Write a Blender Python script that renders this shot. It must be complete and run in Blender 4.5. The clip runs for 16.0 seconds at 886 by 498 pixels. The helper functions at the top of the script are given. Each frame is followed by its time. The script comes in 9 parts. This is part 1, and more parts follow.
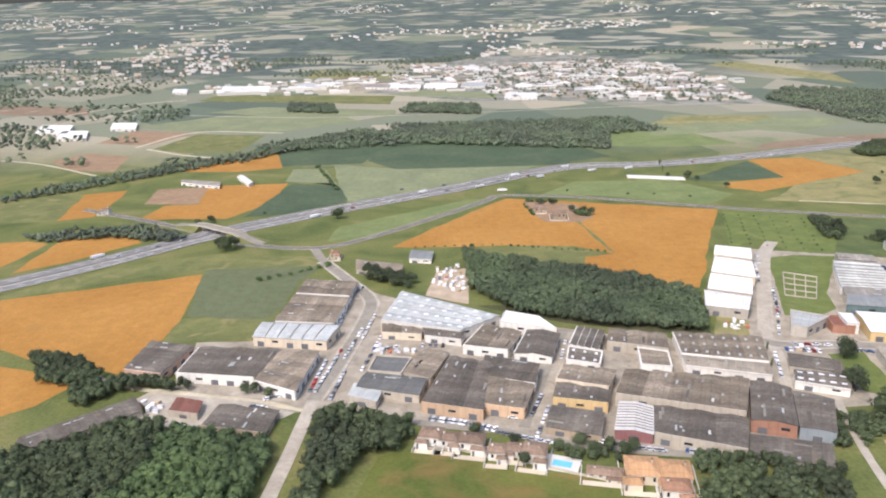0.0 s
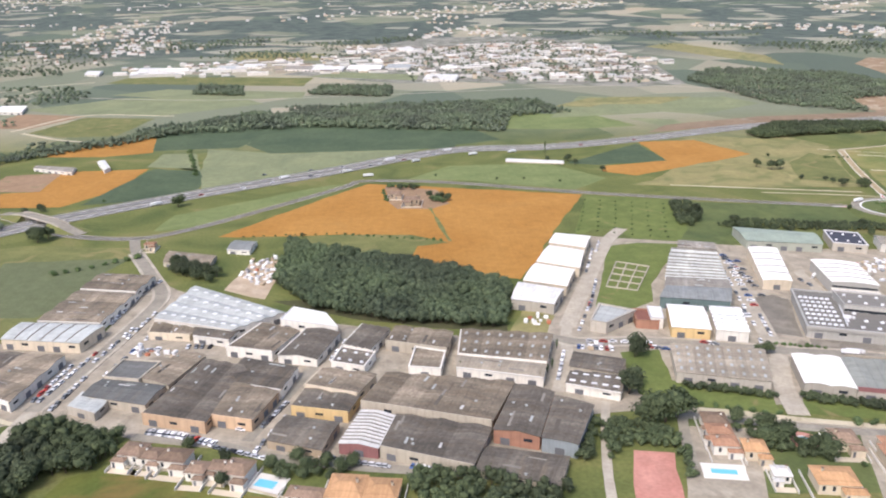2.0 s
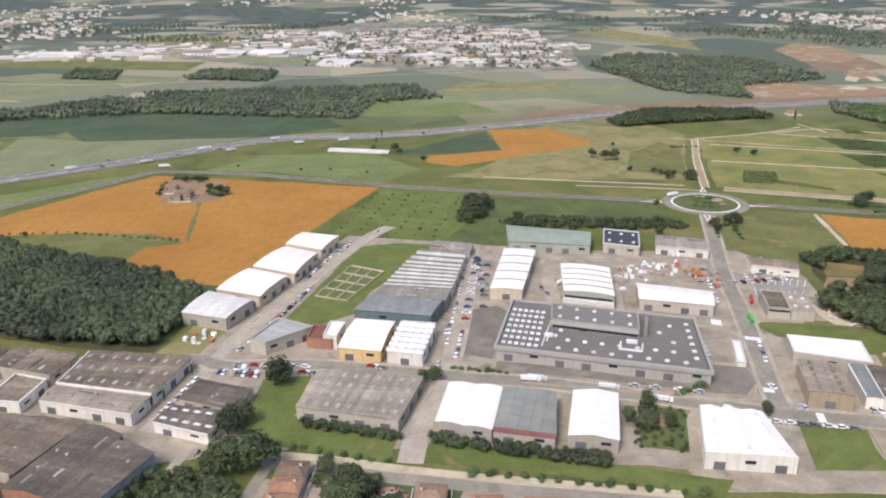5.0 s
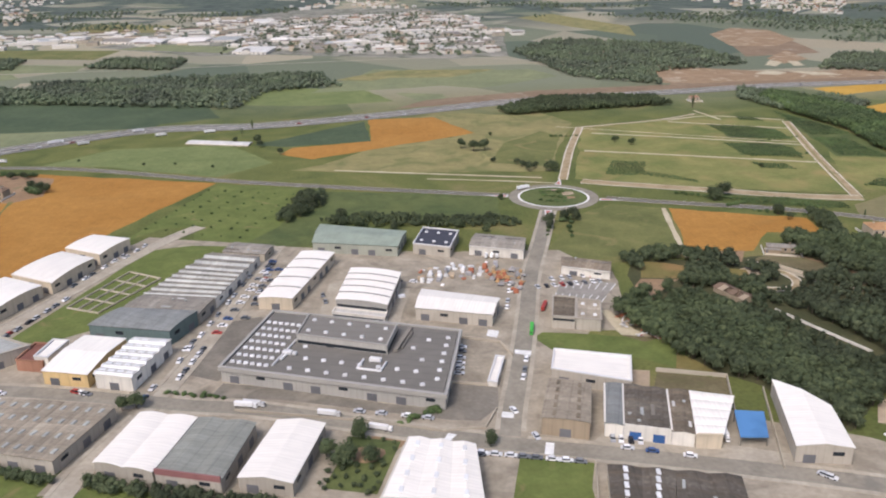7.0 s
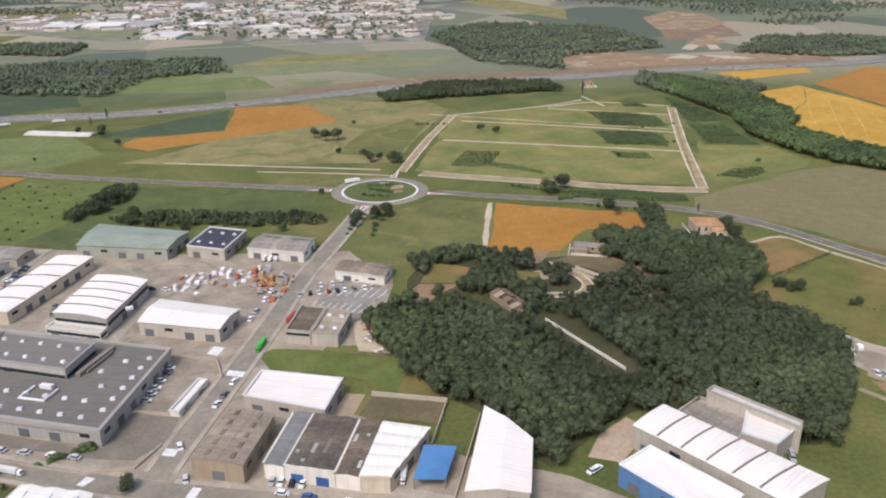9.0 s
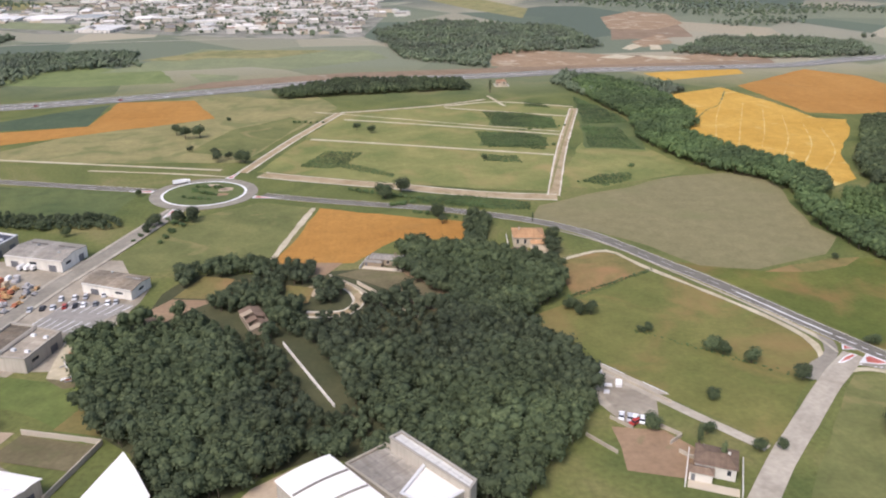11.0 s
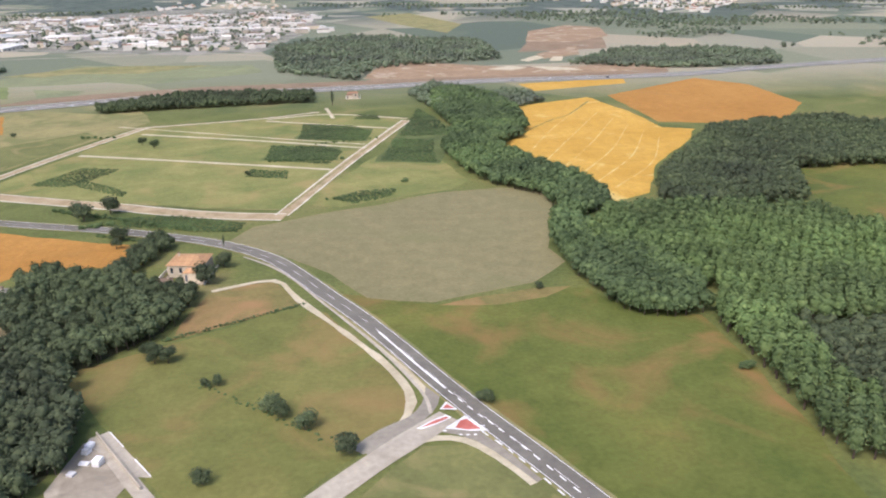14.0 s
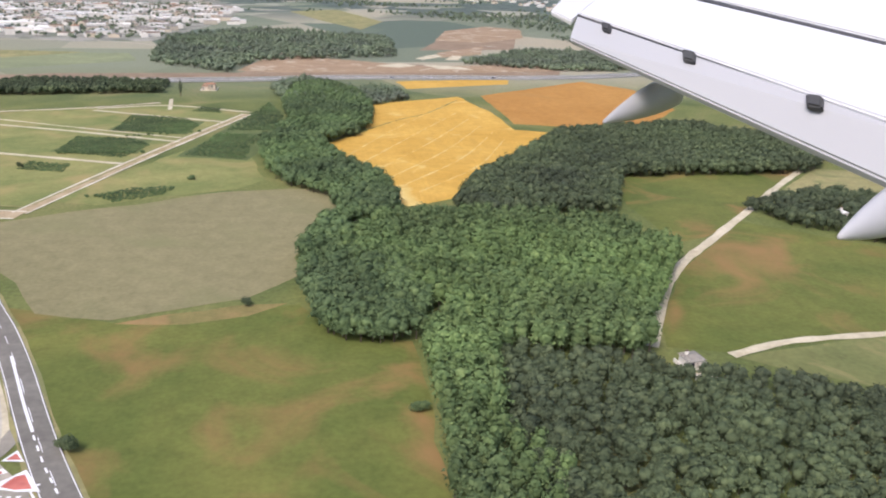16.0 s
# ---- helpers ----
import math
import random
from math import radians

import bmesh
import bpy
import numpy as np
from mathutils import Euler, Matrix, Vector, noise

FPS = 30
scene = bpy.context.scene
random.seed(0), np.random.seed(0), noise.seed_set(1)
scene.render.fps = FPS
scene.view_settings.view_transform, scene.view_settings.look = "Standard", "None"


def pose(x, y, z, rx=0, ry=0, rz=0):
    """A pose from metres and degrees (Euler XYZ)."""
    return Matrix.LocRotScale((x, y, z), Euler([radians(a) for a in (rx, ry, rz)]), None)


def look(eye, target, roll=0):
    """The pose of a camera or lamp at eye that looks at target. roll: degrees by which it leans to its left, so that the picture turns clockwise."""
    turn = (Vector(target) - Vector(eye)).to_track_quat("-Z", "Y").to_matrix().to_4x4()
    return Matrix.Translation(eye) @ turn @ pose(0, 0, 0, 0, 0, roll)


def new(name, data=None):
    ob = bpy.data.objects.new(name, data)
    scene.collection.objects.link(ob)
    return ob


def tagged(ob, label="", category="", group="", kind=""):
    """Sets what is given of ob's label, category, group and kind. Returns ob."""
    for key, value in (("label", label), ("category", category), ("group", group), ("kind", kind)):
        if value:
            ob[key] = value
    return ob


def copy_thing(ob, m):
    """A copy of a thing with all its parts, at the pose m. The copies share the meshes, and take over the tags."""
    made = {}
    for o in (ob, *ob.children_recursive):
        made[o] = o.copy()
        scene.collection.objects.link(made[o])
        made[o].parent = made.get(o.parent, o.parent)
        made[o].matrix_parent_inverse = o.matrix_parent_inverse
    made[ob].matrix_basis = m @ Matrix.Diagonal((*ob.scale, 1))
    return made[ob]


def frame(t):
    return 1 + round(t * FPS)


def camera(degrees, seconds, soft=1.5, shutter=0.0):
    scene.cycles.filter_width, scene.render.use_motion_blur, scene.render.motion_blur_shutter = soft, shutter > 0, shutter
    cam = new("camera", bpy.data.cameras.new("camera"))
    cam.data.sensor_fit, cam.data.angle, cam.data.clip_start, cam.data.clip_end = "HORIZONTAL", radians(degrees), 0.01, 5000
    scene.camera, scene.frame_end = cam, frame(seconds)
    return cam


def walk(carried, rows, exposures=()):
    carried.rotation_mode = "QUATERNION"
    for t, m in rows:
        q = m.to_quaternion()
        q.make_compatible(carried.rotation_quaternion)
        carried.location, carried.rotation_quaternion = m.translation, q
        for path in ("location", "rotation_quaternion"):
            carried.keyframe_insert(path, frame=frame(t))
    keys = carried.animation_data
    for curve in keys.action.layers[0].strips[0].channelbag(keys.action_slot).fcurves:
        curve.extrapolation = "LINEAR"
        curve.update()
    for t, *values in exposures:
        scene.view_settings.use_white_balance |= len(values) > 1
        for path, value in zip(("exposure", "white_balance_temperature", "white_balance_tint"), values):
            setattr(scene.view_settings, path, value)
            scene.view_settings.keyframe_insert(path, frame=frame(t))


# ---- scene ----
cam = camera(58.40, 16.0, soft=2.05)
PATH = [
    (0.0, 0.10, 0.02, 126.51, -0.05, -17.61, -1.12),
    (0.5, 18.44, 5.31, 125.10, -0.66, -17.95, -1.20),
    (1.0, 36.69, 11.05, 123.46, -1.13, -18.25, -1.15),
    (1.5, 54.86, 17.11, 121.67, -1.56, -18.52, -1.10),
    (2.0, 72.96, 23.36, 119.82, -1.83, -18.77, -0.97),
    (2.5, 90.98, 29.72, 117.96, -2.09, -18.99, -0.91),
    (3.0, 108.94, 36.09, 116.14, -2.16, -19.18, -0.95),
    (3.5, 126.84, 42.42, 114.38, -2.38, -19.28, -0.77),
    (4.0, 144.69, 48.65, 112.71, -2.62, -19.39, -0.78),
    (6.5, 233.48, 77.44, 105.64, -3.90, -20.14, -0.58),
    (7.0, 251.18, 82.70, 104.37, -4.30, -20.43, -0.86),
    (7.5, 268.87, 87.81, 103.10, -4.66, -20.65, -0.89),
    (8.0, 286.55, 92.80, 101.80, -5.07, -20.92, -0.94),
    (8.5, 304.21, 97.70, 100.44, -5.45, -21.14, -0.78),
    (9.0, 321.85, 102.53, 98.99, -5.69, -21.42, -0.85),
    (9.5, 339.46, 107.32, 97.42, -5.81, -21.46, -0.37),
    (12.0, 426.32, 131.59, 87.52, -5.05, -21.07, -0.47),
    (12.5, 443.27, 136.63, 85.14, -4.96, -20.69, -1.02),
    (13.0, 459.99, 141.75, 82.70, -4.86, -20.32, -1.03),
    (13.5, 476.42, 146.92, 80.24, -4.78, -20.01, -1.01),
    (14.0, 492.52, 152.14, 77.82, -5.04, -19.78, -0.82),
    (14.5, 508.22, 157.36, 75.53, -5.55, -19.63, -0.08),
    (15.0, 523.45, 162.54, 73.47, -6.32, -19.56, 0.51),
    (15.5, 538.13, 167.61, 71.77, -7.21, -19.53, 1.10),
    (16.0, 552.17, 172.51, 70.56, -8.22, -19.56, 1.59),
]


def facing(x, y, z, yaw, pitch, roll):
    a, b = radians(yaw), radians(pitch)
    return look((x, y, z), (x - math.sin(a) * math.cos(b), y + math.cos(a) * math.cos(b), z + math.sin(b)), roll)


EXPOSURES = [(0.0, 0.85, 6080, 16), (3.0, 0.75, 6080, 16), (4.2, 0.65, 6100, 16), (6.5, 0.35, 6200, 16), (9.7, 0.35, 6180, 16), (12.0, 0.75, 6050, 18), (16.0, 0.8, 6020, 17)]
walk(cam, [(r[0], facing(*r[1:])) for r in PATH], EXPOSURES)

# ---- light: bright overcast day, high thin cloud ----
world = bpy.data.worlds.new("overcast_sky")
scene.world = world
world.use_nodes = True
wn, wl = world.node_tree.nodes, world.node_tree.links
sky = wn.new("ShaderNodeTexSky")
sky.sky_type, sky.sun_disc = "NISHITA", False
sky.sun_elevation, sky.sun_rotation = radians(52), radians(215)
sky.air_density, sky.dust_density, sky.ozone_density = 1.0, 4.0, 1.0
wl.new(sky.outputs[0], wn["Background"].inputs[0])
wn["Background"].inputs[1].default_value = 0.138
sun_data = bpy.data.lights.new("sun", "SUN")
sun_data.energy, sun_data.angle, sun_data.color = 1.35, radians(18), (1.0, 0.96, 0.91)
sun = new("sun", sun_data)
sun.matrix_world = look((0, 0, 0), (0.35, 0.5, -0.78))


# ---- materials ----
def shader(name, rough=0.85, metal=0.0):
    m = bpy.data.materials.new(name)
    m.use_nodes = True
    b = m.node_tree.nodes["Principled BSDF"]
    b.inputs["Roughness"].default_value = rough
    b.inputs["Metallic"].default_value = metal
    b.inputs["Specular IOR Level"].default_value = 0.18
    return m, m.node_tree.nodes, m.node_tree.links, b


def ramp(n, l, source, stops):
    r = n.new("ShaderNodeValToRGB")
    e = r.color_ramp.elements
    while len(e) < len(stops):
        e.new(0.5)
    for k, (p, c) in enumerate(stops):
        e[k].position, e[k].color = p, (*c, 1)
    l.new(source, r.inputs[0])
    return r.outputs[0]


def noise_tex(n, l, scale, detail=4.0, coord=None, stretch=None, distort=0.0):
    t = n.new("ShaderNodeTexNoise")
    t.inputs["Scale"].default_value, t.inputs["Detail"].default_value = scale, detail
    t.inputs["Distortion"].default_value = distort
    if coord is not None:
        if stretch:
            mp = n.new("ShaderNodeMapping")
            mp.inputs["Scale"].default_value = stretch[:3]
            if len(stretch) > 3:
                mp.inputs["Rotation"].default_value = (0, 0, radians(stretch[3]))
            l.new(coord, mp.inputs[0])
            coord = mp.outputs[0]
        l.new(coord, t.inputs["Vector"])
    return t.outputs["Fac"]


def mix(n, l, fac, a, b, mode="MIX"):
    m = n.new("ShaderNodeMix")
    m.data_type, m.blend_type = "RGBA", mode
    for s, v in ((m.inputs[0], fac), (m.inputs[6], a), (m.inputs[7], b)):
        if isinstance(v, (int, float)):
            s.default_value = v
        elif isinstance(v, tuple):
            s.default_value = (*v, 1)
        else:
            l.new(v, s)
    return m.outputs[2]


def bump(n, l, b, height, strength=0.4, dist=0.1):
    k = n.new("ShaderNodeBump")
    k.inputs["Strength"].default_value, k.inputs["Distance"].default_value = strength, dist
    l.new(height, k.inputs["Height"])
    l.new(k.outputs[0], b.inputs["Normal"])


def place(n):
    return n.new("ShaderNodeNewGeometry").outputs["Position"]


def soil(name, low, high, patch=None, rows=None, scale=0.05, patch_at=0.62, fade=0.1):
    """Ground cover: broad drift of two tones, fine grain, bare patches, drill rows."""
    m, n, l, b = shader(name, 0.95)
    p = place(n)
    broad = noise_tex(n, l, scale, 5, p, None, 0.6)
    c = ramp(n, l, broad, [(0.3, low), (0.7, high)])
    grain = noise_tex(n, l, 0.9, 6, p)
    clump = noise_tex(n, l, 0.22, 4, p, None, 0.5)
    c = mix(n, l, 0.3, c, ramp(n, l, grain, [(0.3, (0.6,) * 3), (0.72, (1.3,) * 3)]), "MULTIPLY")
    c = mix(n, l, 0.35, c, ramp(n, l, clump, [(0.32, (0.72,) * 3), (0.68, (1.22,) * 3)]), "MULTIPLY")
    if patch:
        spots = noise_tex(n, l, scale * 0.8 + 0.012, 6, p, None, 1.2)
        c = mix(n, l, ramp(n, l, spots, [(patch_at, (0, 0, 0)), (patch_at + fade, (0.8,) * 3)]), c, patch)
    if rows:
        lines = noise_tex(n, l, 1.0, 2, p, (0.9, 0.025, 0.1, rows))
        c = mix(n, l, 0.13, c, ramp(n, l, lines, [(0.35, (0.8,) * 3), (0.65, (1.18,) * 3)]), "MULTIPLY")
    l.new(c, b.inputs["Base Color"])
    bump(n, l, b, grain, 0.3, 0.2)
    return m


WHEAT = soil("ripe_wheat", (0.325, 0.158, 0.034), (0.395, 0.205, 0.050), (0.30, 0.17, 0.050), 25, 0.02, 0.62, 0.25)
YELLOWWHEAT = soil("golden_wheat", (0.44, 0.255, 0.042), (0.53, 0.325, 0.066), (0.60, 0.46, 0.17), 62, 0.03, 0.62)
GRASS = soil("rough_grass", (0.112, 0.126, 0.042), (0.185, 0.182, 0.065), (0.24, 0.20, 0.085), None, 0.05, 0.58)
MEADOW = soil("meadow_grass", (0.080, 0.104, 0.022), (0.145, 0.146, 0.035), (0.245, 0.140, 0.056), None, 0.03, 0.51, 0.2)
DRYMEADOW = soil("dry_pasture", (0.116, 0.128, 0.034), (0.182, 0.170, 0.052), (0.25, 0.160, 0.066), None, 0.03, 0.48, 0.22)
DARKGRASS = soil("dark_grass", (0.075, 0.10, 0.036), (0.125, 0.145, 0.05), None, None, 0.06)
GREENYARD = soil("mown_grass", (0.10, 0.13, 0.035), (0.155, 0.18, 0.052), (0.22, 0.18, 0.08), None, 0.08)
DRY = soil("dry_grass", (0.20, 0.185, 0.075), (0.28, 0.245, 0.105), (0.15, 0.16, 0.06), None, 0.05, 0.52)
PLOTGRASS = soil("yellowing_grass", (0.138, 0.160, 0.048), (0.240, 0.228, 0.078), (0.29, 0.225, 0.09), None, 0.035, 0.52, 0.22)
DRYSTRAW = soil("trodden_straw", (0.50, 0.36, 0.12), (0.60, 0.45, 0.18), None, None, 0.2)
LIME = soil("bright_crop", (0.135, 0.168, 0.060), (0.185, 0.215, 0.080), None, 25, 0.04)
PALEGREEN = soil("pale_crop", (0.17, 0.19, 0.10), (0.23, 0.245, 0.125), None, 25, 0.03)
DARKCROP = soil("dark_crop", (0.060, 0.086, 0.046), (0.085, 0.113, 0.058), None, 70, 0.03)
GREYGREEN = soil("young_crop", (0.108, 0.125, 0.060), (0.132, 0.147, 0.072), None, 40, 0.03)
FALLOW = soil("fallow_soil", (0.186, 0.166, 0.080), (0.217, 0.191, 0.094), (0.168, 0.164, 0.072), None, 0.012, 0.5, 0.2)
BROWN = soil("brown_soil", (0.25, 0.165, 0.095), (0.31, 0.21, 0.125), (0.17, 0.165, 0.075), None, 0.06)
REDSOIL = soil("dug_red_earth", (0.255, 0.175, 0.10), (0.32, 0.225, 0.135), (0.44, 0.37, 0.26), None, 0.05, 0.56)
EARTH = soil("red_earth", (0.20, 0.138, 0.085), (0.26, 0.19, 0.122), (0.32, 0.28, 0.20), None, 0.05, 0.62)
DIRT = soil("sandy_yard", (0.38, 0.29, 0.19), (0.47, 0.38, 0.27), None, None, 0.1)
SAND = soil("pale_sand", (0.42, 0.36, 0.235), (0.53, 0.465, 0.325), (0.28, 0.25, 0.14), None, 0.12, 0.7)
COURT = soil("court_surface", (0.44, 0.20, 0.15), (0.50, 0.25, 0.19), None, None, 0.1)
ORANGEMEADOW = soil("orange_dry_meadow", (0.150, 0.140, 0.046), (0.235, 0.170, 0.066), (0.29, 0.165, 0.075), None, 0.06, 0.5, 0.2)
CONCRETE = soil("worn_concrete", (0.27, 0.233, 0.172), (0.40, 0.347, 0.262), (0.20, 0.172, 0.128), None, 0.11, 0.54, 0.16)
CONCRETE2 = soil("pale_concrete", (0.35, 0.308, 0.235), (0.45, 0.40, 0.312), (0.28, 0.244, 0.182), None, 0.09, 0.6, 0.15)
ASPHALT = soil("grey_asphalt", (0.235, 0.212, 0.165), (0.30, 0.27, 0.21), (0.20, 0.185, 0.15), None, 0.08)
ROADTAR = soil("dark_asphalt", (0.142, 0.130, 0.106), (0.185, 0.170, 0.140), (0.118, 0.108, 0.09), None, 0.08)
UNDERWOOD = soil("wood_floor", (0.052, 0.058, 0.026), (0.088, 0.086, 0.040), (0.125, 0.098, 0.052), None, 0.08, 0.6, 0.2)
WEEDEARTH = soil("weedy_brown_earth", (0.128, 0.108, 0.056), (0.175, 0.146, 0.078), (0.115, 0.118, 0.048), None, 0.09, 0.55, 0.2)
ASPHALTPALE = soil("pale_asphalt", (0.25, 0.23, 0.195), (0.305, 0.283, 0.243), None, None, 0.05)
TOWNGROUND = soil("town_ground", (0.17, 0.165, 0.125), (0.33, 0.31, 0.255), (0.10, 0.12, 0.075), None, 0.035, 0.5)
MOTORWAY = soil("motorway_asphalt", (0.175, 0.166, 0.15), (0.225, 0.213, 0.192), (0.15, 0.142, 0.13), None, 0.06)
DARKYARD = soil("tarred_yard", (0.165, 0.148, 0.118), (0.225, 0.202, 0.16), (0.27, 0.24, 0.185), None, 0.1, 0.56, 0.14)
TRACKEARTH = soil("trodden_earth", (0.30, 0.225, 0.125), (0.41, 0.325, 0.20), (0.21, 0.20, 0.085), None, 0.16, 0.6)
PALESAND = soil("pale_gravel_edge", (0.52, 0.46, 0.345), (0.62, 0.56, 0.44), None, None, 0.2)
REDPAINT = soil("red_road_paint", (0.42, 0.12, 0.09), (0.52, 0.18, 0.14), None, None, 0.3)
WHITEPAINT = soil("white_road_paint", (0.66, 0.65, 0.61), (0.78, 0.77, 0.73), None, None, 0.3)


def land_material():
    """Open country: rough grass near, and further off a patchwork of plots in cell shapes, with haze put into the far
    colours.
    """
    m, n, l, b = shader("open_country", 0.95)
    p = place(n)
    near = ramp(n, l, noise_tex(n, l, 0.03, 6, p, None, 0.8), [(0.3, (0.075, 0.10, 0.028)), (0.55, (0.14, 0.15, 0.045)), (0.75, (0.21, 0.18, 0.075))])

    def patchwork(sx, sy, turn):
        mp = n.new("ShaderNodeMapping")
        mp.inputs["Scale"].default_value = (sx, sy, 1)
        mp.inputs["Rotation"].default_value = (0, 0, radians(turn))
        l.new(p, mp.inputs[0])
        cells = n.new("ShaderNodeTexVoronoi")
        cells.voronoi_dimensions = "2D"
        cells.inputs["Scale"].default_value = 1.0
        l.new(mp.outputs[0], cells.inputs["Vector"])
        bw = n.new("ShaderNodeRGBToBW")
        l.new(cells.outputs["Color"], bw.inputs[0])
        return bw.outputs[0]

    # greyed plot and canopy colours stand in for distance haze
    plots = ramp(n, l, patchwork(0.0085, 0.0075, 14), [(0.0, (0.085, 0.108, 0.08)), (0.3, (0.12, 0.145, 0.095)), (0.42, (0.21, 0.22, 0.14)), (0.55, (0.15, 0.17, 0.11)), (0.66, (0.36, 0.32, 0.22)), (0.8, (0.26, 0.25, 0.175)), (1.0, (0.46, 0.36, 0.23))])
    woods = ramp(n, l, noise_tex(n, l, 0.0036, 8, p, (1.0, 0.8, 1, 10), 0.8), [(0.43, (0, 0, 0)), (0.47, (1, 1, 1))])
    hazed_canopy = ramp(n, l, noise_tex(n, l, 0.03, 7, p, None, 0.8), [(0.36, (0.060, 0.078, 0.062)), (0.5, (0.086, 0.106, 0.084)), (0.64, (0.120, 0.138, 0.105))])
    glades = ramp(n, l, patchwork(0.013, 0.016, 8), [(0.74, (0, 0, 0)), (0.76, (1, 1, 1))])
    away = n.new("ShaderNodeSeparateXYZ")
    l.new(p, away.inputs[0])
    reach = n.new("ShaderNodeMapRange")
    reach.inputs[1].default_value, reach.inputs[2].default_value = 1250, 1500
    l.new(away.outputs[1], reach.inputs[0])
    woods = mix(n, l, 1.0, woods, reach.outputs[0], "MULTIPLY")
    plots = mix(n, l, woods, plots, mix(n, l, glades, hazed_canopy, (0.30, 0.29, 0.21)))
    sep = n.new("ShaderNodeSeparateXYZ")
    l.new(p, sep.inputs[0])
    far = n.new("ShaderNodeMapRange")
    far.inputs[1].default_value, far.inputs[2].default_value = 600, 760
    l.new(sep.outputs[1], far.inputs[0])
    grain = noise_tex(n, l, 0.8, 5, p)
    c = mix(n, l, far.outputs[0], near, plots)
    c = mix(n, l, 0.5, c, ramp(n, l, grain, [(0.3, (0.6,) * 3), (0.72, (1.3,) * 3)]), "MULTIPLY")
    l.new(c, b.inputs["Base Color"])
    bump(n, l, b, grain, 0.5, 0.4)
    return m


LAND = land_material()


def panel(name, col, rough=0.6, metal=0.0, seam=1.0, dirt=0.45, streak=True, dark=None, vary=0.14, patchy=0.0):
    """Sheet or rendered surface on a building: panel seams along UV, streaks, stains, a tone of its own for each piece."""
    m, n, l, b = shader(name, rough, metal)
    uv = n.new("ShaderNodeTexCoord").outputs["UV"]
    p = place(n)
    info = n.new("ShaderNodeObjectInfo")
    tone = ramp(n, l, info.outputs["Random"], [(0, (1 - vary,) * 3), (1, (1 + vary,) * 3)])
    c = mix(n, l, 1.0, tuple(col), tone, "MULTIPLY")
    blot = noise_tex(n, l, 0.18, 6, p, None, 0.8)
    stain = dark or tuple(0.55 * v for v in col)
    c = mix(n, l, ramp(n, l, blot, [(0.42, (0, 0, 0)), (0.75, (dirt,) * 3)]), c, stain)
    if streak:
        st = noise_tex(n, l, 1.0, 4, uv, (1.4, 0.09, 1))
        c = mix(n, l, 0.5 if patchy else 0.22, c, ramp(n, l, st, [(0.32, (0.72,) * 3), (0.68, (1.2,) * 3)]), "MULTIPLY")
    if patchy:
        # sheets renewed at different times, and brown lichen
        mp = n.new("ShaderNodeMapping")
        mp.inputs["Scale"].default_value = (0.24, 0.3, 1)
        l.new(uv, mp.inputs[0])
        cell = n.new("ShaderNodeTexVoronoi")
        cell.voronoi_dimensions, cell.distance = "2D", "CHEBYCHEV"
        cell.inputs["Randomness"].default_value = 0.55
        l.new(mp.outputs[0], cell.inputs["Vector"])
        sheet_tone = n.new("ShaderNodeRGBToBW")
        l.new(cell.outputs["Color"], sheet_tone.inputs[0])
        c = mix(n, l, patchy, c, ramp(n, l, sheet_tone.outputs[0], [(0.15, (0.84,) * 3), (0.5, (1.0,) * 3), (0.66, (1.02,) * 3), (0.85, (1.25,) * 3)]), "MULTIPLY")
        strip = noise_tex(n, l, 1.0, 2, uv, (0.17, 0.012, 1))
        c = mix(n, l, patchy, c, ramp(n, l, strip, [(0.36, (0.72,) * 3), (0.5, (1.0,) * 3), (0.62, (1.3,) * 3)]), "MULTIPLY")
        lichen = noise_tex(n, l, 1.0, 6, uv, (0.5, 0.09, 1), 0.4)
        c = mix(n, l, ramp(n, l, lichen, [(0.5, (0, 0, 0)), (0.74, (0.5 * patchy,) * 3)]), c, (0.19, 0.135, 0.08))
        grit = noise_tex(n, l, 2.4, 4, p)
        c = mix(n, l, 0.12, c, ramp(n, l, grit, [(0.3, (0.68,) * 3), (0.7, (1.25,) * 3)]), "MULTIPLY")
        laps = n.new("ShaderNodeTexWave")
        laps.bands_direction = "Y"
        laps.inputs["Scale"].default_value = 0.11
        l.new(uv, laps.inputs["Vector"])
        c = mix(n, l, 0.35, c, ramp(n, l, laps.outputs["Fac"], [(0.015, (0.62,) * 3), (0.07, (1, 1, 1))]), "MULTIPLY")
    w = n.new("ShaderNodeTexWave")
    w.inputs["Scale"].default_value = 0.32 * seam
    w.inputs["Distortion"].default_value = 0.0
    l.new(uv, w.inputs["Vector"])
    line = ramp(n, l, w.outputs["Fac"], [(0.02, (0.75,) * 3), (0.12, (1, 1, 1))])
    c = mix(n, l, 0.35, c, line, "MULTIPLY")
    l.new(c, b.inputs["Base Color"])
    bump(n, l, b, w.outputs["Fac"], 0.25, 0.05)
    return m


R_DARK = panel("dark_fibre_cement", (0.134, 0.117, 0.093), 0.9, vary=0.25, patchy=0.8)
R_BROWN = panel("weathered_fibre_cement", (0.222, 0.183, 0.132), 0.9, vary=0.28, patchy=0.9)
R_GREY = panel("grey_sheet_roof", (0.29, 0.262, 0.215), 0.7, vary=0.15, patchy=0.6)
R_GREYGREEN = panel("green_grey_sheet_roof", (0.27, 0.275, 0.235), 0.7, vary=0.05, patchy=0.15)
R_SLATE = panel("slate_blue_roof", (0.25, 0.258, 0.24), 0.7, patchy=0.25)
R_SLATEDARK = panel("dark_slate_roof", (0.14, 0.14, 0.128), 0.8, patchy=0.4)
R_PALE = panel("pale_metal_roof", (0.45, 0.46, 0.42), 0.5, patchy=0.3)
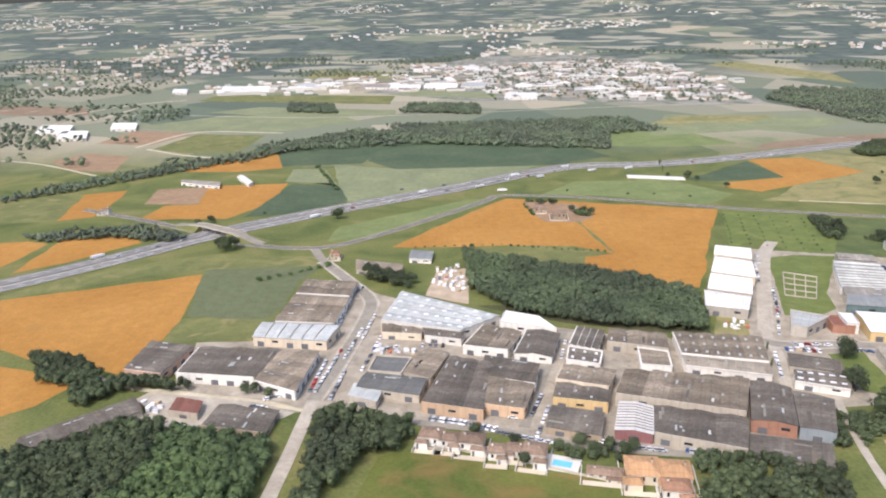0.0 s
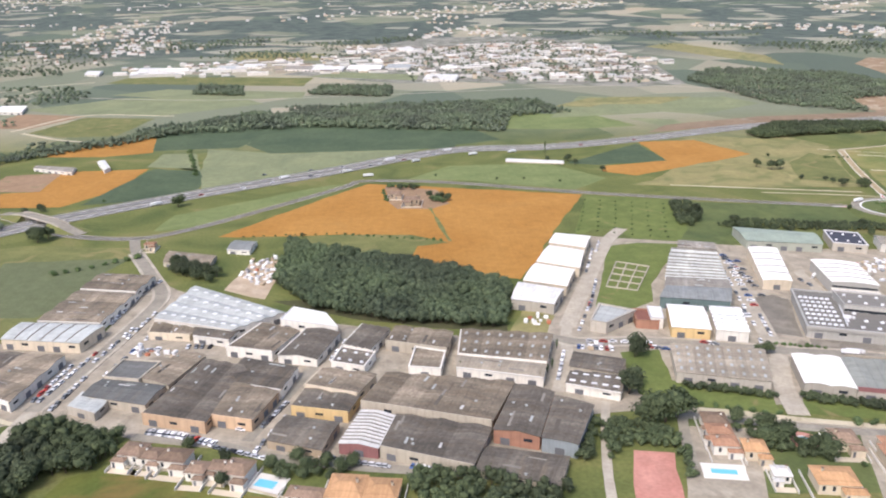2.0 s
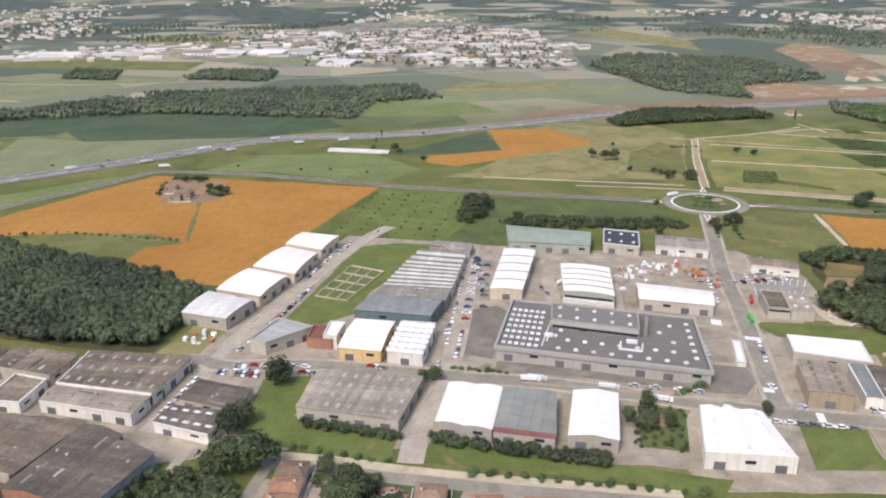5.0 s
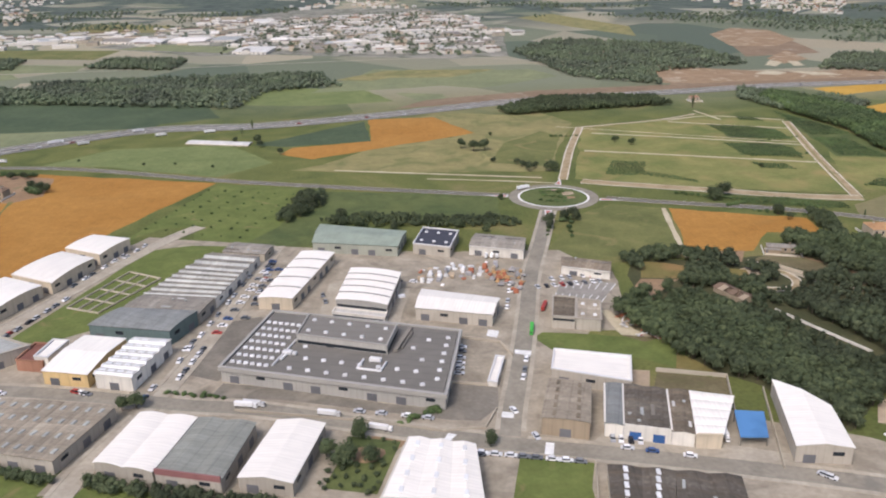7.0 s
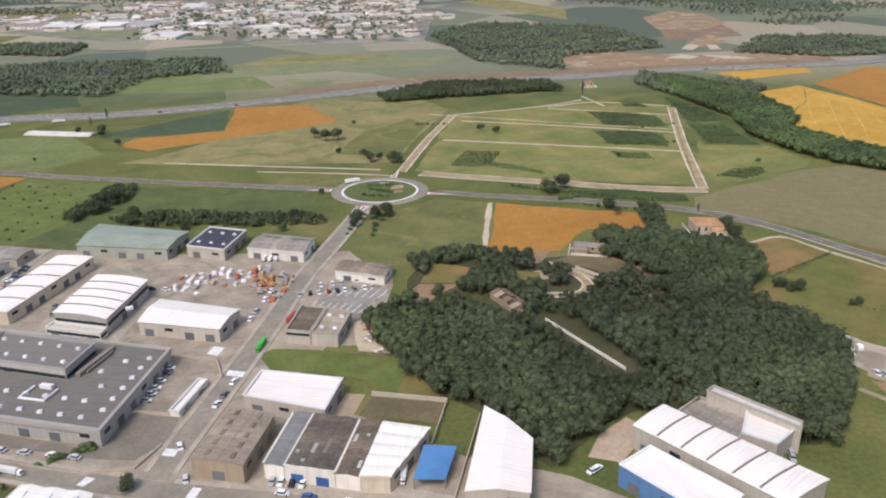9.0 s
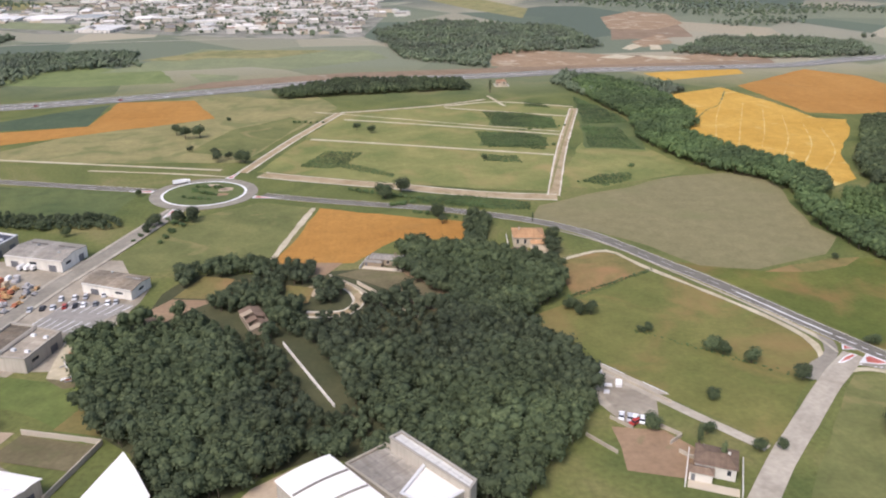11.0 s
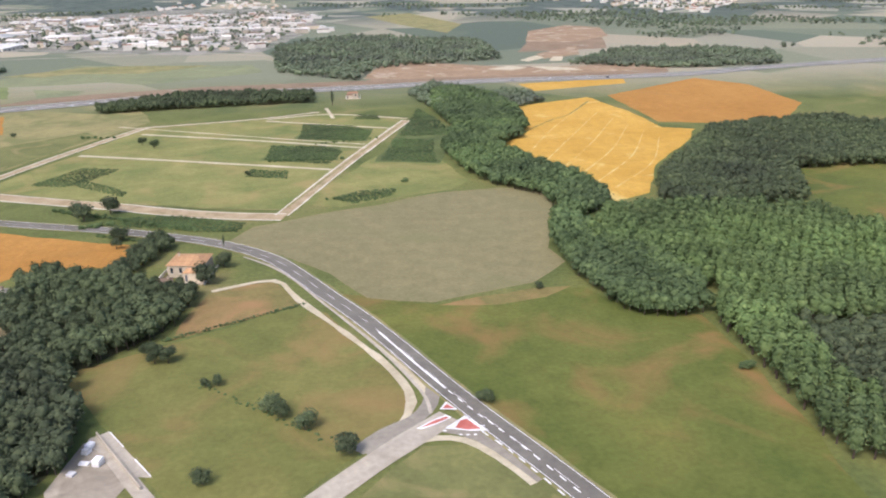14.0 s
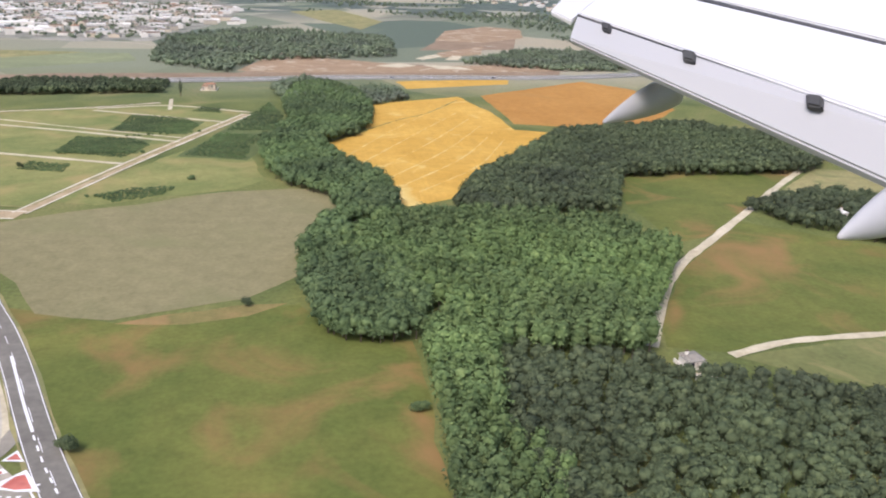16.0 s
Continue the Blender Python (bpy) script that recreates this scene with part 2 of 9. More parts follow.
R_WHITE = panel("white_metal_roof", (0.81, 0.765, 0.68), 0.55, 0, 1.0, 0.14, True, vary=0.06)
R_PALEWHITE = panel("greyish_white_roof", (0.62, 0.60, 0.545), 0.6, 0, 1.0, 0.2, patchy=0.25)
R_TAR = panel("dark_bitumen_roof", (0.182, 0.170, 0.146), 0.9, 0, 0.3, 0.35, False, (0.235, 0.218, 0.188))
R_GREEN = panel("pale_green_roof", (0.30, 0.345, 0.27), 0.6)
R_NAVY = panel("navy_membrane_roof", (0.075, 0.077, 0.093), 0.8, 0, 0.4)
R_TAN = panel("tan_sheet_roof", (0.35, 0.30, 0.225), 0.8, patchy=0.5)
R_RED = panel("red_brown_roof", (0.20, 0.09, 0.065), 0.85)
R_SKYROOF = panel("white_ribbed_skylight_roof", (0.72, 0.70, 0.65), 0.5, 0, 2.0, 0.2)
R_TILE = panel("terracotta_tiles", (0.34, 0.19, 0.115), 0.9, 0, 3.0, 0.5, vary=0.28, patchy=0.4)
R_TILEORANGE = panel("orange_clay_tiles", (0.46, 0.27, 0.135), 0.9, 0, 3.0, 0.4, vary=0.15, patchy=0.25)
R_TILEDARK = panel("aged_brown_tiles", (0.25, 0.175, 0.12), 0.9, 0, 3.0, 0.5, vary=0.25, patchy=0.5)
W_WHITE = panel("white_render", (0.74, 0.70, 0.61), 0.8, 0, 0.4, 0.35)
W_CREAM = panel("cream_render", (0.62, 0.53, 0.39), 0.8, 0, 0.4, 0.35)
W_BEIGE = panel("beige_render", (0.47, 0.415, 0.32), 0.85, 0, 0.4, 0.5)
W_GREY = panel("grey_concrete_panels", (0.42, 0.38, 0.31), 0.8, 0, 0.5, 0.35)
W_SILVER = panel("silver_cladding", (0.45, 0.43, 0.38), 0.5, 0.15, 0.6, 0.3)
W_PINK = panel("salmon_render", (0.60, 0.42, 0.31), 0.85, 0, 0.4, 0.3)
W_YELLOW = panel("ochre_yellow_render", (0.58, 0.42, 0.20), 0.85, 0, 0.4, 0.35)
W_ORANGE = panel("orange_ochre_render", (0.54, 0.38, 0.24), 0.85, 0, 0.4, 0.4)
W_BRICK = panel("orange_brick", (0.38, 0.20, 0.13), 0.9, 0, 0.4, 0.5)
W_TAN = panel("tan_render", (0.40, 0.32, 0.22), 0.85, 0, 0.4, 0.5)
W_TEAL = panel("dark_teal_cladding", (0.14, 0.19, 0.175), 0.6)
W_TEALPALE = panel("pale_green_cladding", (0.40, 0.41, 0.33), 0.7)
W_BLUE = panel("blue_cladding", (0.10, 0.20, 0.36), 0.6)
W_BLUEGREY = panel("blue_grey_cladding", (0.30, 0.33, 0.33), 0.6)
W_WINE = panel("wine_red_and_grey_cladding", (0.30, 0.14, 0.13), 0.7)
SKYLIGHT = panel("milky_skylight", (0.74, 0.74, 0.72), 0.35, 0, 0.3, 0.15, False)
DOOR_GREY = panel("grey_roller_door", (0.16, 0.16, 0.165), 0.6, 0, 1.5)
DOOR_BLUE = panel("blue_roller_door", (0.05, 0.13, 0.32), 0.5, 0, 1.5)
GLASS, gn, gl, gb = shader("dark_window_glass", 0.12)
gb.inputs["Base Color"].default_value = (0.03, 0.035, 0.04, 1)
CANVAS = panel("blue_tarpaulin", (0.10, 0.24, 0.46), 0.6, 0, 0.4)
TRIM = panel("white_trim", (0.72, 0.71, 0.68), 0.6, 0, 0.3, 0.2, False)


def plain(name, col, rough=0.5, metal=0.0, vary=0.25):
    m, n, l, b = shader(name, rough, metal)
    info = n.new("ShaderNodeObjectInfo")
    tone = ramp(n, l, info.outputs["Random"], [(0, (1 - vary,) * 3), (1, (1 + vary,) * 3)])
    c = mix(n, l, 1.0, tuple(col), tone, "MULTIPLY")
    c = mix(n, l, 0.3, c, ramp(n, l, noise_tex(n, l, 2.0, 3, place(n)), [(0.3, (0.7,) * 3), (0.7, (1.2,) * 3)]), "MULTIPLY")
    l.new(c, b.inputs["Base Color"])
    return m


CAR_PAINT = [plain("car_paint_" + c, v, 0.3) for c, v in (("white", (0.75, 0.75, 0.74)), ("silver", (0.45, 0.46, 0.47)), ("black", (0.03, 0.03, 0.035)), ("blue", (0.05, 0.10, 0.24)), ("red", (0.36, 0.04, 0.03)), ("grey", (0.16, 0.17, 0.18)))]
TYRE = plain("tyre_rubber", (0.02, 0.02, 0.02), 0.9)
TRUCK_WHITE = plain("truck_white", (0.74, 0.73, 0.70), 0.5)
TRUCK_GREEN = plain("truck_green", (0.08, 0.42, 0.07), 0.5)
TRUCK_RED = plain("truck_red", (0.32, 0.05, 0.04), 0.5)
CRATE = [plain("stack_" + c, v, 0.8) for c, v in (("white", (0.72, 0.71, 0.68)), ("grey", (0.35, 0.34, 0.33)), ("rust", (0.40, 0.15, 0.08)), ("amber", (0.48, 0.30, 0.14)), ("tan", (0.42, 0.33, 0.22)))]
WATER, pn, pl, pb = shader("pool_water", 0.08)
pb.inputs["Base Color"].default_value = (0.16, 0.47, 0.58, 1)
BARK = plain("bark", (0.10, 0.075, 0.055), 0.95)


def leaf(name, low, high, pale):
    m, n, l, b = shader(name, 0.9)
    b.inputs["Specular IOR Level"].default_value = 0.12
    g = n.new("ShaderNodeNewGeometry")
    c = ramp(n, l, g.outputs["Random Per Island"], [(0.0, low), (0.7, high), (1.0, pale)])
    drift = noise_tex(n, l, 0.11, 3, g.outputs["Position"])
    c = mix(n, l, 0.8, c, ramp(n, l, drift, [(0.3, (0.68,) * 3), (0.7, (1.35,) * 3)]), "MULTIPLY")
    slow = noise_tex(n, l, 0.022, 3, g.outputs["Position"])
    c = mix(n, l, 0.7, c, ramp(n, l, slow, [(0.35, (0.75, 0.72, 0.8)), (0.65, (1.25, 1.3, 1.1))]), "MULTIPLY")
    l.new(c, b.inputs["Base Color"])
    return m


DARKLEAF = leaf("dark_oak_leaf", (0.048, 0.062, 0.034), (0.066, 0.082, 0.043), (0.088, 0.105, 0.053))
MIDLEAF = leaf("green_leaf", (0.064, 0.095, 0.042), (0.084, 0.119, 0.050), (0.106, 0.143, 0.058))
# lighter variant of the dark leaf, with haze put into its colour
HAZEDLEAF = leaf("hazed_leaf", (0.062, 0.082, 0.048), (0.082, 0.104, 0.059), (0.104, 0.128, 0.069))
POPLAR = leaf("poplar_leaf", (0.078, 0.116, 0.044), (0.104, 0.148, 0.054), (0.136, 0.180, 0.066))
# leaves of distant trees, paled and greyed to hold the haze in their colour
FARHAZELEAF = leaf("hazed_far_leaf", (0.096, 0.118, 0.078), (0.116, 0.139, 0.090), (0.134, 0.156, 0.100))


# ---- builders ----
def mesh_of(name, bm, mat):
    me = bpy.data.meshes.new(name)
    bm.to_mesh(me)
    bm.free()
    for m in mat if isinstance(mat, list) else [mat]:
        me.materials.append(m)
    return me


def part(name, bm, mat, parent, label=""):
    ob = new(name, mesh_of(name, bm, mat))
    ob.parent = parent
    if label:
        ob["label"] = label
    return ob


def part_mesh(name, me, parent, m=None):
    ob = new(name, me)
    ob.parent = parent
    if m is not None:
        ob.matrix_basis = m
    return ob


def thing(name, x, y, z=0.0, rot=0.0):
    e = new(name)
    e.empty_display_size = 0.5
    e.matrix_basis = pose(x, y, z, 0, 0, rot)
    return e


def box(bm, x0, x1, y0, y1, z0, z1, m=None, taper=0.0):
    cx, cy = (x0 + x1) / 2, (y0 + y1) / 2
    vs = []
    for z, k in ((z0, 1.0), (z1, 1.0 - taper)):
        for x, y in ((x0, y0), (x1, y0), (x1, y1), (x0, y1)):
            v = Vector((cx + (x - cx) * k, cy + (y - cy) * k, z))
            vs.append(bm.verts.new(m @ v if m else v))
    for f in ((3, 2, 1, 0), (4, 5, 6, 7), (0, 1, 5, 4), (1, 2, 6, 5), (2, 3, 7, 6), (3, 0, 4, 7)):
        bm.faces.new([vs[i] for i in f])
    return vs


def wobble(pts, step, amount, seed):
    """A polygon's outline with more corners and slightly uneven edges."""
    res = []
    for k in range(len(pts)):
        a, b = Vector((*pts[k], 0)), Vector((*pts[(k + 1) % len(pts)], 0))
        cnt = max(1, min(24, int((b - a).length / step)))
        side = Vector((-(b - a).y, (b - a).x, 0)).normalized()
        for j in range(cnt):
            q = a.lerp(b, j / cnt)
            res.append(q + side * amount * noise.noise((q.x * 0.07 + seed, q.y * 0.07, seed)) * (1 if j else 0.3))
    return res


LAYER = [0]


def field(name, mat, z, pts, label):
    LAYER[0] += 1
    z += 0.0003 * LAYER[0]
    bm = bmesh.new()
    bm.faces.new([bm.verts.new((p.x, p.y, z)) for p in wobble(pts, 7, 1.6, len(label))])
    bmesh.ops.triangulate(bm, faces=bm.faces[:])
    bmesh.ops.recalc_face_normals(bm, faces=bm.faces[:])
    if bm.faces[:][0].normal.z < 0:
        bmesh.ops.reverse_faces(bm, faces=bm.faces[:])
    ob = new(name, mesh_of(name, bm, mat))
    return tagged(ob, label, name.split("_")[-1], kind="structure")


def smooth_line(pts, step=4.0):
    """A Catmull-Rom line through the points, at even steps."""
    v = [Vector((*p, 0)) for p in pts]
    v = [2 * v[0] - v[1]] + v + [2 * v[-1] - v[-2]]
    res = []
    for k in range(1, len(v) - 2):
        a, b, c, d = v[k - 1:k + 3]
        cnt = max(2, int((c - b).length / step))
        for j in range(cnt):
            t = j / cnt
            res.append(0.5 * (2 * b + (c - a) * t + (2 * a - 5 * b + 4 * c - d) * t * t + (3 * b - a - 3 * c + d) * t ** 3))
    return res + [v[-2]]


def ribbon(bm, line, left, right, z, jitter=0.0, dash=None, z2=None):
    prev = None
    for k, p in enumerate(line):
        d = (line[min(k + 1, len(line) - 1)] - line[max(k - 1, 0)]).normalized()
        s = Vector((-d.y, d.x, 0))
        j = jitter * noise.noise((p.x * 0.2, p.y * 0.2, left)) if jitter else 0
        cur = [bm.verts.new((*(p + s * (left + j)).xy, z)), bm.verts.new((*(p + s * (right - j)).xy, z))]
        if prev and not (dash and k % dash):
            f = bm.faces.new((prev[1], cur[1], cur[0], prev[0]))
            if f.normal.z < 0:
                f.normal_flip()
        prev = cur


def road(name, mat, z, width, pts, label, lanes=0, median=False):
    LAYER[0] += 1
    z += 0.0003 * LAYER[0]
    line = smooth_line(pts)
    bm = bmesh.new()
    h = width / 2
    soft = 0.5 if "track" in name else 0.12
    if median:
        ribbon(bm, line, h, 0.9, z)
        ribbon(bm, line, -0.9, -h, z)
    else:
        ribbon(bm, line, h, -h, z, soft)
    bmesh.ops.recalc_face_normals(bm, faces=bm.faces[:])
    ob = tagged(new(name, mesh_of(name, bm, mat)), label, name.split("_")[-1], kind="structure")
    if lanes:
        bm = bmesh.new()
        lw = 0.13 if median else 0.07
        for s in ((h - 1.3, 1.6, -1.6, -h + 1.3) if median else (h - 0.25, -h + 0.25)):
            ribbon(bm, line, s + lw, s - lw, z + 0.02)
        for s in ((h * 0.42, h * 0.64, -h * 0.42, -h * 0.64) if median else (0,)):
            ribbon(bm, line, s + lw * 0.8, s - lw * 0.8, z + 0.02, 0, 2)
        bmesh.ops.recalc_face_normals(bm, faces=bm.faces[:])
        part("lane_marking", bm, WHITEPAINT, ob, "white painted lane lines")
        bm = bmesh.new()
        for s in ((h, h + 0.6), (-h - 0.6, -h)):
            ribbon(bm, line, s[1], s[0], z - 0.03, 0.5)
        bmesh.ops.recalc_face_normals(bm, faces=bm.faces[:])
        part("verge", bm, DRY, ob, "dry grass verge")
    if mat == TRACKEARTH:
        for s in (h - 0.3, -h + 0.3):
            bm = bmesh.new()
            ribbon(bm, line, s + 0.36, s - 0.36, z + 0.012, 0.3)
            bmesh.ops.recalc_face_normals(bm, faces=bm.faces[:])
            part("track_edge", bm, PALESAND, ob, "pale gravel edge")
    if median:
        bm = bmesh.new()
        ribbon(bm, line, 0.9, -0.9, z + 0.01, 0.2)
        bmesh.ops.recalc_face_normals(bm, faces=bm.faces[:])
        part("median", bm, CONCRETE2, ob, "pale median strip")
        for s in (h + 0.4, 0.5, -0.5, -h - 0.4):
            bm = bmesh.new()
            prev = None
            for k, p in enumerate(line):
                d = (line[min(k + 1, len(line) - 1)] - line[max(k - 1, 0)]).normalized()
                q = p + Vector((-d.y, d.x, 0)) * s
                cur = [bm.verts.new((q.x, q.y, z + 0.15)), bm.verts.new((q.x, q.y, z + 0.42)), bm.verts.new((q.x + 0.06, q.y + 0.06, z + 0.42)), bm.verts.new((q.x + 0.06, q.y + 0.06, z + 0.15))]
                if prev:
                    for i in range(4):
                        bm.faces.new((prev[i], cur[i], cur[(i + 1) % 4], prev[(i + 1) % 4]))
                prev = cur
            part("guard_rail", bm, R_PALE, ob, "galvanised guard rail")
    return ob


def disc(bm, r0, r1, z, sx=1.0, n=48):
    prev = None
    for k in range(n + 1):
        a = 2 * math.pi * k / n
        cur = [bm.verts.new((sx * r * math.cos(a), r * math.sin(a), z)) for r in (r0, r1)]
        if prev:
            bm.faces.new((prev[0], prev[1], cur[1], cur[0]))
        prev = cur
    bmesh.ops.remove_doubles(bm, verts=bm.verts[:], dist=0.001)
    bmesh.ops.recalc_face_normals(bm, faces=bm.faces[:])
    if bm.faces[:][0].normal.z < 0:
        bmesh.ops.reverse_faces(bm, faces=bm.faces[:])


def roundabout(x, y):
    e = tagged(thing("roundabout", x, y), "round traffic island with a planted middle and white kerb", "roundabout", kind="structure")
    for name, r0, r1, z, mat, lab in (("carriageway", 15.6, 20.4, 0.17, ASPHALT, "grey asphalt ring"), ("kerb_ring", 15.1, 16.2, 0.21, WHITEPAINT, "pale concrete apron"), ("island", 0.0, 15.2, 0.25, DARKGRASS, "planted green island")):
        bm = bmesh.new()
        disc(bm, r0, r1, z)
        part(name, bm, mat, e, lab)
    for k, a in enumerate((-18, 72, 169, 252)):
        bm = bmesh.new()
        m = Matrix.Rotation(radians(a), 4, "Z")
        vs = [bm.verts.new(m @ Vector(q)) for q in ((20.6, 1.7, 0.21), (20.6, -1.7, 0.21), (31, 0, 0.21))]
        bm.faces.new(vs[::-1] if k < 0 else vs)
        bmesh.ops.recalc_face_normals(bm, faces=bm.faces[:])
        part("splitter_island", bm, WHITEPAINT, e, "white painted splitter island")
        bm = bmesh.new()
        vs = [bm.verts.new(m @ Vector(q)) for q in ((21.4, 1.0, 0.225), (21.4, -1.0, 0.225), (27.5, 0, 0.225))]
        bm.faces.new(vs)
        bmesh.ops.recalc_face_normals(bm, faces=bm.faces[:])
        part("splitter_centre", bm, REDPAINT, e, "red painted middle")
    rnd = random.Random(8)
    for k in range(5):
        bm = bmesh.new()
        a, r = rnd.uniform(0, 6.28), rnd.uniform(4, 11)
        n0 = 10
        ring = []
        for j in range(n0):
            q = 2 * math.pi * j / n0
            s = rnd.uniform(0.7, 1.3)
            ring.append(bm.verts.new((r * math.cos(a) + 2.8 * s * math.cos(q), r * math.sin(a) + 1.7 * s * math.sin(q), 0.27)))
        bm.faces.new(ring)
        bmesh.ops.recalc_face_normals(bm, faces=bm.faces[:])
        part("gravel_bed", bm, BROWN if k % 2 else DIRT, e, "gravel planting bed")


def inside(x, y, pts):
    hit = False
    for (x1, y1), (x2, y2) in zip(pts, pts[1:] + pts[:1]):
        if (y1 > y) != (y2 > y) and x < (x2 - x1) * (y - y1) / (y2 - y1) + x1:
            hit = not hit
    return hit


HALL_PLOTS, HOUSE_SPOTS, CLEARINGS, LOW_TREES = [], [], [], []


def blocked(x, y):
    """Whether a tree would stand in a building, a clearing or a road."""
    return any(inside(x, y, z) for z in HALL_PLOTS) or any(inside(x, y, z) for z in CLEARINGS) or any(abs(x - a) + abs(y - b) < r for a, b, r in HOUSE_SPOTS)


ROOF_SHEETS = []
for long, wide, mat in ((1.6, 0.5, R_PALE), (2.4, 0.55, R_GREY), (1.2, 0.5, R_PALEWHITE), (3.0, 0.6, R_DARK)):
    bm = bmesh.new()
    box(bm, -long, long, -wide, wide, -0.06, 0.06, None, 0.02)
    bmesh.ops.recalc_face_normals(bm, faces=bm.faces[:])
    ROOF_SHEETS.append(mesh_of("roof_sheet", bm, mat))
bm = bmesh.new()
box(bm, -0.28, 0.28, -0.28, 0.28, -0.1, 0.4, None, 0.1)
box(bm, -0.4, 0.4, -0.4, 0.4, 0.4, 0.5, None, 0.3)
bmesh.ops.recalc_face_normals(bm, faces=bm.faces[:])
ROOF_VENT = mesh_of("roof_vent", bm, R_PALE)


def hall(q, h, roof, way, bays, rmat, wmat, sky=None, ribs=0, fascia=False, doors="grey", lights=None, band=None, strip=None, skymat=None):
    """A factory hall on four corners: front left, front right, back right, back left."""
    c = [Vector((*p, 0)) for p in q]
    mid = sum(c, Vector()) / 4
    HALL_PLOTS.append([tuple((mid + (p - mid) * 1.12).xy) for p in c])
    c = [p - mid for p in c]
    names = {R_DARK: "dark grey", R_BROWN: "weathered brown", R_GREY: "grey", R_SLATE: "slate blue", R_SLATEDARK: "dark slate", R_PALE: "pale metal", R_WHITE: "white", R_PALEWHITE: "greyish white", R_TAR: "dark bitumen", R_GREEN: "pale green", R_GREYGREEN: "green-grey", R_NAVY: "navy", R_TAN: "tan", R_RED: "red-brown", R_SKYROOF: "white ribbed"}
    walls = {W_WHITE: "white", W_CREAM: "cream", W_BEIGE: "beige", W_GREY: "grey", W_SILVER: "silver", W_PINK: "salmon", W_YELLOW: "ochre yellow", W_ORANGE: "orange ochre", W_BRICK: "orange brick", W_TAN: "tan", W_TEAL: "dark teal", W_TEALPALE: "pale green", W_BLUE: "blue", W_BLUEGREY: "blue-grey", W_WINE: "wine red"}
    kinds = {"arch": "arched", "gable": "pitched", "saw": "sawtooth", "flat": "flat"}
    e = thing("factory_hall", mid.x, mid.y)
    tagged(e, f"{walls[wmat]} walled factory hall with {kinds[roof]} {names[rmat]} roof", "building", "halls of the estate")

    def at(u, v, z=0.0):
        p = c[0].lerp(c[1], u).lerp(c[3].lerp(c[2], u), v)
        return Vector((p.x, p.y, z))

    lu, lv = (c[1] - c[0]).length, (c[3] - c[0]).length
    span = (lu if way == "u" else lv) / bays
    rise = {"gable": 0.07, "arch": 0.036 if bays == 1 else 0.07, "saw": 0.16, "flat": 0.0}[roof] * span
    rise = min(rise, 0.9)
    eave = h - rise if roof != "flat" else h - 0.5
    prof = {"gable": [(0, 0), (0.5, 1), (1, 0)], "arch": [(k / 8, math.sin(math.pi * k / 8) ** 0.8) for k in range(9)], "saw": [(0, 0), (0.14, 1), (1, 0)], "flat": [(0, 0), (1, 0)]}[roof]
    line = []
    for b in range(bays):
        line += [((b + s) / bays, eave + rise * z) for s, z in prof]
    # walls with thickness; the ends follow the roof's profile
    th = 0.25
    for k, nm in enumerate(("front", "side", "back", "side")):
        bm = bmesh.new()
        a, b = c[k], c[(k + 1) % 4]
        d = (b - a).normalized()
        inn = Vector((-d.y, d.x, 0)) * th
        if inn.dot(-a) < 0:
            inn = -inn
        straight = roof == "gable" and bays > 1 and way == "u" and k == 0
        top = h if roof == "flat" else h + 0.04 if straight else eave
        follow = roof != "flat" and not straight and ((way == "u" and k in (0, 2)) or (way == "v" and k in (1, 3)))
        prev = None
        uvs = bm.loops.layers.uv.new("UVMap")
        st = [(s, z) for s, z in line] if follow else [(0, top), (1, top)]
        if follow and k in (2, 3):
            st = [(1 - s, z) for s, z in reversed(st)]
        for s, z in st:
            p = a.lerp(b, s)
            cur = [bm.verts.new((p.x, p.y, -0.1)), bm.verts.new((p.x, p.y, z)), bm.verts.new((p.x + inn.x, p.y + inn.y, z)), bm.verts.new((p.x + inn.x, p.y + inn.y, -0.1))]
            if prev:
                for i in range(4):
                    f = bm.faces.new((prev[i], cur[i], cur[(i + 1) % 4], prev[(i + 1) % 4]))
                    for lp in f.loops:
                        lp[uvs].uv = ((lp.vert.co - a).dot(d), lp.vert.co.z)
            else:
                bm.faces.new(cur)
            prev = cur
        bm.faces.new(prev[::-1])
        bmesh.ops.recalc_face_normals(bm, faces=bm.faces[:])
        part("wall", bm, wmat, e)
        # doors and windows stand a little proud on the long faces
        ln = (b - a).length
        if strip and k in (0, 1):
            bm = bmesh.new()
            box(bm, 0.3, ln - 0.3, -0.06, 0.06, strip[0], strip[1], Matrix(((d.x, -inn.x / th, 0, a.x), (d.y, -inn.y / th, 0, a.y), (0, 0, 1, 0), (0, 0, 0, 1))))
            bmesh.ops.recalc_face_normals(bm, faces=bm.faces[:])
            part("window_band", bm, GLASS, e, "dark window band")
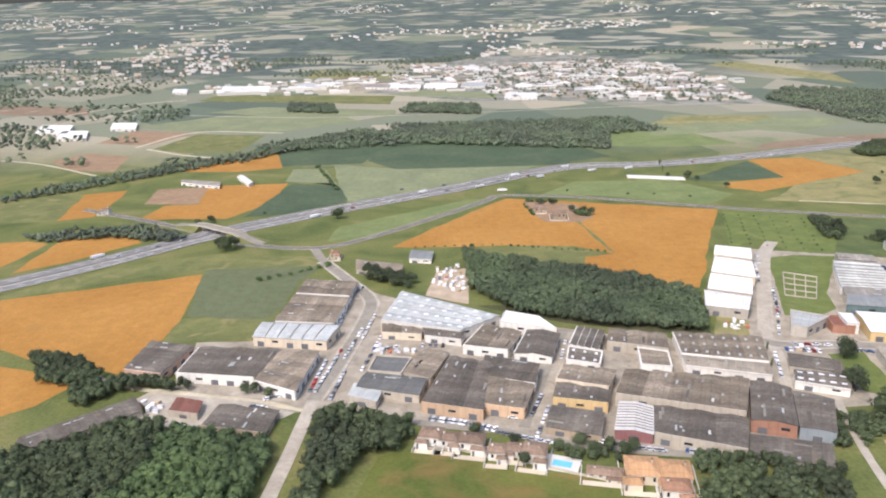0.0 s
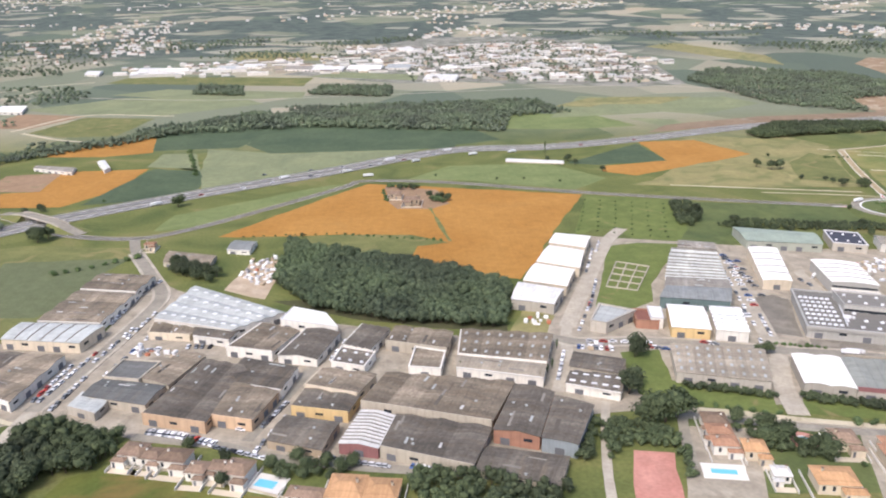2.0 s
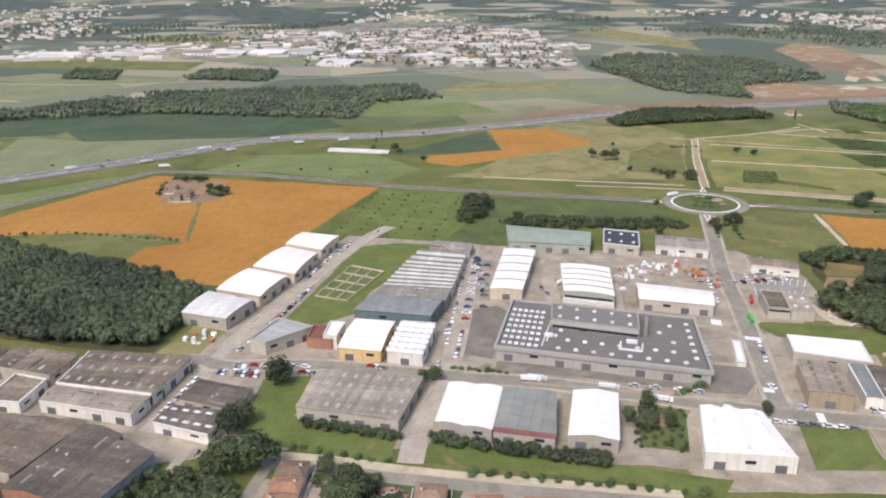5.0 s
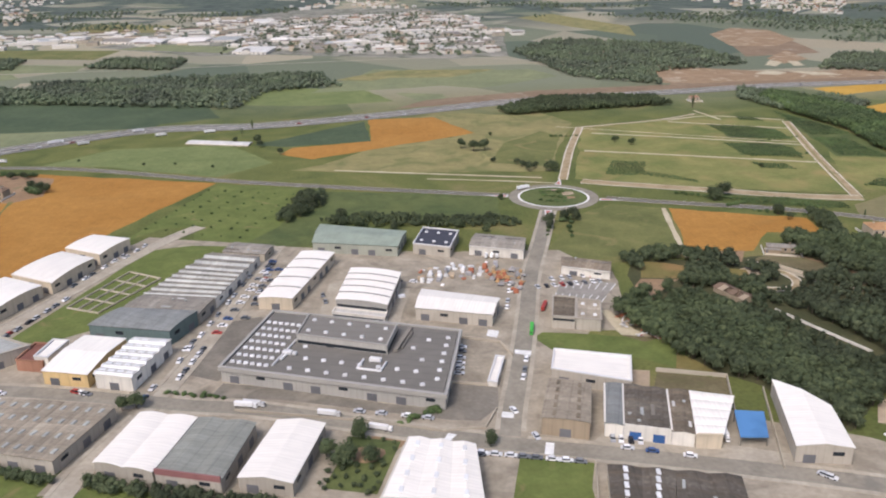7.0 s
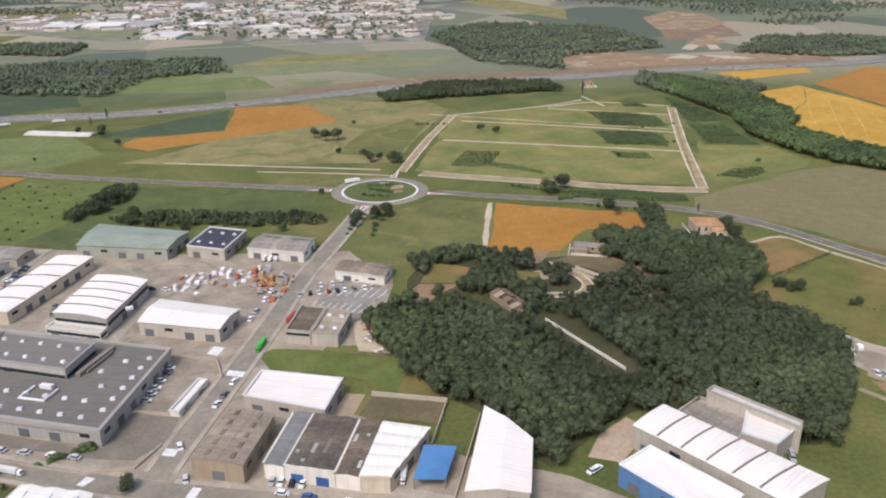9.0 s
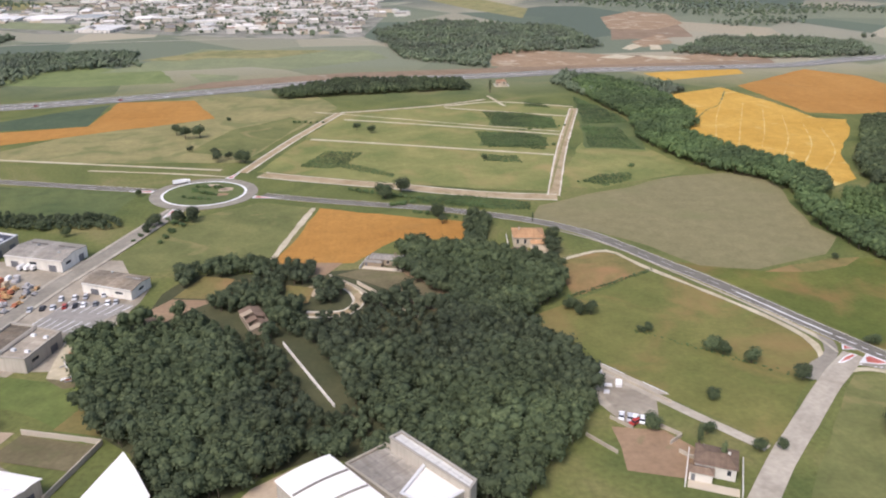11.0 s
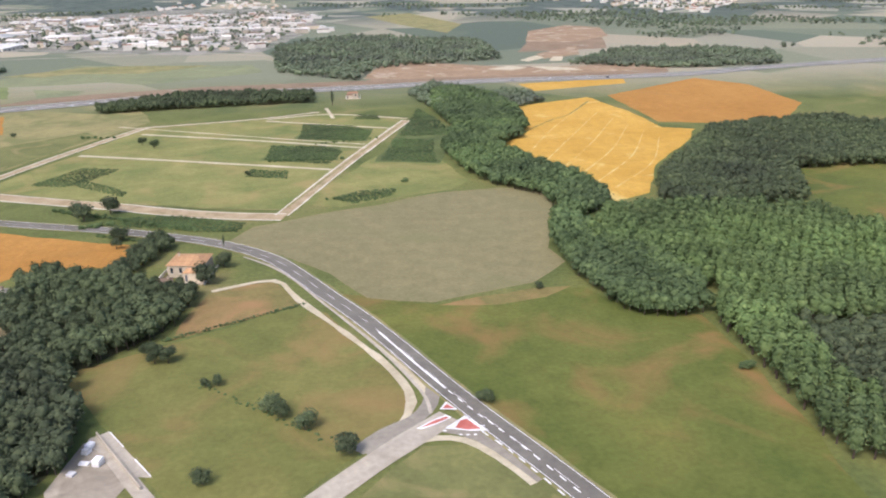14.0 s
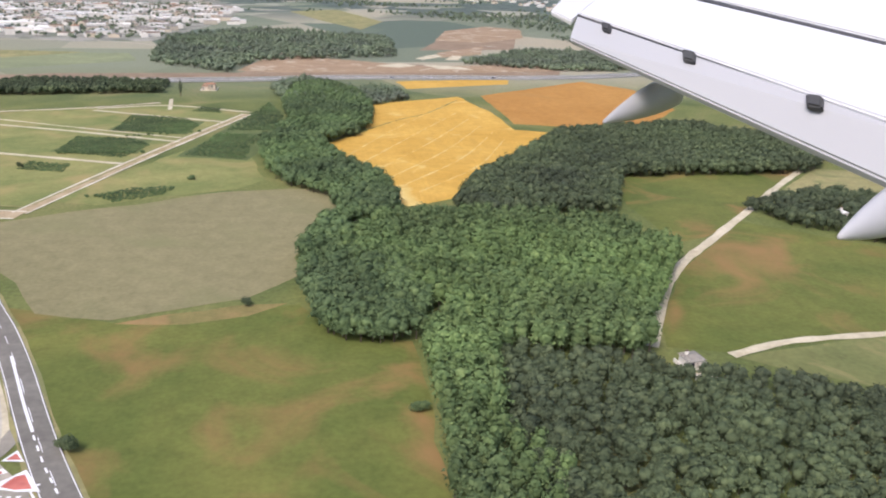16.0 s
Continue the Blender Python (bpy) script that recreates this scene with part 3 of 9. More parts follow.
        if k in (0, 1) and ln > 8:
            cnt = max(1, min(8, int(ln / (3.6 if doors == "blue" else 5.6))))
            for j in range(cnt):
                s = (j + 0.5) / cnt
                w, z0, z1 = (1.3, 0.0, min(2.2, eave * 0.6)) if (j + k) % 3 != 1 or doors == "blue" else (1.2, eave * 0.5, eave * 0.72)
                bm = bmesh.new()
                p = a.lerp(b, s)
                m = Matrix(((d.x, -inn.x / th, 0, p.x), (d.y, -inn.y / th, 0, p.y), (0, 0, 1, 0), (0, 0, 0, 1)))
                if z0:
                    box(bm, -w, w, -0.06, 0.05, z0, z1, m)
                    bmesh.ops.recalc_face_normals(bm, faces=bm.faces[:])
                    part("window", bm, GLASS, e, "dark strip window")
                else:
                    box(bm, -w, w, -0.06, 0.07, 0.0, z1, m)
                    bmesh.ops.recalc_face_normals(bm, faces=bm.faces[:])
                    part("roller_door", bm, DOOR_BLUE if doors == "blue" else DOOR_GREY, e, "blue roller door" if doors == "blue" else "dark grey roller door")
    # roof: one sheet for each bay
    du, dv = (c[1] - c[0]).normalized(), (c[3] - c[0]).normalized()

    def sheet(bm):
        bmesh.ops.remove_doubles(bm, verts=bm.verts[:], dist=0.002)
        bmesh.ops.recalc_face_normals(bm, faces=bm.faces[:])
        uvs = bm.loops.layers.uv.new("UVMap")
        for f in bm.faces:
            for lp in f.loops:
                p = lp.vert.co - c[0]
                lp[uvs].uv = (p.dot(dv), p.dot(du)) if way == "u" else (p.dot(du), p.dot(dv))
        part("roof" if bays == 1 else "roof_bay", bm, [rmat, SKYLIGHT if rmat == R_PALEWHITE else R_PALE] if roof == "saw" else rmat, e)

    if roof == "flat":
        bm = bmesh.new()
        vs = [bm.verts.new(at(u, v, h - 0.35)) for u, v in ((0.01, 0.01), (0.99, 0.01), (0.99, 0.99), (0.01, 0.99))]
        lo = [bm.verts.new(at(u, v, h - 0.6)) for u, v in ((0.01, 0.01), (0.99, 0.01), (0.99, 0.99), (0.01, 0.99))]
        bm.faces.new(vs)
        bm.faces.new(lo[::-1])
        for i in range(4):
            bm.faces.new((lo[i], lo[(i + 1) % 4], vs[(i + 1) % 4], vs[i]))
        sheet(bm)
    else:
        over = 0.22 / max(lu if way == "u" else lv, 1)
        back = 0.25 / max(lv if way == "u" else lu, 1)
        oth = -0.6 * back if roof == "gable" and bays > 1 and way == "u" else back
        size = len(prof)
        for bay in range(bays):
            bm = bmesh.new()
            prev = None
            for s, z in line[bay * size:(bay + 1) * size]:
                s2 = -over if s == 0 else 1 + over if s == 1 else s
                cur = [bm.verts.new((at(s2, o, zz) if way == "u" else at(o, s2, zz))) for zz in (z + 0.12, z - 0.02) for o in (-oth, 1 + back)]
                if prev:
                    for f in ((0, 1), (3, 2)):
                        face = bm.faces.new((prev[f[0]], prev[f[1]], cur[f[1]], cur[f[0]]))
                        face.material_index = 1 if roof == "saw" and z - last > 0.1 else 0
                    for a1, b1 in ((0, 2), (1, 3)):
                        bm.faces.new((prev[a1], cur[a1], cur[b1], prev[b1]))
                prev, last = cur, z
            sheet(bm)
        # pale coping along the eaves
        for s in (0.0,):
            if wmat not in (W_WHITE, W_CREAM, W_PINK) or ribs:
                continue
            bm = bmesh.new()
            wd = 0.11 / max(lu if way == "u" else lv, 1)
            ring = []
            for o in (0.0, 1.0):
                ring.append([bm.verts.new(at(s + k * wd, o, z) if way == "u" else at(o, s + k * wd, z)) for k, z in ((-2.6, eave - 0.2), (1.2, eave - 0.2), (1.2, eave + 0.24), (-2.6, eave + 0.24))])
            for i in range(4):
                bm.faces.new((ring[0][i], ring[0][(i + 1) % 4], ring[1][(i + 1) % 4], ring[1][i]))
            bm.faces.new(ring[0][::-1])
            bm.faces.new(ring[1])
            bmesh.ops.recalc_face_normals(bm, faces=bm.faces[:])
            part("coping", bm, wmat, e, "pale eaves coping")
    if roof == "flat":
        bm = bmesh.new()
        ring = [(0, 0), (1, 0), (1, 1), (0, 1)]
        iu, iv = 0.35 / lu, 0.35 / lv
        inner = [(iu, iv), (1 - iu, iv), (1 - iu, 1 - iv), (iu, 1 - iv)]
        ex = 0.5 if fascia else 0.12
        outer = [(-ex / lu, -ex / lv), (1 + ex / lu, -ex / lv), (1 + ex / lu, 1 + ex / lv), (-ex / lu, 1 + ex / lv)]
        o1, o0 = [bm.verts.new(at(*p, h + 0.12)) for p in outer], [bm.verts.new(at(*p, h - (1.1 if fascia else 0.2))) for p in outer]
        i1, i0 = [bm.verts.new(at(*p, h + 0.12)) for p in inner], [bm.verts.new(at(*p, h - 0.4)) for p in inner]
        for i in range(4):
            j = (i + 1) % 4
            for f in ((o0[i], o0[j], o1[j], o1[i]), (o1[i], o1[j], i1[j], i1[i]), (i1[i], i1[j], i0[j], i0[i])):
                bm.faces.new(f)
        bmesh.ops.recalc_face_normals(bm, faces=bm.faces[:])
        part("parapet", bm, TRIM if rmat in (R_NAVY, R_WHITE) else wmat, e, "pale roof parapet")
    if band:
        bm = bmesh.new()
        d = (c[1] - c[0]).normalized()
        nx = Vector((d.y, -d.x, 0)) * 0.18
        if nx.dot(c[0] + c[1]) < 0:
            nx = -nx
        q4 = [c[0] + nx, c[1] + nx, c[1] - nx, c[0] - nx]
        lo, up = [bm.verts.new((p.x, p.y, eave - 0.55)) for p in q4], [bm.verts.new((p.x, p.y, h + 0.28)) for p in q4]
        bm.faces.new(up)
        bm.faces.new(lo[::-1])
        for i in range(4):
            bm.faces.new((lo[i], lo[(i + 1) % 4], up[(i + 1) % 4], up[i]))
        bmesh.ops.recalc_face_normals(bm, faces=bm.faces[:])
        part("fascia_band", bm, band, e, "coloured fascia band")
    for u, v in lights or ():
        p = at(u, v, h - 0.1)
        bm = bmesh.new()
        box(bm, p.x - 0.62, p.x + 0.62, p.y - 0.5, p.y + 0.5, p.z - 0.3, p.z + 0.25, None, 0.15)
        part("skylight", bm, SKYLIGHT, e)
    # ribs across an arched roof
    for k in range(1, ribs):
        bm = bmesh.new()
        prev = None
        for s, z in line:
            t = k / ribs
            w = 0.18 / (lv if way == "u" else lu)
            cur = [bm.verts.new(at(s, o, z + zz) if way == "u" else at(o, s, z + zz)) for o, zz in ((t - w, 0.12), (t - w, 0.32), (t + w, 0.32), (t + w, 0.12))]
            if prev:
                for i in range(4):
                    bm.faces.new((prev[i], cur[i], cur[(i + 1) % 4], prev[(i + 1) % 4]))
            prev = cur
        bmesh.ops.recalc_face_normals(bm, faces=bm.faces[:])
        part("roof_rib", bm, R_GREY, e, "grey roof rib")
    def on_roof(s):
        for (s0, z0), (s1, z1) in zip(line, line[1:]):
            if s0 <= s <= s1 and s1 > s0:
                return z0 + (z1 - z0) * (s - s0) / (s1 - s0)
        return h

    if rmat in (R_DARK, R_BROWN, R_TAN, R_SLATEDARK, R_GREY) and not sky and roof in ("gable", "arch") and mid.y < 420:
        rnd = random.Random(int(mid.x * 7 + mid.y * 3))
        turn = math.degrees(math.atan2(dv.y, dv.x)) if way == "u" else math.degrees(math.atan2(du.y, du.x))
        for _ in range(max(2, min(6, int(lu * lv / 75)))):
            a, o = (rnd.randrange(bays) + rnd.choice((0.22, 0.3, 0.7, 0.78))) / bays, rnd.uniform(0.12, 0.88)
            p = at(a, o, on_roof(a) + 0.1) if way == "u" else at(o, a, on_roof(a) + 0.1)
            part_mesh("roof_sheet", rnd.choice(ROOF_SHEETS), e, pose(p.x, p.y, p.z, 0, 0, turn))
        for _ in range(rnd.randrange(1, 4)):
            a, o = rnd.uniform(0.08, 0.92), rnd.uniform(0.1, 0.9)
            p = at(a, o, on_roof(a) + 0.05) if way == "u" else at(o, a, on_roof(a) + 0.05)
            part_mesh("roof_vent", ROOF_VENT, e, pose(p.x, p.y, p.z, 0, 0, turn))
    if sky:
        nu, nv = sky
        bm = bmesh.new()
        sx, sy = (0.55, 0.4) if roof == "flat" else (0.5, 1.0)
        box(bm, -sx, sx, -sy, sy, -0.3, 0.3, None, 0.15)
        bmesh.ops.recalc_face_normals(bm, faces=bm.faces[:])
        me = mesh_of("skylight", bm, skymat or SKYLIGHT)
        rot = math.degrees(math.atan2(du.y, du.x)) if way == "u" else math.degrees(math.atan2(dv.y, dv.x))
        for i in range(nu):
            for j in range(nv):
                u, v = (i + 0.5) / nu, (j + 0.5) / nv
                s = u if way == "u" else v
                z = h - 0.3
                if roof != "flat":
                    for (s0, z0), (s1, z1) in zip(line, line[1:]):
                        if s0 <= s <= s1 and s1 > s0:
                            z = z0 + (z1 - z0) * (s - s0) / (s1 - s0)
                p = at(u, v, z + (0.2 if roof == "flat" else 0.0))
                part_mesh("skylight", me, e, pose(p.x, p.y, p.z, 0, 0, rot))
    return e


def hip_roof(bm, x0, x1, y0, y1, z, rise, over=0.35):
    uvs = bm.loops.layers.uv.verify()
    d = min(x1 - x0, y1 - y0)
    cy = (y0 + y1) / 2
    p = [bm.verts.new(q) for q in ((x0 - over, y0 - over, z), (x1 + over, y0 - over, z), (x1 + over, y1 + over, z), (x0 - over, y1 + over, z), (x0 + d * 0.3, cy, z + rise), (x1 - d * 0.3, cy, z + rise))]
    for f in ((0, 1, 5, 4), (1, 2, 5), (2, 3, 4, 5), (3, 0, 4), (3, 2, 1, 0)):
        face = bm.faces.new([p[i] for i in f])
        for lp in face.loops:
            lp[uvs].uv = (lp.vert.co.x, lp.vert.co.y)


def house(x, y, w, d, rot, h, rmat, wmat):
    rnd = random.Random(int(x * 31 + y * 17))
    w, d = w * 0.8, d * 0.85
    HOUSE_SPOTS.append((x, y, w * 0.5 + d * 0.5 + 2))
    e = thing("house", x, y, 0.12, rot)
    roofs = {R_TILE: "red clay", R_TILEDARK: "aged brown", R_TILEORANGE: "orange clay", R_GREY: "grey sheet", R_PALEWHITE: "pale"}
    tagged(e, f"rendered house with a {roofs[rmat]} roof and a low wing", "house", "houses")
    side = rnd.choice((-1, 1))
    bm = bmesh.new()
    box(bm, -w / 2, w / 2, -d / 2, d / 2, -0.2, h)
    part("wall", bm, wmat, e)
    wx0, wx1 = sorted((side * w * 0.05, side * w * 0.62))
    wy0, wy1 = -d * 0.5 - d * 0.35, -d * 0.5 + 0.1
    bm = bmesh.new()
    box(bm, wx0, wx1, wy0, wy1, -0.2, h * 0.72)
    part("wing_wall", bm, wmat, e)
    bm = bmesh.new()
    hip_roof(bm, -w / 2, w / 2, -d / 2, d / 2, h - 0.08, 0.15 * d)
    part("roof", bm, rmat, e)
    bm = bmesh.new()
    hip_roof(bm, wx0, wx1, wy0, wy1, h * 0.72 - 0.08, 0.1 * d, 0.25)
    part("wing_roof", bm, rmat, e)
    bm = bmesh.new()
    box(bm, -side * w * 0.3 - 0.25, -side * w * 0.3 + 0.25, 0.2, 0.65, h, h + 0.15 * d + 0.5)
    stack = part("chimney", bm, wmat, e)
    bm = bmesh.new()
    box(bm, -side * w * 0.3 - 0.34, -side * w * 0.3 + 0.34, 0.12, 0.73, h + 0.15 * d + 0.52, h + 0.15 * d + 0.64)
    part("cap", bm, R_TILEDARK, stack, "brown chimney cap")
    cnt = max(2, int(w / 2.4))
    for k in range(cnt):
        xx = -w / 2 + (k + 0.5) * w / cnt
        if wx0 - 0.4 < xx < wx1 + 0.4:
            continue
        bm = bmesh.new()
        box(bm, xx - 0.35, xx + 0.35, -d / 2 - 0.05, -d / 2 + 0.05, h * 0.35, h * 0.78)
        pane = part("window", bm, GLASS, e)
        bm = bmesh.new()
        box(bm, xx - 0.45, xx + 0.45, -d / 2 - 0.16, -d / 2 - 0.04, h * 0.35 - 0.1, h * 0.35)
        part("sill", bm, W_WHITE, pane)
    bm = bmesh.new()
    box(bm, wx0 + 0.4, wx0 + 1.1, wy0 - 0.05, wy0 + 0.05, -0.05, h * 0.55)
    part("door", bm, DOOR_GREY, e)
    bm = bmesh.new()
    box(bm, -w * 0.62, w * 0.62, wy0 - 2.2, wy0 - 0.0, -0.2, -0.02)
    part("terrace", bm, W_CREAM, e, "pale paved terrace")
    for s in (-1, 1):
        bm = bmesh.new()
        box(bm, s * (w * 0.68) - 0.1, s * (w * 0.68) + 0.1, wy0 - 2.4, d * 0.7, -0.2, 0.75)
        part("garden_wall", bm, W_WHITE, e, "white garden wall")
    return e


def low_wall(pts, h=1.0, mat=None):
    """A low boundary wall along a line."""
    x0, y0 = pts[0]
    e = tagged(thing("boundary_wall", x0, y0), "low pale boundary wall round a plot", "wall", "boundary walls")
    for (xa, ya), (xb, yb) in zip(pts, pts[1:]):
        ln, a = math.hypot(xb - xa, yb - ya), math.atan2(yb - ya, xb - xa)
        bm = bmesh.new()
        box(bm, 0, ln, -0.12, 0.12, -0.1, h, Matrix.Translation((xa - x0, ya - y0, 0)) @ Matrix.Rotation(a, 4, "Z"))
        part("wall_panel", bm, mat or W_BEIGE, e)
    return e


def canopy(pts, h, mat):
    """A tarpaulin roof on posts over a yard."""
    cx, cy = sum(p[0] for p in pts) / 4, sum(p[1] for p in pts) / 4
    e = tagged(thing("yard_canopy", cx, cy), "blue sheet canopy on posts over a yard", "canopy")
    bm = bmesh.new()
    up = [bm.verts.new((x - cx, y - cy, h + (0.5 if k > 1 else 0))) for k, (x, y) in enumerate(pts)]
    lo = [bm.verts.new((v.co.x, v.co.y, v.co.z - 0.15)) for v in up]
    bm.faces.new(up)
    bm.faces.new(lo[::-1])
    for k in range(4):
        bm.faces.new((lo[k], lo[(k + 1) % 4], up[(k + 1) % 4], up[k]))
    bmesh.ops.recalc_face_normals(bm, faces=bm.faces[:])
    part("sheet", bm, mat, e, "blue roof sheet")
    for x, y in pts:
        bm = bmesh.new()
        px, py = (x - cx) * 0.95, (y - cy) * 0.95
        box(bm, px - 0.1, px + 0.1, py - 0.1, py + 0.1, -0.05, h)
        part("post", bm, R_GREY, e)
    return e


def foundation(pts, nu, nv):
    """Low concrete foundation beams laid out in a grid."""
    c = [Vector((*p, 0)) for p in pts]
    mid = sum(c, Vector()) / 4
    e = tagged(thing("foundation_grid", mid.x, mid.y, 0.1), "pale concrete foundation beams in a grid on grass", "foundation")
    at = lambda u, v: c[0].lerp(c[1], u).lerp(c[3].lerp(c[2], u), v) - mid
    runs = [(at(i / nu, 0), at(i / nu, 1)) for i in range(nu + 1)] + [(at(0, j / nv), at(1, j / nv)) for j in range(nv + 1)]
    for k, (a, b2) in enumerate(runs):
        d = b2 - a
        bm = bmesh.new()
        box(bm, 0, d.length, -0.22, 0.22, 0, 0.5 + 0.004 * k, Matrix.Translation(a) @ Matrix.Rotation(math.atan2(d.y, d.x), 4, "Z"))
        part("beam", bm, W_BEIGE, e)
    return e


def pool(x, y, w, d, rot):
    e = tagged(thing("swimming_pool", x, y, 0, rot), "blue swimming pool with a pale paved surround", "pool")
    bm = bmesh.new()
    o = 2.2
    for x0, x1, y0, y1 in ((-w / 2 - o, w / 2 + o, -d / 2 - o, -d / 2), (-w / 2 - o, w / 2 + o, d / 2, d / 2 + o), (-w / 2 - o, -w / 2, -d / 2, d / 2), (w / 2, w / 2 + o, -d / 2, d / 2)):
        box(bm, x0, x1, y0, y1, 0, 0.3)
    part("surround", bm, W_WHITE, e, "white paving")
    bm = bmesh.new()
    box(bm, -w / 2, w / 2, -d / 2, d / 2, 0, 0.2)
    part("water", bm, WATER, e, "clear blue water")
    return e


# ---- vegetation ----
def crown_proto(seed, leaves, style):
    """Corner and face lists of one unit-high tree: trunk, core and loose leaf sprays."""
    rnd = random.Random(seed)
    v, f = [], []
    wide, low, tall = {"round": (0.42, 0.2, 1.0), "poplar": (0.27, 0.12, 1.0), "cypress": (0.13, 0.05, 1.0), "far": (0.52, 0.0, 0.98), "mid": (0.44, 0.15, 1.0), "bush": (0.62, 0.0, 0.95)}[style]
    mid, half = (low + tall) / 2, (tall - low) / 2
    lobes = [(rnd.uniform(-0.5, 0.5) * wide, rnd.uniform(-0.5, 0.5) * wide, mid + rnd.uniform(-0.45, 0.4) * half, rnd.uniform(0.5, 0.8)) for _ in range(7 if style in ("round", "far", "mid", "bush") else 3)]
    if style in ("cypress", "poplar"):
        lobes = [(0, 0, mid + k * 0.28 * half, 0.9 - 0.2 * abs(k)) for k in (-1.4, 0, 1.4)]
    if style in ("far", "mid"):
        lobes = lobes[:2] if style == "far" else lobes[:5]
    for lx, ly, lz, ls in lobes:
        base = len(v)
        n1, n2 = 5, 2
        rw, rh = wide * ls * 0.8, half * ls * 0.8 * (0.8 if style in ("round", "far", "mid", "bush") else 0.6)
        v.append((lx, ly, lz + rh))
        for i in range(1, n2 + 1):
            a = math.pi * i / (n2 + 1)
            for j in range(n1):
                t = 2 * math.pi * (j + 0.5 * (i % 2)) / n1
                k = rnd.uniform(0.8, 1.15)
                v.append((lx + rw * k * math.sin(a) * math.cos(t), ly + rw * k * math.sin(a) * math.sin(t), lz + rh * k * math.cos(a)))
        v.append((lx, ly, lz - rh))
        for j in range(n1):
            f.append((base, base + 1 + j, base + 1 + (j + 1) % n1))
            for i in range(n2 - 1):
                a0, b0 = base + 1 + i * n1 + j, base + 1 + i * n1 + (j + 1) % n1
                f.append((a0, a0 + n1, b0 + n1, b0))
            f.append((base + 1 + (n2 - 1) * n1 + j, base + 1 + n2 * n1, base + 1 + (n2 - 1) * n1 + (j + 1) % n1))
    for _ in range(leaves):
        lx, ly, lz, ls = rnd.choice(lobes)
        u, t = rnd.uniform(-0.75, 1), rnd.uniform(0, 2 * math.pi)
        s = math.sqrt(1 - u * u)
        k = rnd.uniform(0.85, 1.12)
        nrm = Vector((s * math.cos(t), s * math.sin(t), u))
        rw, rh = wide * ls, half * ls * (0.85 if style in ("round", "far", "mid", "bush") else 0.65)
        p = Vector((lx + nrm.x * rw * k, ly + nrm.y * rw * k, lz + nrm.z * rh * k))
        tilt = (nrm * 0.6 + Vector((rnd.uniform(-1, 1), rnd.uniform(-1, 1), rnd.uniform(0.2, 1.4))) * 0.5).normalized()
        x = tilt.orthogonal().normalized()
        y = tilt.cross(x)
        a = rnd.uniform(0, 6.28)
        x, y = x * math.cos(a) + y * math.sin(a), y * math.cos(a) - x * math.sin(a)
        size = wide * rnd.uniform(0.10, 0.20) * (1.5 if leaves < 40 else 1.0 if leaves < 200 else 0.8)
        b = len(v)
        for q in (p - x * size, p + y * size * 0.7 + tilt * size * 0.3, p + x * size, p - y * size * 0.7 + tilt * size * 0.3):
            v.append(tuple(q))
        f.append((b, b + 1, b + 2))
        f.append((b, b + 2, b + 3))
    base = len(v)
    for z, r in ((-0.02, 0.03), (mid, 0.018)):
        for j in range(4):
            v.append((r * math.cos(j * 1.57), r * math.sin(j * 1.57), z))
    trunk = [(base + j, base + (j + 1) % 4, base + 4 + (j + 1) % 4, base + 4 + j) for j in range(4)]
    return np.array(v), f, trunk


def ready(v, f, tr):
    a, t = tris_of(f), tris_of(tr)
    return v, np.concatenate((a, t)), np.array([0] * len(a) + [1] * len(t), dtype=np.int32)


PROTO = {s: [crown_proto(k * 7 + len(s), n, s) for k in range(5)] for s, n in (("round", 130), ("poplar", 130), ("far", 14), ("mid", 80))}


def tris_of(faces):
    return np.array([t for f in faces for t in ((f,) if len(f) == 3 else ((f[0], f[1], f[2]), (f[0], f[2], f[3])))], dtype=np.int32)


def tri_mesh(name, verts, tris, mats=None):
    """A mesh from arrays of corners and triangles."""
    me = bpy.data.meshes.new(name)
    n = len(tris)
    me.vertices.add(len(verts))
    me.vertices.foreach_set("co", np.ascontiguousarray(verts, dtype=np.float32).ravel())
    me.loops.add(3 * n)
    me.loops.foreach_set("vertex_index", tris.ravel())
    me.polygons.add(n)
    me.polygons.foreach_set("loop_start", np.arange(0, 3 * n, 3, dtype=np.int32))
    if mats is not None:
        me.polygons.foreach_set("material_index", mats)
    me.polygons.foreach_set("use_smooth", np.ones(n, dtype=bool))
    me.update(calc_edges=True)
    return me


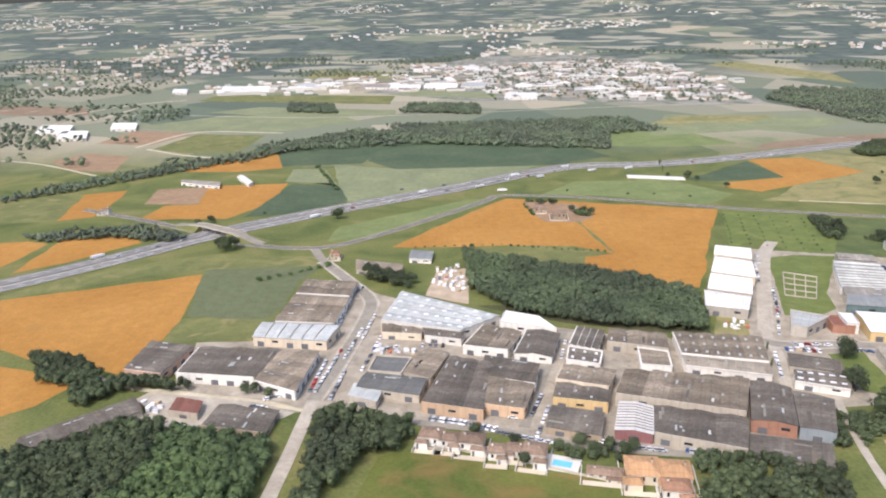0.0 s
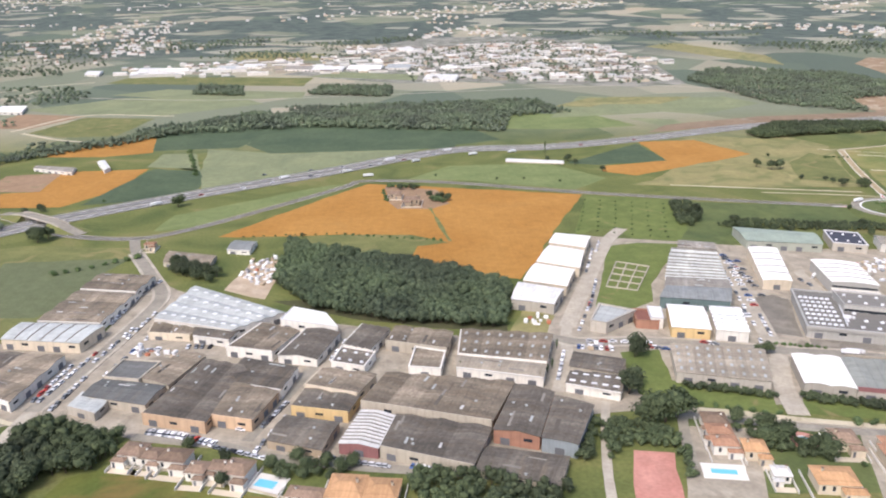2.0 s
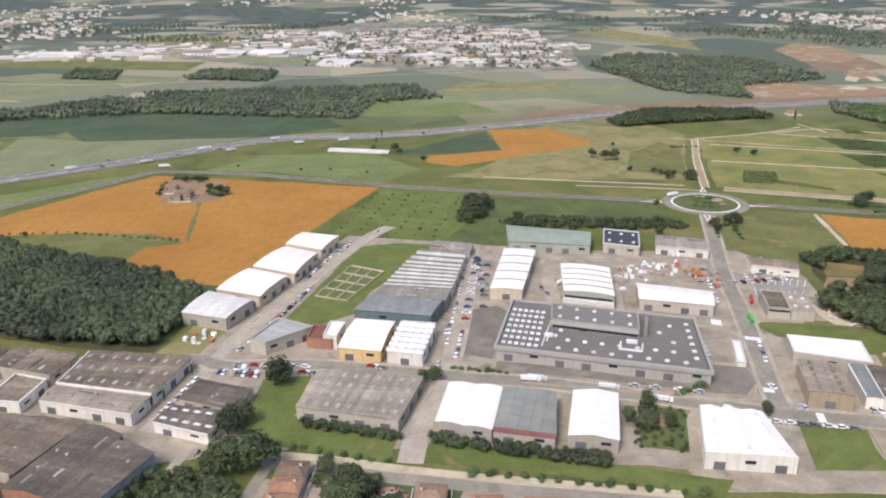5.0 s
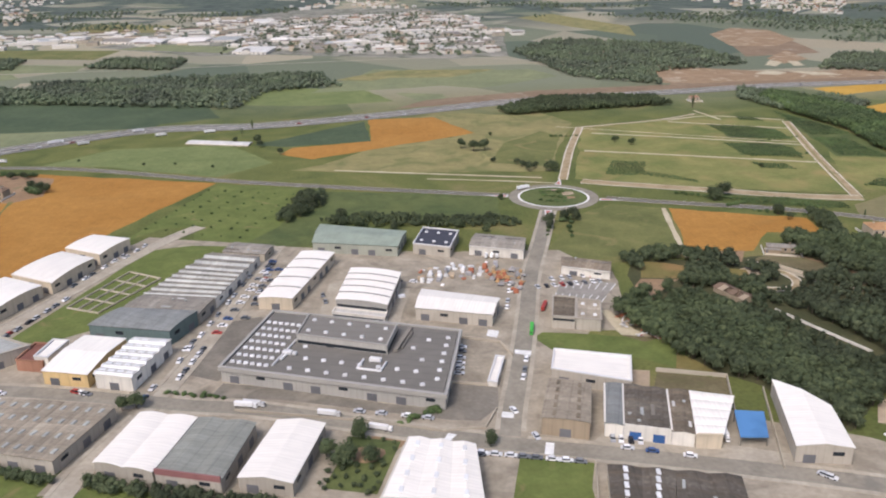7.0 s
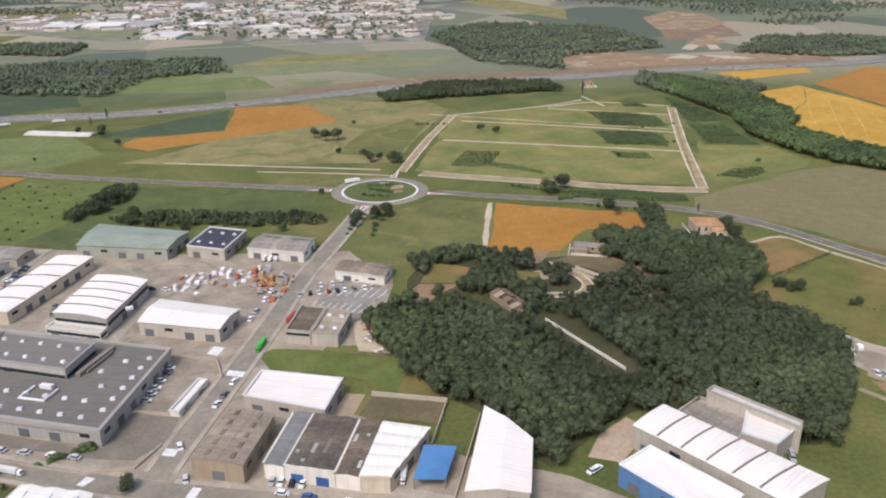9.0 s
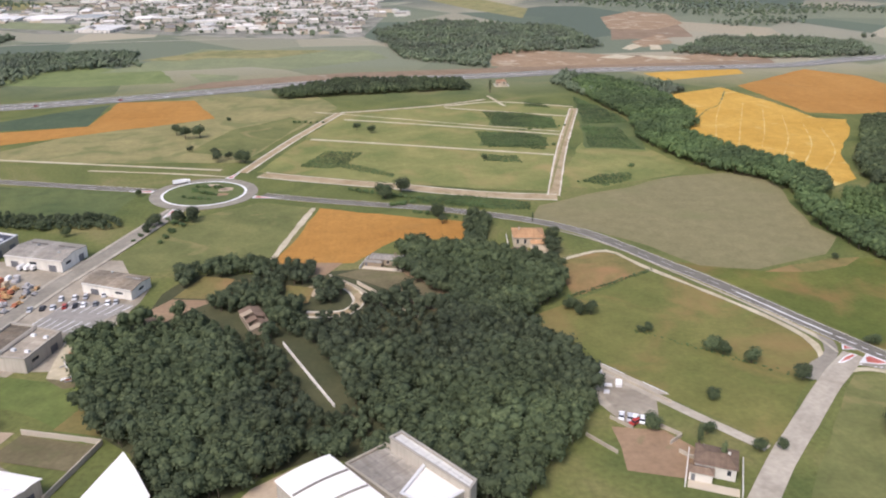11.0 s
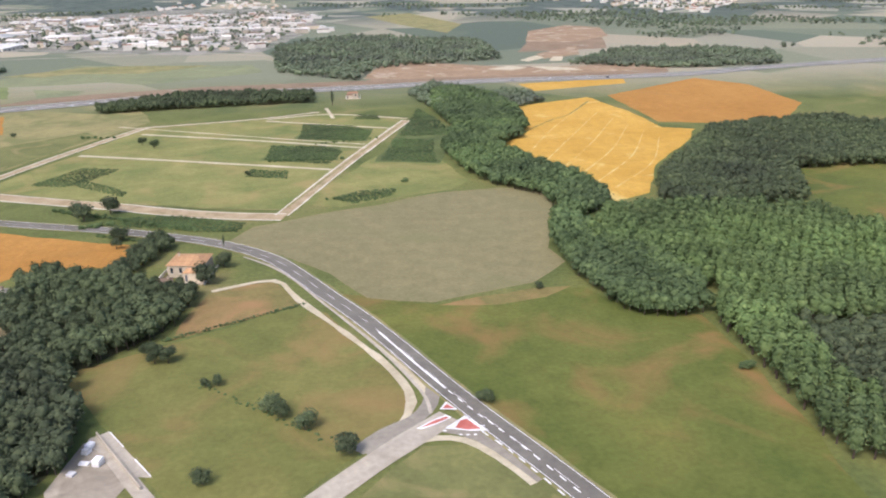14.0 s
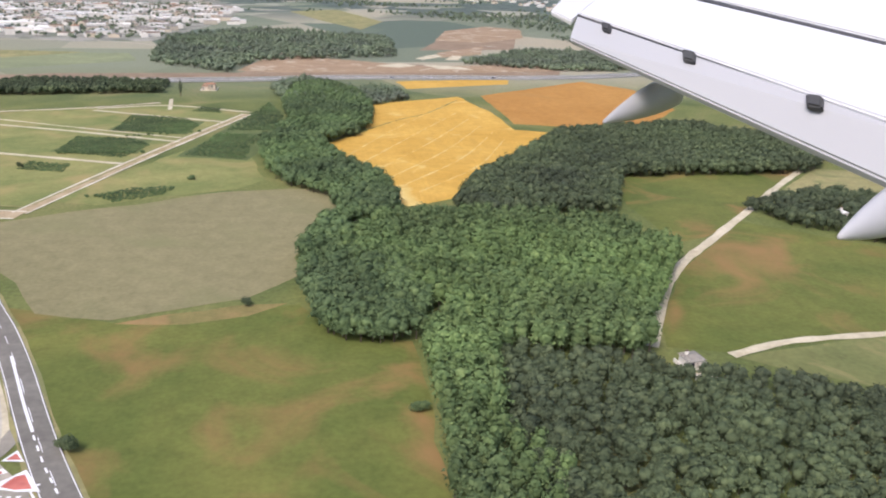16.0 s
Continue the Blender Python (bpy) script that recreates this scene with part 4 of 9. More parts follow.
def wood(name, pts, step, height, mat, style):
    """A stand of trees too many to count, as one piece of the country."""
    kinds = [ready(*p) for p in PROTO[style]]
    rnd = random.Random(int(abs(pts[0][0]) * 10) + len(pts))
    close = style in ("round", "mid", "far") and step > 3 and name != "town_trees"
    step *= 0.78 if close else 1.0
    xs, ys = [p[0] for p in pts], [p[1] for p in pts]
    verts, faces, mats, off = [], [], [], 0
    y = min(ys)
    odd = 0
    while y < max(ys):
        x = min(xs) + (step / 2 if odd else 0)
        while x < max(xs):
            jit = 0.18 if style == "poplar" else 0.42
            px, py = x + rnd.uniform(-jit, jit) * step, y + rnd.uniform(-jit, jit) * step
            if inside(px, py, pts) and not blocked(px, py):
                v, f, ids = rnd.choice(kinds)
                hh = height * (rnd.uniform(0.86, 1.14) + 0.12 * noise.noise((px * 0.06, py * 0.06, 2.2)))
                low = 1.9 if height < 1.2 else 1.0
                if any(inside(px, py, z) for z in LOW_TREES):
                    hh *= 0.52
                ww = low * hh * (rnd.uniform(0.7, 1.05) if close else rnd.uniform(0.9, 1.25))
                a = rnd.uniform(0, 6.28)
                ca, sa = math.cos(a), math.sin(a)
                q = np.empty_like(v)
                q[:, 0] = px + ww * (v[:, 0] * ca - v[:, 1] * sa)
                q[:, 1] = py + ww * (v[:, 0] * sa + v[:, 1] * ca)
                q[:, 2] = hh * v[:, 2]
                verts.append(q)
                faces.append(f + off)
                mats.append(ids)
                off += len(v)
            x += step
        y += step * 0.87
        odd = 1 - odd
    if not verts:
        return None
    me = tri_mesh(name, np.concatenate(verts), np.concatenate(faces), np.concatenate(mats))
    me.materials.append(mat)
    me.materials.append(BARK)
    lab = "even rows of bright green poplars" if style == "poplar" else "dense dark green broadleaf trees with uneven crowns" if mat in (DARKLEAF, FARHAZELEAF, HAZEDLEAF) else "dense mixed green trees and shrubs"
    return tagged(new(name, me), lab, "trees", kind="stuff")


TREE_KIND = {}


def tree(x, y, h, style="round"):
    rnd = random.Random(int(x * 13 + y * 7))
    key = (style, rnd.randrange(4))
    h *= 1.0 if style == "bush" else 1.25
    m = pose(x, y, 0, 0, 0, rnd.uniform(0, 360)) @ Matrix.Diagonal((h * rnd.uniform(0.9, 1.2), h * rnd.uniform(0.9, 1.2), h, 1))
    if key not in TREE_KIND:
        names = {"round": "tree", "cypress": "cypress", "bush": "bush", "poplar": "poplar"}
        e = new(names[style])
        v, f, tr = crown_proto(key[1] + 40, {"round": 620, "cypress": 260, "bush": 220, "poplar": 420}[style], style)
        me = bpy.data.meshes.new("crown")
        n = len(v) - 8
        me.from_pydata(v[:n].tolist(), [], f)
        me.materials.append(DARKLEAF if style in ("cypress", "round") else MIDLEAF)
        part_mesh("crown", me, e)
        if style != "bush":
            me = bpy.data.meshes.new("trunk")
            me.from_pydata(v[n:].tolist(), [], [tuple(i - n for i in t) for t in tr])
            me.materials.append(BARK)
            part_mesh("trunk", me, e)
        lab = {"round": "broadleaf tree with a dark uneven crown", "cypress": "tall slim dark green cypress", "bush": "low dense bush of green leaves", "poplar": "tall bright green poplar tree"}[style]
        tagged(e, lab, names[style], "single " + names[style] + "s")
        TREE_KIND[key] = e
        e.matrix_basis = m
        return e
    e = copy_thing(TREE_KIND[key], Matrix())
    e.matrix_basis = m
    return e


def tree_row(x0, y0, x1, y1, n, h, style):
    rnd = random.Random(int(x0 * 3 + y1))
    for k in range(n):
        t = (k + 0.5) / n
        tree(x0 + (x1 - x0) * t + rnd.uniform(-0.5, 0.5), y0 + (y1 - y0) * t + rnd.uniform(-0.5, 0.5), h * rnd.uniform(0.75, 1.3), style)


# ---- vehicles ----
CAR_KIND = []


def wheel_mesh(r, w):
    bm = bmesh.new()
    bmesh.ops.create_cone(bm, cap_ends=True, segments=10, radius1=r, radius2=r, depth=w, matrix=Matrix.Rotation(radians(90), 4, "X"))
    return mesh_of("wheel", bm, TYRE)


WHEEL, TRUCK_WHEEL = wheel_mesh(0.17, 0.12), wheel_mesh(0.27, 0.2)


def car_kind(k):
    e = thing("car", 0, 0)
    bm = bmesh.new()
    box(bm, -1.15, 1.15, -0.46, 0.46, 0.12, 0.44, None, 0.04)
    bmesh.ops.bevel(bm, geom=bm.edges[:], offset=0.05, segments=1, affect="EDGES")
    part("body", bm, CAR_PAINT[k], e)
    bm = bmesh.new()
    box(bm, -0.75, 0.5, -0.42, 0.42, 0.44, 0.72, None, 0.18)
    bm.normal_update()
    for f in bm.faces:
        f.material_index = 1 if f.normal.z > 0.9 else 0
    part("cabin", bm, [GLASS, CAR_PAINT[k]], e, "dark glazed cabin with painted roof")
    for x in (-0.72, 0.72):
        for y in (-0.42, 0.42):
            part_mesh("wheel", WHEEL, e, pose(x, y, 0.17))
    tones = ("white", "silver", "black", "dark blue", "red", "grey")
    return tagged(e, f"{tones[k]} parked car with dark windows", "car", "parked cars")


def cars(x0, y0, x1, y1, n, rot=0):
    rnd = random.Random(int(x0 * 5 + y0 * 3))
    ang = math.degrees(math.atan2(y1 - y0, x1 - x0)) + rot
    for k in range(n):
        t = (k + rnd.uniform(0.3, 0.7)) / n
        kind = rnd.choice((0, 0, 0, 0, 0, 0, 1, 1, 1, 2, 5, 5, 5, 3, 4) if rnd.random() < 0.6 else (0, 0, 1, 5))
        m = pose(x0 + (x1 - x0) * t, y0 + (y1 - y0) * t, 0.11, 0, 0, ang + rnd.uniform(-5, 5)) @ Matrix.Scale(1.15, 4)
        old = [c for c in CAR_KIND if c[0] == kind]
        if old:
            copy_thing(old[0][1], m)
        else:
            e = car_kind(kind)
            e.matrix_basis = m
            CAR_KIND.append((kind, e))


def overpass(a, b, half):
    """Country road carried over the motorway: ramps of earth, deck, parapets, piers."""
    a, b = Vector((*a, 0)), Vector((*b, 0))
    d = (b - a).normalized()
    s = Vector((-d.y, d.x, 0))
    mid, run = (a + b) / 2, (b - a).length / 2
    e = tagged(thing("overpass_bridge", mid.x, mid.y), "grey concrete road bridge over the motorway", "bridge", kind="structure")

    def height(u):
        k = max(0.0, min(1.0, (run - abs(u)) / (run - half)))
        return 0.16 + 3.1 * k * k * (3 - 2 * k)

    def strip(name, mat, us, lo, hi, under, top, label):
        bm = bmesh.new()
        prev = None
        for u in us:
            z = height(u)
            cur = [bm.verts.new((d * u + s * w).to_3d() + Vector((0, 0, h))) for w, h in ((lo[0], under(z)), (lo[1], z + top), (hi[1], z + top), (hi[0], under(z)))]
            if prev:
                for i in range(4):
                    bm.faces.new((prev[i], cur[i], cur[(i + 1) % 4], prev[(i + 1) % 4]))
            else:
                bm.faces.new(cur)
            prev = cur
        bm.faces.new(prev[::-1])
        bmesh.ops.recalc_face_normals(bm, faces=bm.faces[:])
        part(name, bm, mat, e, label)

    steps = [run * (k / 12 - 1) for k in range(25)]
    strip("deck", ASPHALT, steps, (-3.0, -3.0), (3.0, 3.0), lambda z: max(-0.2, z - 0.6), 0.05, "asphalt deck")
    for w in (-3.1, 3.1):
        strip("parapet", W_GREY, steps[5:20], (w - 0.12, w - 0.12), (w + 0.12, w + 0.12), lambda z: z - 0.3, 0.55, "pale concrete parapet")
    for k in (-1, 1):
        ends = [u for u in steps if u * k >= half]
        strip("embankment", GRASS, ends, (-7.5, -2.9), (7.5, 2.9), lambda z: -0.1, -0.02, "grassy earth ramp")
    for u in (-half + 1, 0, half - 1):
        bm = bmesh.new()
        bmesh.ops.create_cube(bm, size=1.0, matrix=Matrix.Translation(d * u + Vector((0, 0, 1.3))) @ Matrix.Rotation(math.atan2(d.y, d.x), 4, "Z") @ Matrix.Diagonal((0.6, 4.6, 2.9, 1)))
        part("pier", bm, W_GREY, e, "concrete pier wall")
    return e


TRUCK_KIND = {}


def truck(x, y, rot, colour, size=1.25):
    m = pose(x, y, 0.13, 0, 0, rot) @ Matrix.Scale(size, 4)
    if colour in TRUCK_KIND:
        return copy_thing(TRUCK_KIND[colour], m)
    paint = {"white": TRUCK_WHITE, "green": TRUCK_GREEN, "red": TRUCK_RED}[colour]
    e = thing("lorry", 0, 0)
    bm = bmesh.new()
    box(bm, -4.2, 1.9, -0.66, 0.66, 0.6, 2.05)
    bmesh.ops.bevel(bm, geom=bm.edges[:], offset=0.04, segments=1, affect="EDGES")
    part("trailer", bm, paint, e, colour + " box trailer")
    bm = bmesh.new()
    box(bm, 2.15, 3.3, -0.62, 0.62, 0.35, 1.75, None, 0.08)
    part("cab", bm, paint, e)
    bm = bmesh.new()
    box(bm, 2.5, 3.29, -0.58, 0.58, 1.1, 1.5, None, 0.02)
    part("windscreen", bm, GLASS, e)
    bm = bmesh.new()
    box(bm, -4.0, 3.1, -0.4, 0.4, 0.35, 0.6)
    part("chassis", bm, TYRE, e)
    for xx in (-3.6, -2.9, 1.4, 2.8):
        for yy in (-0.52, 0.52):
            part_mesh("wheel", TRUCK_WHEEL, e, pose(xx, yy, 0.27))
    tagged(e, f"{colour} lorry with a box trailer", "lorry", "lorries")
    e.matrix_basis = m
    TRUCK_KIND[colour] = e
    return e


def timber_pile(x, y, rot):
    """A loose pile of boards and broken beams."""
    rnd = random.Random(int(x * 13 + y * 7))
    e = tagged(thing("timber_pile", x, y, 0.14, rot), "loose pile of red-brown and pale boards on rubble", "timber", "timber piles")
    for k in range(7):
        bm = bmesh.new()
        ln, wd = rnd.uniform(0.9, 1.9), rnd.uniform(0.12, 0.3)
        m = pose(rnd.uniform(-0.9, 0.9), rnd.uniform(-0.8, 0.8), 0.06 + 0.13 * k, 0, rnd.uniform(-5, 5), rnd.uniform(-45, 45))
        box(bm, -ln, ln, -wd, wd, -0.08, 0.08, m, 0.02)
        bmesh.ops.recalc_face_normals(bm, faces=bm.faces[:])
        part("board", bm, CRATE[rnd.choice((0, 1, 2, 2, 4))], e)
    return e


def ruined_barn(x, y, rot, ln, wd):
    """A low barn whose tiled roof has partly fallen in."""
    e = tagged(thing("ruined_barn", x, y, 0.06, rot), "low ruined barn with a broken brown tile roof", "barn")
    HOUSE_SPOTS.append((x, y, 5))
    h, rise = 1.7, 0.8
    for y0 in (-wd / 2, wd / 2 - 0.3):
        bm = bmesh.new()
        box(bm, -ln / 2, ln / 2, y0, y0 + 0.3, -0.2, h, None, 0.02)
        part("wall", bm, W_TAN, e)
    for x0 in (-ln / 2, ln / 2 - 0.3):
        bm = bmesh.new()
        a, b = -wd / 2 + 0.3, wd / 2 - 0.3
        lo = [bm.verts.new((xx, yy, zz)) for xx in (x0, x0 + 0.3) for yy, zz in ((a, -0.2), (b, -0.2), (b, h), (0, h + rise), (a, h))]
        bm.faces.new(lo[:5])
        bm.faces.new(lo[5:])
        for i in range(5):
            bm.faces.new((lo[i], lo[(i + 1) % 5], lo[(i + 1) % 5 + 5], lo[i + 5]))
        bmesh.ops.recalc_face_normals(bm, faces=bm.faces[:])
        part("gable_wall", bm, W_TAN, e)
    tilt = math.degrees(math.atan2(rise, wd / 2))
    slope = math.hypot(rise, wd / 2) + 0.3
    rnd = random.Random(5)
    for side in (-1, 1):
        for k in range(6):
            x0 = -ln / 2 - 0.2 + k * (ln + 0.4) / 6
            gone = (side, k) in ((-1, 2), (-1, 4), (1, 3))
            m = pose(x0, 0, h + rise + 0.06 - (0.0 if not gone else 0.45), -side * tilt * (1.0 if not gone else 1.5), rnd.uniform(-1.5, 1.5), 0)
            bm = bmesh.new()
            y0, y1 = sorted((0.02 * side, side * slope * (rnd.uniform(0.88, 1.0) if not gone else 0.55)))
            box(bm, 0.03, (ln + 0.4) / 6 - (0.03 if not gone else 0.5), y0, y1, -0.05, 0.06, m)
            bmesh.ops.recalc_face_normals(bm, faces=bm.faces[:])
            part("roof_slope", bm, W_TAN if (side, k) in ((-1, 1), (-1, 5)) else R_TILEDARK, e)
    for k in range(1, 12):
        bm = bmesh.new()
        xx = -ln / 2 + k * ln / 12
        for side in (-1, 1):
            y0, y1 = sorted((0.0, side * (slope - 0.35)))
            box(bm, xx - 0.06, xx + 0.06, y0, y1, -0.16, -0.05, pose(0, 0, h + rise, -side * tilt, 0, 0))
        bmesh.ops.recalc_face_normals(bm, faces=bm.faces[:])
        part("rafter", bm, BARK, e, "bare dark rafter")
    return e


def goods_yard(pts, machines=False):
    """Stacked goods or small machines standing in a yard."""
    rnd = random.Random(int(pts[0][0]))
    xs, ys = [p[0] for p in pts], [p[1] for p in pts]
    step = 3.0
    y = min(ys)
    while y < max(ys):
        x = min(xs)
        while x < max(xs):
            px, py = x + rnd.uniform(-1, 1), y + rnd.uniform(-1, 1)
            if inside(px, py, pts):
                k = rnd.choice((2, 3, 3, 1)) if machines else rnd.choice((0, 0, 0, 0, 1, 4, 2))
                w, d, h = rnd.uniform(0.6, 1.3), rnd.uniform(0.5, 0.9), rnd.uniform(0.5, 1.3)
                nm = "small_digger" if machines else "goods_pile"
                e = thing(nm, px, py, 0.09, rnd.choice((-17, 73)) + rnd.uniform(-9, 9))
                if machines:
                    for pn_, dims in (("body", (-w, w, -d, d, 0.25, h * 0.7)), ("cab", (-w * 0.3, w * 0.5, -d * 0.7, d * 0.7, h * 0.7, h * 1.3)), ("boom", (w * 0.5, w * 2.0, -0.1, 0.1, h * 0.9, h * 1.1)), ("crawler_track", (-w, w, -d - 0.1, -d + 0.15, 0, 0.4)), ("crawler_track", (-w, w, d - 0.15, d + 0.1, 0, 0.4))):
                        bm = bmesh.new()
                        box(bm, *dims, None, 0.06)
                        part(pn_, bm, TYRE if "track" in pn_ else CRATE[k], e)
                else:
                    z = 0
                    for j in range(rnd.choice((1, 2, 3))):
                        bm = bmesh.new()
                        s = rnd.uniform(0.75, 1)
                        box(bm, -w * s, w * s, -d * s, d * s, z, z + h * 0.5)
                        bmesh.ops.bevel(bm, geom=bm.edges[:], offset=0.05, segments=1, affect="EDGES")
                        z += h * 0.5
                        part("wrapped_pallet", bm, CRATE[k], e)
                tagged(e, "small building machine standing in a yard" if machines else "pile of wrapped goods standing in a yard", "machine" if machines else "goods", "yard goods")
            x += step
        y += step


# ---- the country ----
def terrain(x, y):
    """Flat plain that rises to low wooded slopes far off."""
    far = max(0.0, min(1.0, (y - 1900) / 2800))
    if not far:
        return 0.0
    hills = max(0.0, y - 4700) * 0.07 * (1 + 0.4 * noise.noise((x * 0.0004, y * 0.0004, 6.3)))
    return 104 * far ** 1.25 * (1 + 0.25 * noise.noise((x * 0.0011, y * 0.0009, 3.1))) + hills


bm = bmesh.new()
bmesh.ops.create_grid(bm, x_segments=150, y_segments=150, size=12000)
for v in bm.verts:
    v.co.z = terrain(v.co.x, v.co.y)
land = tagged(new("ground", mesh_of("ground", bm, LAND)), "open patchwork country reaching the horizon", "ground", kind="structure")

field("wheat_field", WHEAT, 0.06, [(-199.4, 334.4), (-117.1, 365.3), (-113.0, 338.8), (-109.7, 305.7), (-110.6, 288.5), (-115.3, 256.8), (-130.6, 262.0), (-153.0, 270.1), (-171.3, 280.9), (-211.9, 293.4), (-227.2, 317.9)], "ripe orange wheat field beside the motorway")
field("wheat_field", WHEAT, 0.06, [(-173.5, 261.6), (-163.4, 265.8), (-141.7, 259.3), (-129.3, 248.8), (-136.0, 235.1), (-143.9, 228.8), (-153.7, 226.6)], "ripe orange wheat field with a hedge")
field("crop_field", GREYGREEN, 0.06, [(-117.1, 372.1), (-88.0, 373.7), (-59.9, 373.8), (-67.4, 351.2), (-69.4, 319.2), (-74.2, 306.9), (-108.3, 310.5), (-113.0, 338.8)], "grey-green young crop field")
field("meadow", GRASS, 0.05, [(-110.6, 308.7), (-75.1, 311.2), (-69.4, 319.2), (-70.0, 286.6), (-74.2, 280.4), (-110.7, 282.1)], "rough green meadow beside the halls")
field("meadow", GRASS, 0.04, [(-202.5, 340.2), (-165.4, 377.6), (-119.7, 397.7), (-65.0, 389.4), (-59.9, 373.8), (-117.1, 372.1), (-146.3, 363.8), (-199.4, 334.4)], "green verge meadow along the motorway")
field("wheat_field", WHEAT, 0.06, [(-213.6, 371.9), (-214.4, 429.6), (-176.4, 434.8), (-166.7, 421.0), (-192.9, 388.2)], "small ripe wheat field")
field("wheat_field", WHEAT, 0.06, [(-271.0, 422.7), (-232.6, 427.6), (-219.0, 422.4), (-224.1, 381.2), (-240.1, 369.3)], "small ripe wheat field")
field("wheat_field", WHEAT, 0.06, [(-236.3, 470.3), (-248.5, 540.0), (-222.5, 549.7), (-218.8, 529.4), (-216.9, 478.1)], "small ripe wheat field")
field("ploughed_field", BROWN, 0.07, [(-196.2, 508.9), (-201.1, 551.3), (-166.5, 557.1), (-159.9, 506.1)], "brown harvested field strip")
field("wheat_field", WHEAT, 0.06, [(-185.6, 469.2), (-181.2, 503.3), (-159.9, 506.1), (-167.0, 559.0), (-110.8, 563.1), (-111.5, 505.2), (-131.6, 467.7)], "ripe wheat field")
field("crop_field", DARKCROP, 0.06, [(-122.0, 470.9), (-106.6, 562.7), (-66.3, 550.2), (-62.1, 501.2), (-92.0, 478.0)], "dark green crop field")
field("wheat_field", WHEAT, 0.06, [(-203.3, 610.8), (-203.0, 655.8), (-144.0, 693.0), (-125.2, 618.4), (-158.1, 606.6)], "ripe wheat field")
field("crop_field", DARKCROP, 0.06, [(-145.6, 701.4), (-76.8, 775.8), (-21.5, 779.3), (-63.6, 630.2), (-126.4, 625.1)], "dark green crop field")
field("crop_field", PALEGREEN, 0.06, [(-86.1, 627.9), (-26.2, 604.6), (79.9, 611.6), (28.5, 559.9), (-59.2, 501.0), (-72.4, 550.7)], "pale green crop field along the motorway")
field("crop_field", PALEGREEN, 0.05, [(-113.9, 568.9), (-77.6, 560.2), (-72.4, 550.7), (-90.6, 610.8), (-115.3, 613.1)], "pale green crop field")
field("crop_field", DARKCROP, 0.07, [(-60.0, 641.5), (-41.7, 739.4), (121.0, 729.8), (101.7, 609.5), (52.9, 607.7), (-35.0, 605.5)], "dark green maize field")
field("meadow", GRASS, 0.05, [(-295.3, 464.5), (-297.8, 544.2), (-248.5, 540.0), (-236.3, 470.3)], "green meadow")
field("meadow", PALEGREEN, 0.05, [(-326.9, 853.8), (-248.7, 928.4), (-114.9, 909.8), (-84.7, 862.5), (-169.9, 797.3), (-280.0, 821.5)], "pale meadow by a track")
field("meadow", GRASS, 0.05, [(-260.7, 713.8), (-243.4, 795.8), (-172.1, 780.4), (-178.5, 691.3), (-223.0, 690.7)], "green meadow plot")
field("ploughed_field", BROWN, 0.05, [(-326.9, 750.3), (-316.8, 826.0), (-245.4, 803.0), (-270.6, 735.0)], "brown fallow plot")
field("ploughed_field", BROWN, 0.05, [(-332.0, 668.8), (-311.3, 700.0), (-268.7, 679.9), (-258.4, 616.0), (-298.6, 626.3)], "reddish bare field")
field("crop_field", LIME, 0.06, [(118.8, 691.4), (167.2, 766.5), (236.4, 747.8), (260.9, 686.8), (204.6, 675.7)], "bright green crop field behind the motorway")
field("crop_field", LIME, 0.06, [(-62.7, 416.1), (-59.9, 445.1), (18.2, 503.8), (33.3, 508.7), (17.2, 477.8), (-26.8, 441.5), (-44.4, 419.1)], "bright green crop strip between motorway and road")
field("crop_field", LIME, 0.06, [(67.3, 515.3), (94.5, 550.3), (159.9, 553.1), (191.7, 505.3), (166.8, 478.7), (104.9, 507.2)], "bright green crop field beside the motorway")
field("wheat_field", WHEAT, 0.06, [(-27.2, 403.6), (16.4, 469.6), (42.5, 505.4), (73.2, 497.0), (168.7, 467.5), (140.2, 398.6), (125.3, 354.7), (115.4, 333.6), (95.2, 339.5), (68.1, 359.6), (72.3, 380.6), (87.5, 385.4), (68.8, 399.2), (34.7, 402.2), (-16.3, 401.8)], "large ripe orange wheat field round a farmhouse")
field("farmyard", BROWN, 0.09, [(54.9, 465.8), (53.5, 499.0), (84.1, 486.9), (91.0, 454.5), (80.5, 444.8), (61.4, 446.6)], "rough farmyard with dry grass")
field("grass_strip", GRASS, 0.09, [(78.4, 447.1), (80.8, 446.8), (89.1, 386.8), (87.1, 387.0)], "grassy field boundary")
field("meadow", GRASS, 0.05, [(11.9, 342.2), (14.5, 393.4), (34.7, 402.2), (68.8, 399.2), (87.5, 385.4), (72.3, 380.6), (68.1, 359.6), (39.0, 368.9)], "rough meadow at the edge of a wood")
field("orchard_ground", GREENYARD, 0.05, [(146.5, 381.7), (170.7, 466.1), (220.5, 449.7), (209.1, 401.0), (195.9, 375.0), (176.3, 378.3), (173.1, 399.9), (159.9, 399.4)], "bright green plot with rows of young trees")
field("meadow", DARKGRASS, 0.05, [(221.4, 446.3), (302.0, 428.9), (299.8, 401.7), (282.5, 391.7), (240.8, 404.4), (207.3, 398.6)], "dark green meadow beside the road")
field("meadow", DARKGRASS, 0.045, [(195.6, 373.5), (207.3, 398.6), (240.8, 404.4), (222.5, 371.2)], "dark green meadow")
field("crop_field", DARKCROP, 0.06, [(174.3, 549.9), (239.4, 611.5), (244.2, 550.7), (195.5, 542.7)], "dark green triangular crop field")
field("wheat_field", WHEAT, 0.06, [(242.4, 617.5), (286.4, 618.8), (307.9, 564.7), (212.6, 510.2), (193.6, 524.0), (198.8, 539.1), (244.2, 550.7)], "ripe wheat wedge beside the motorway")
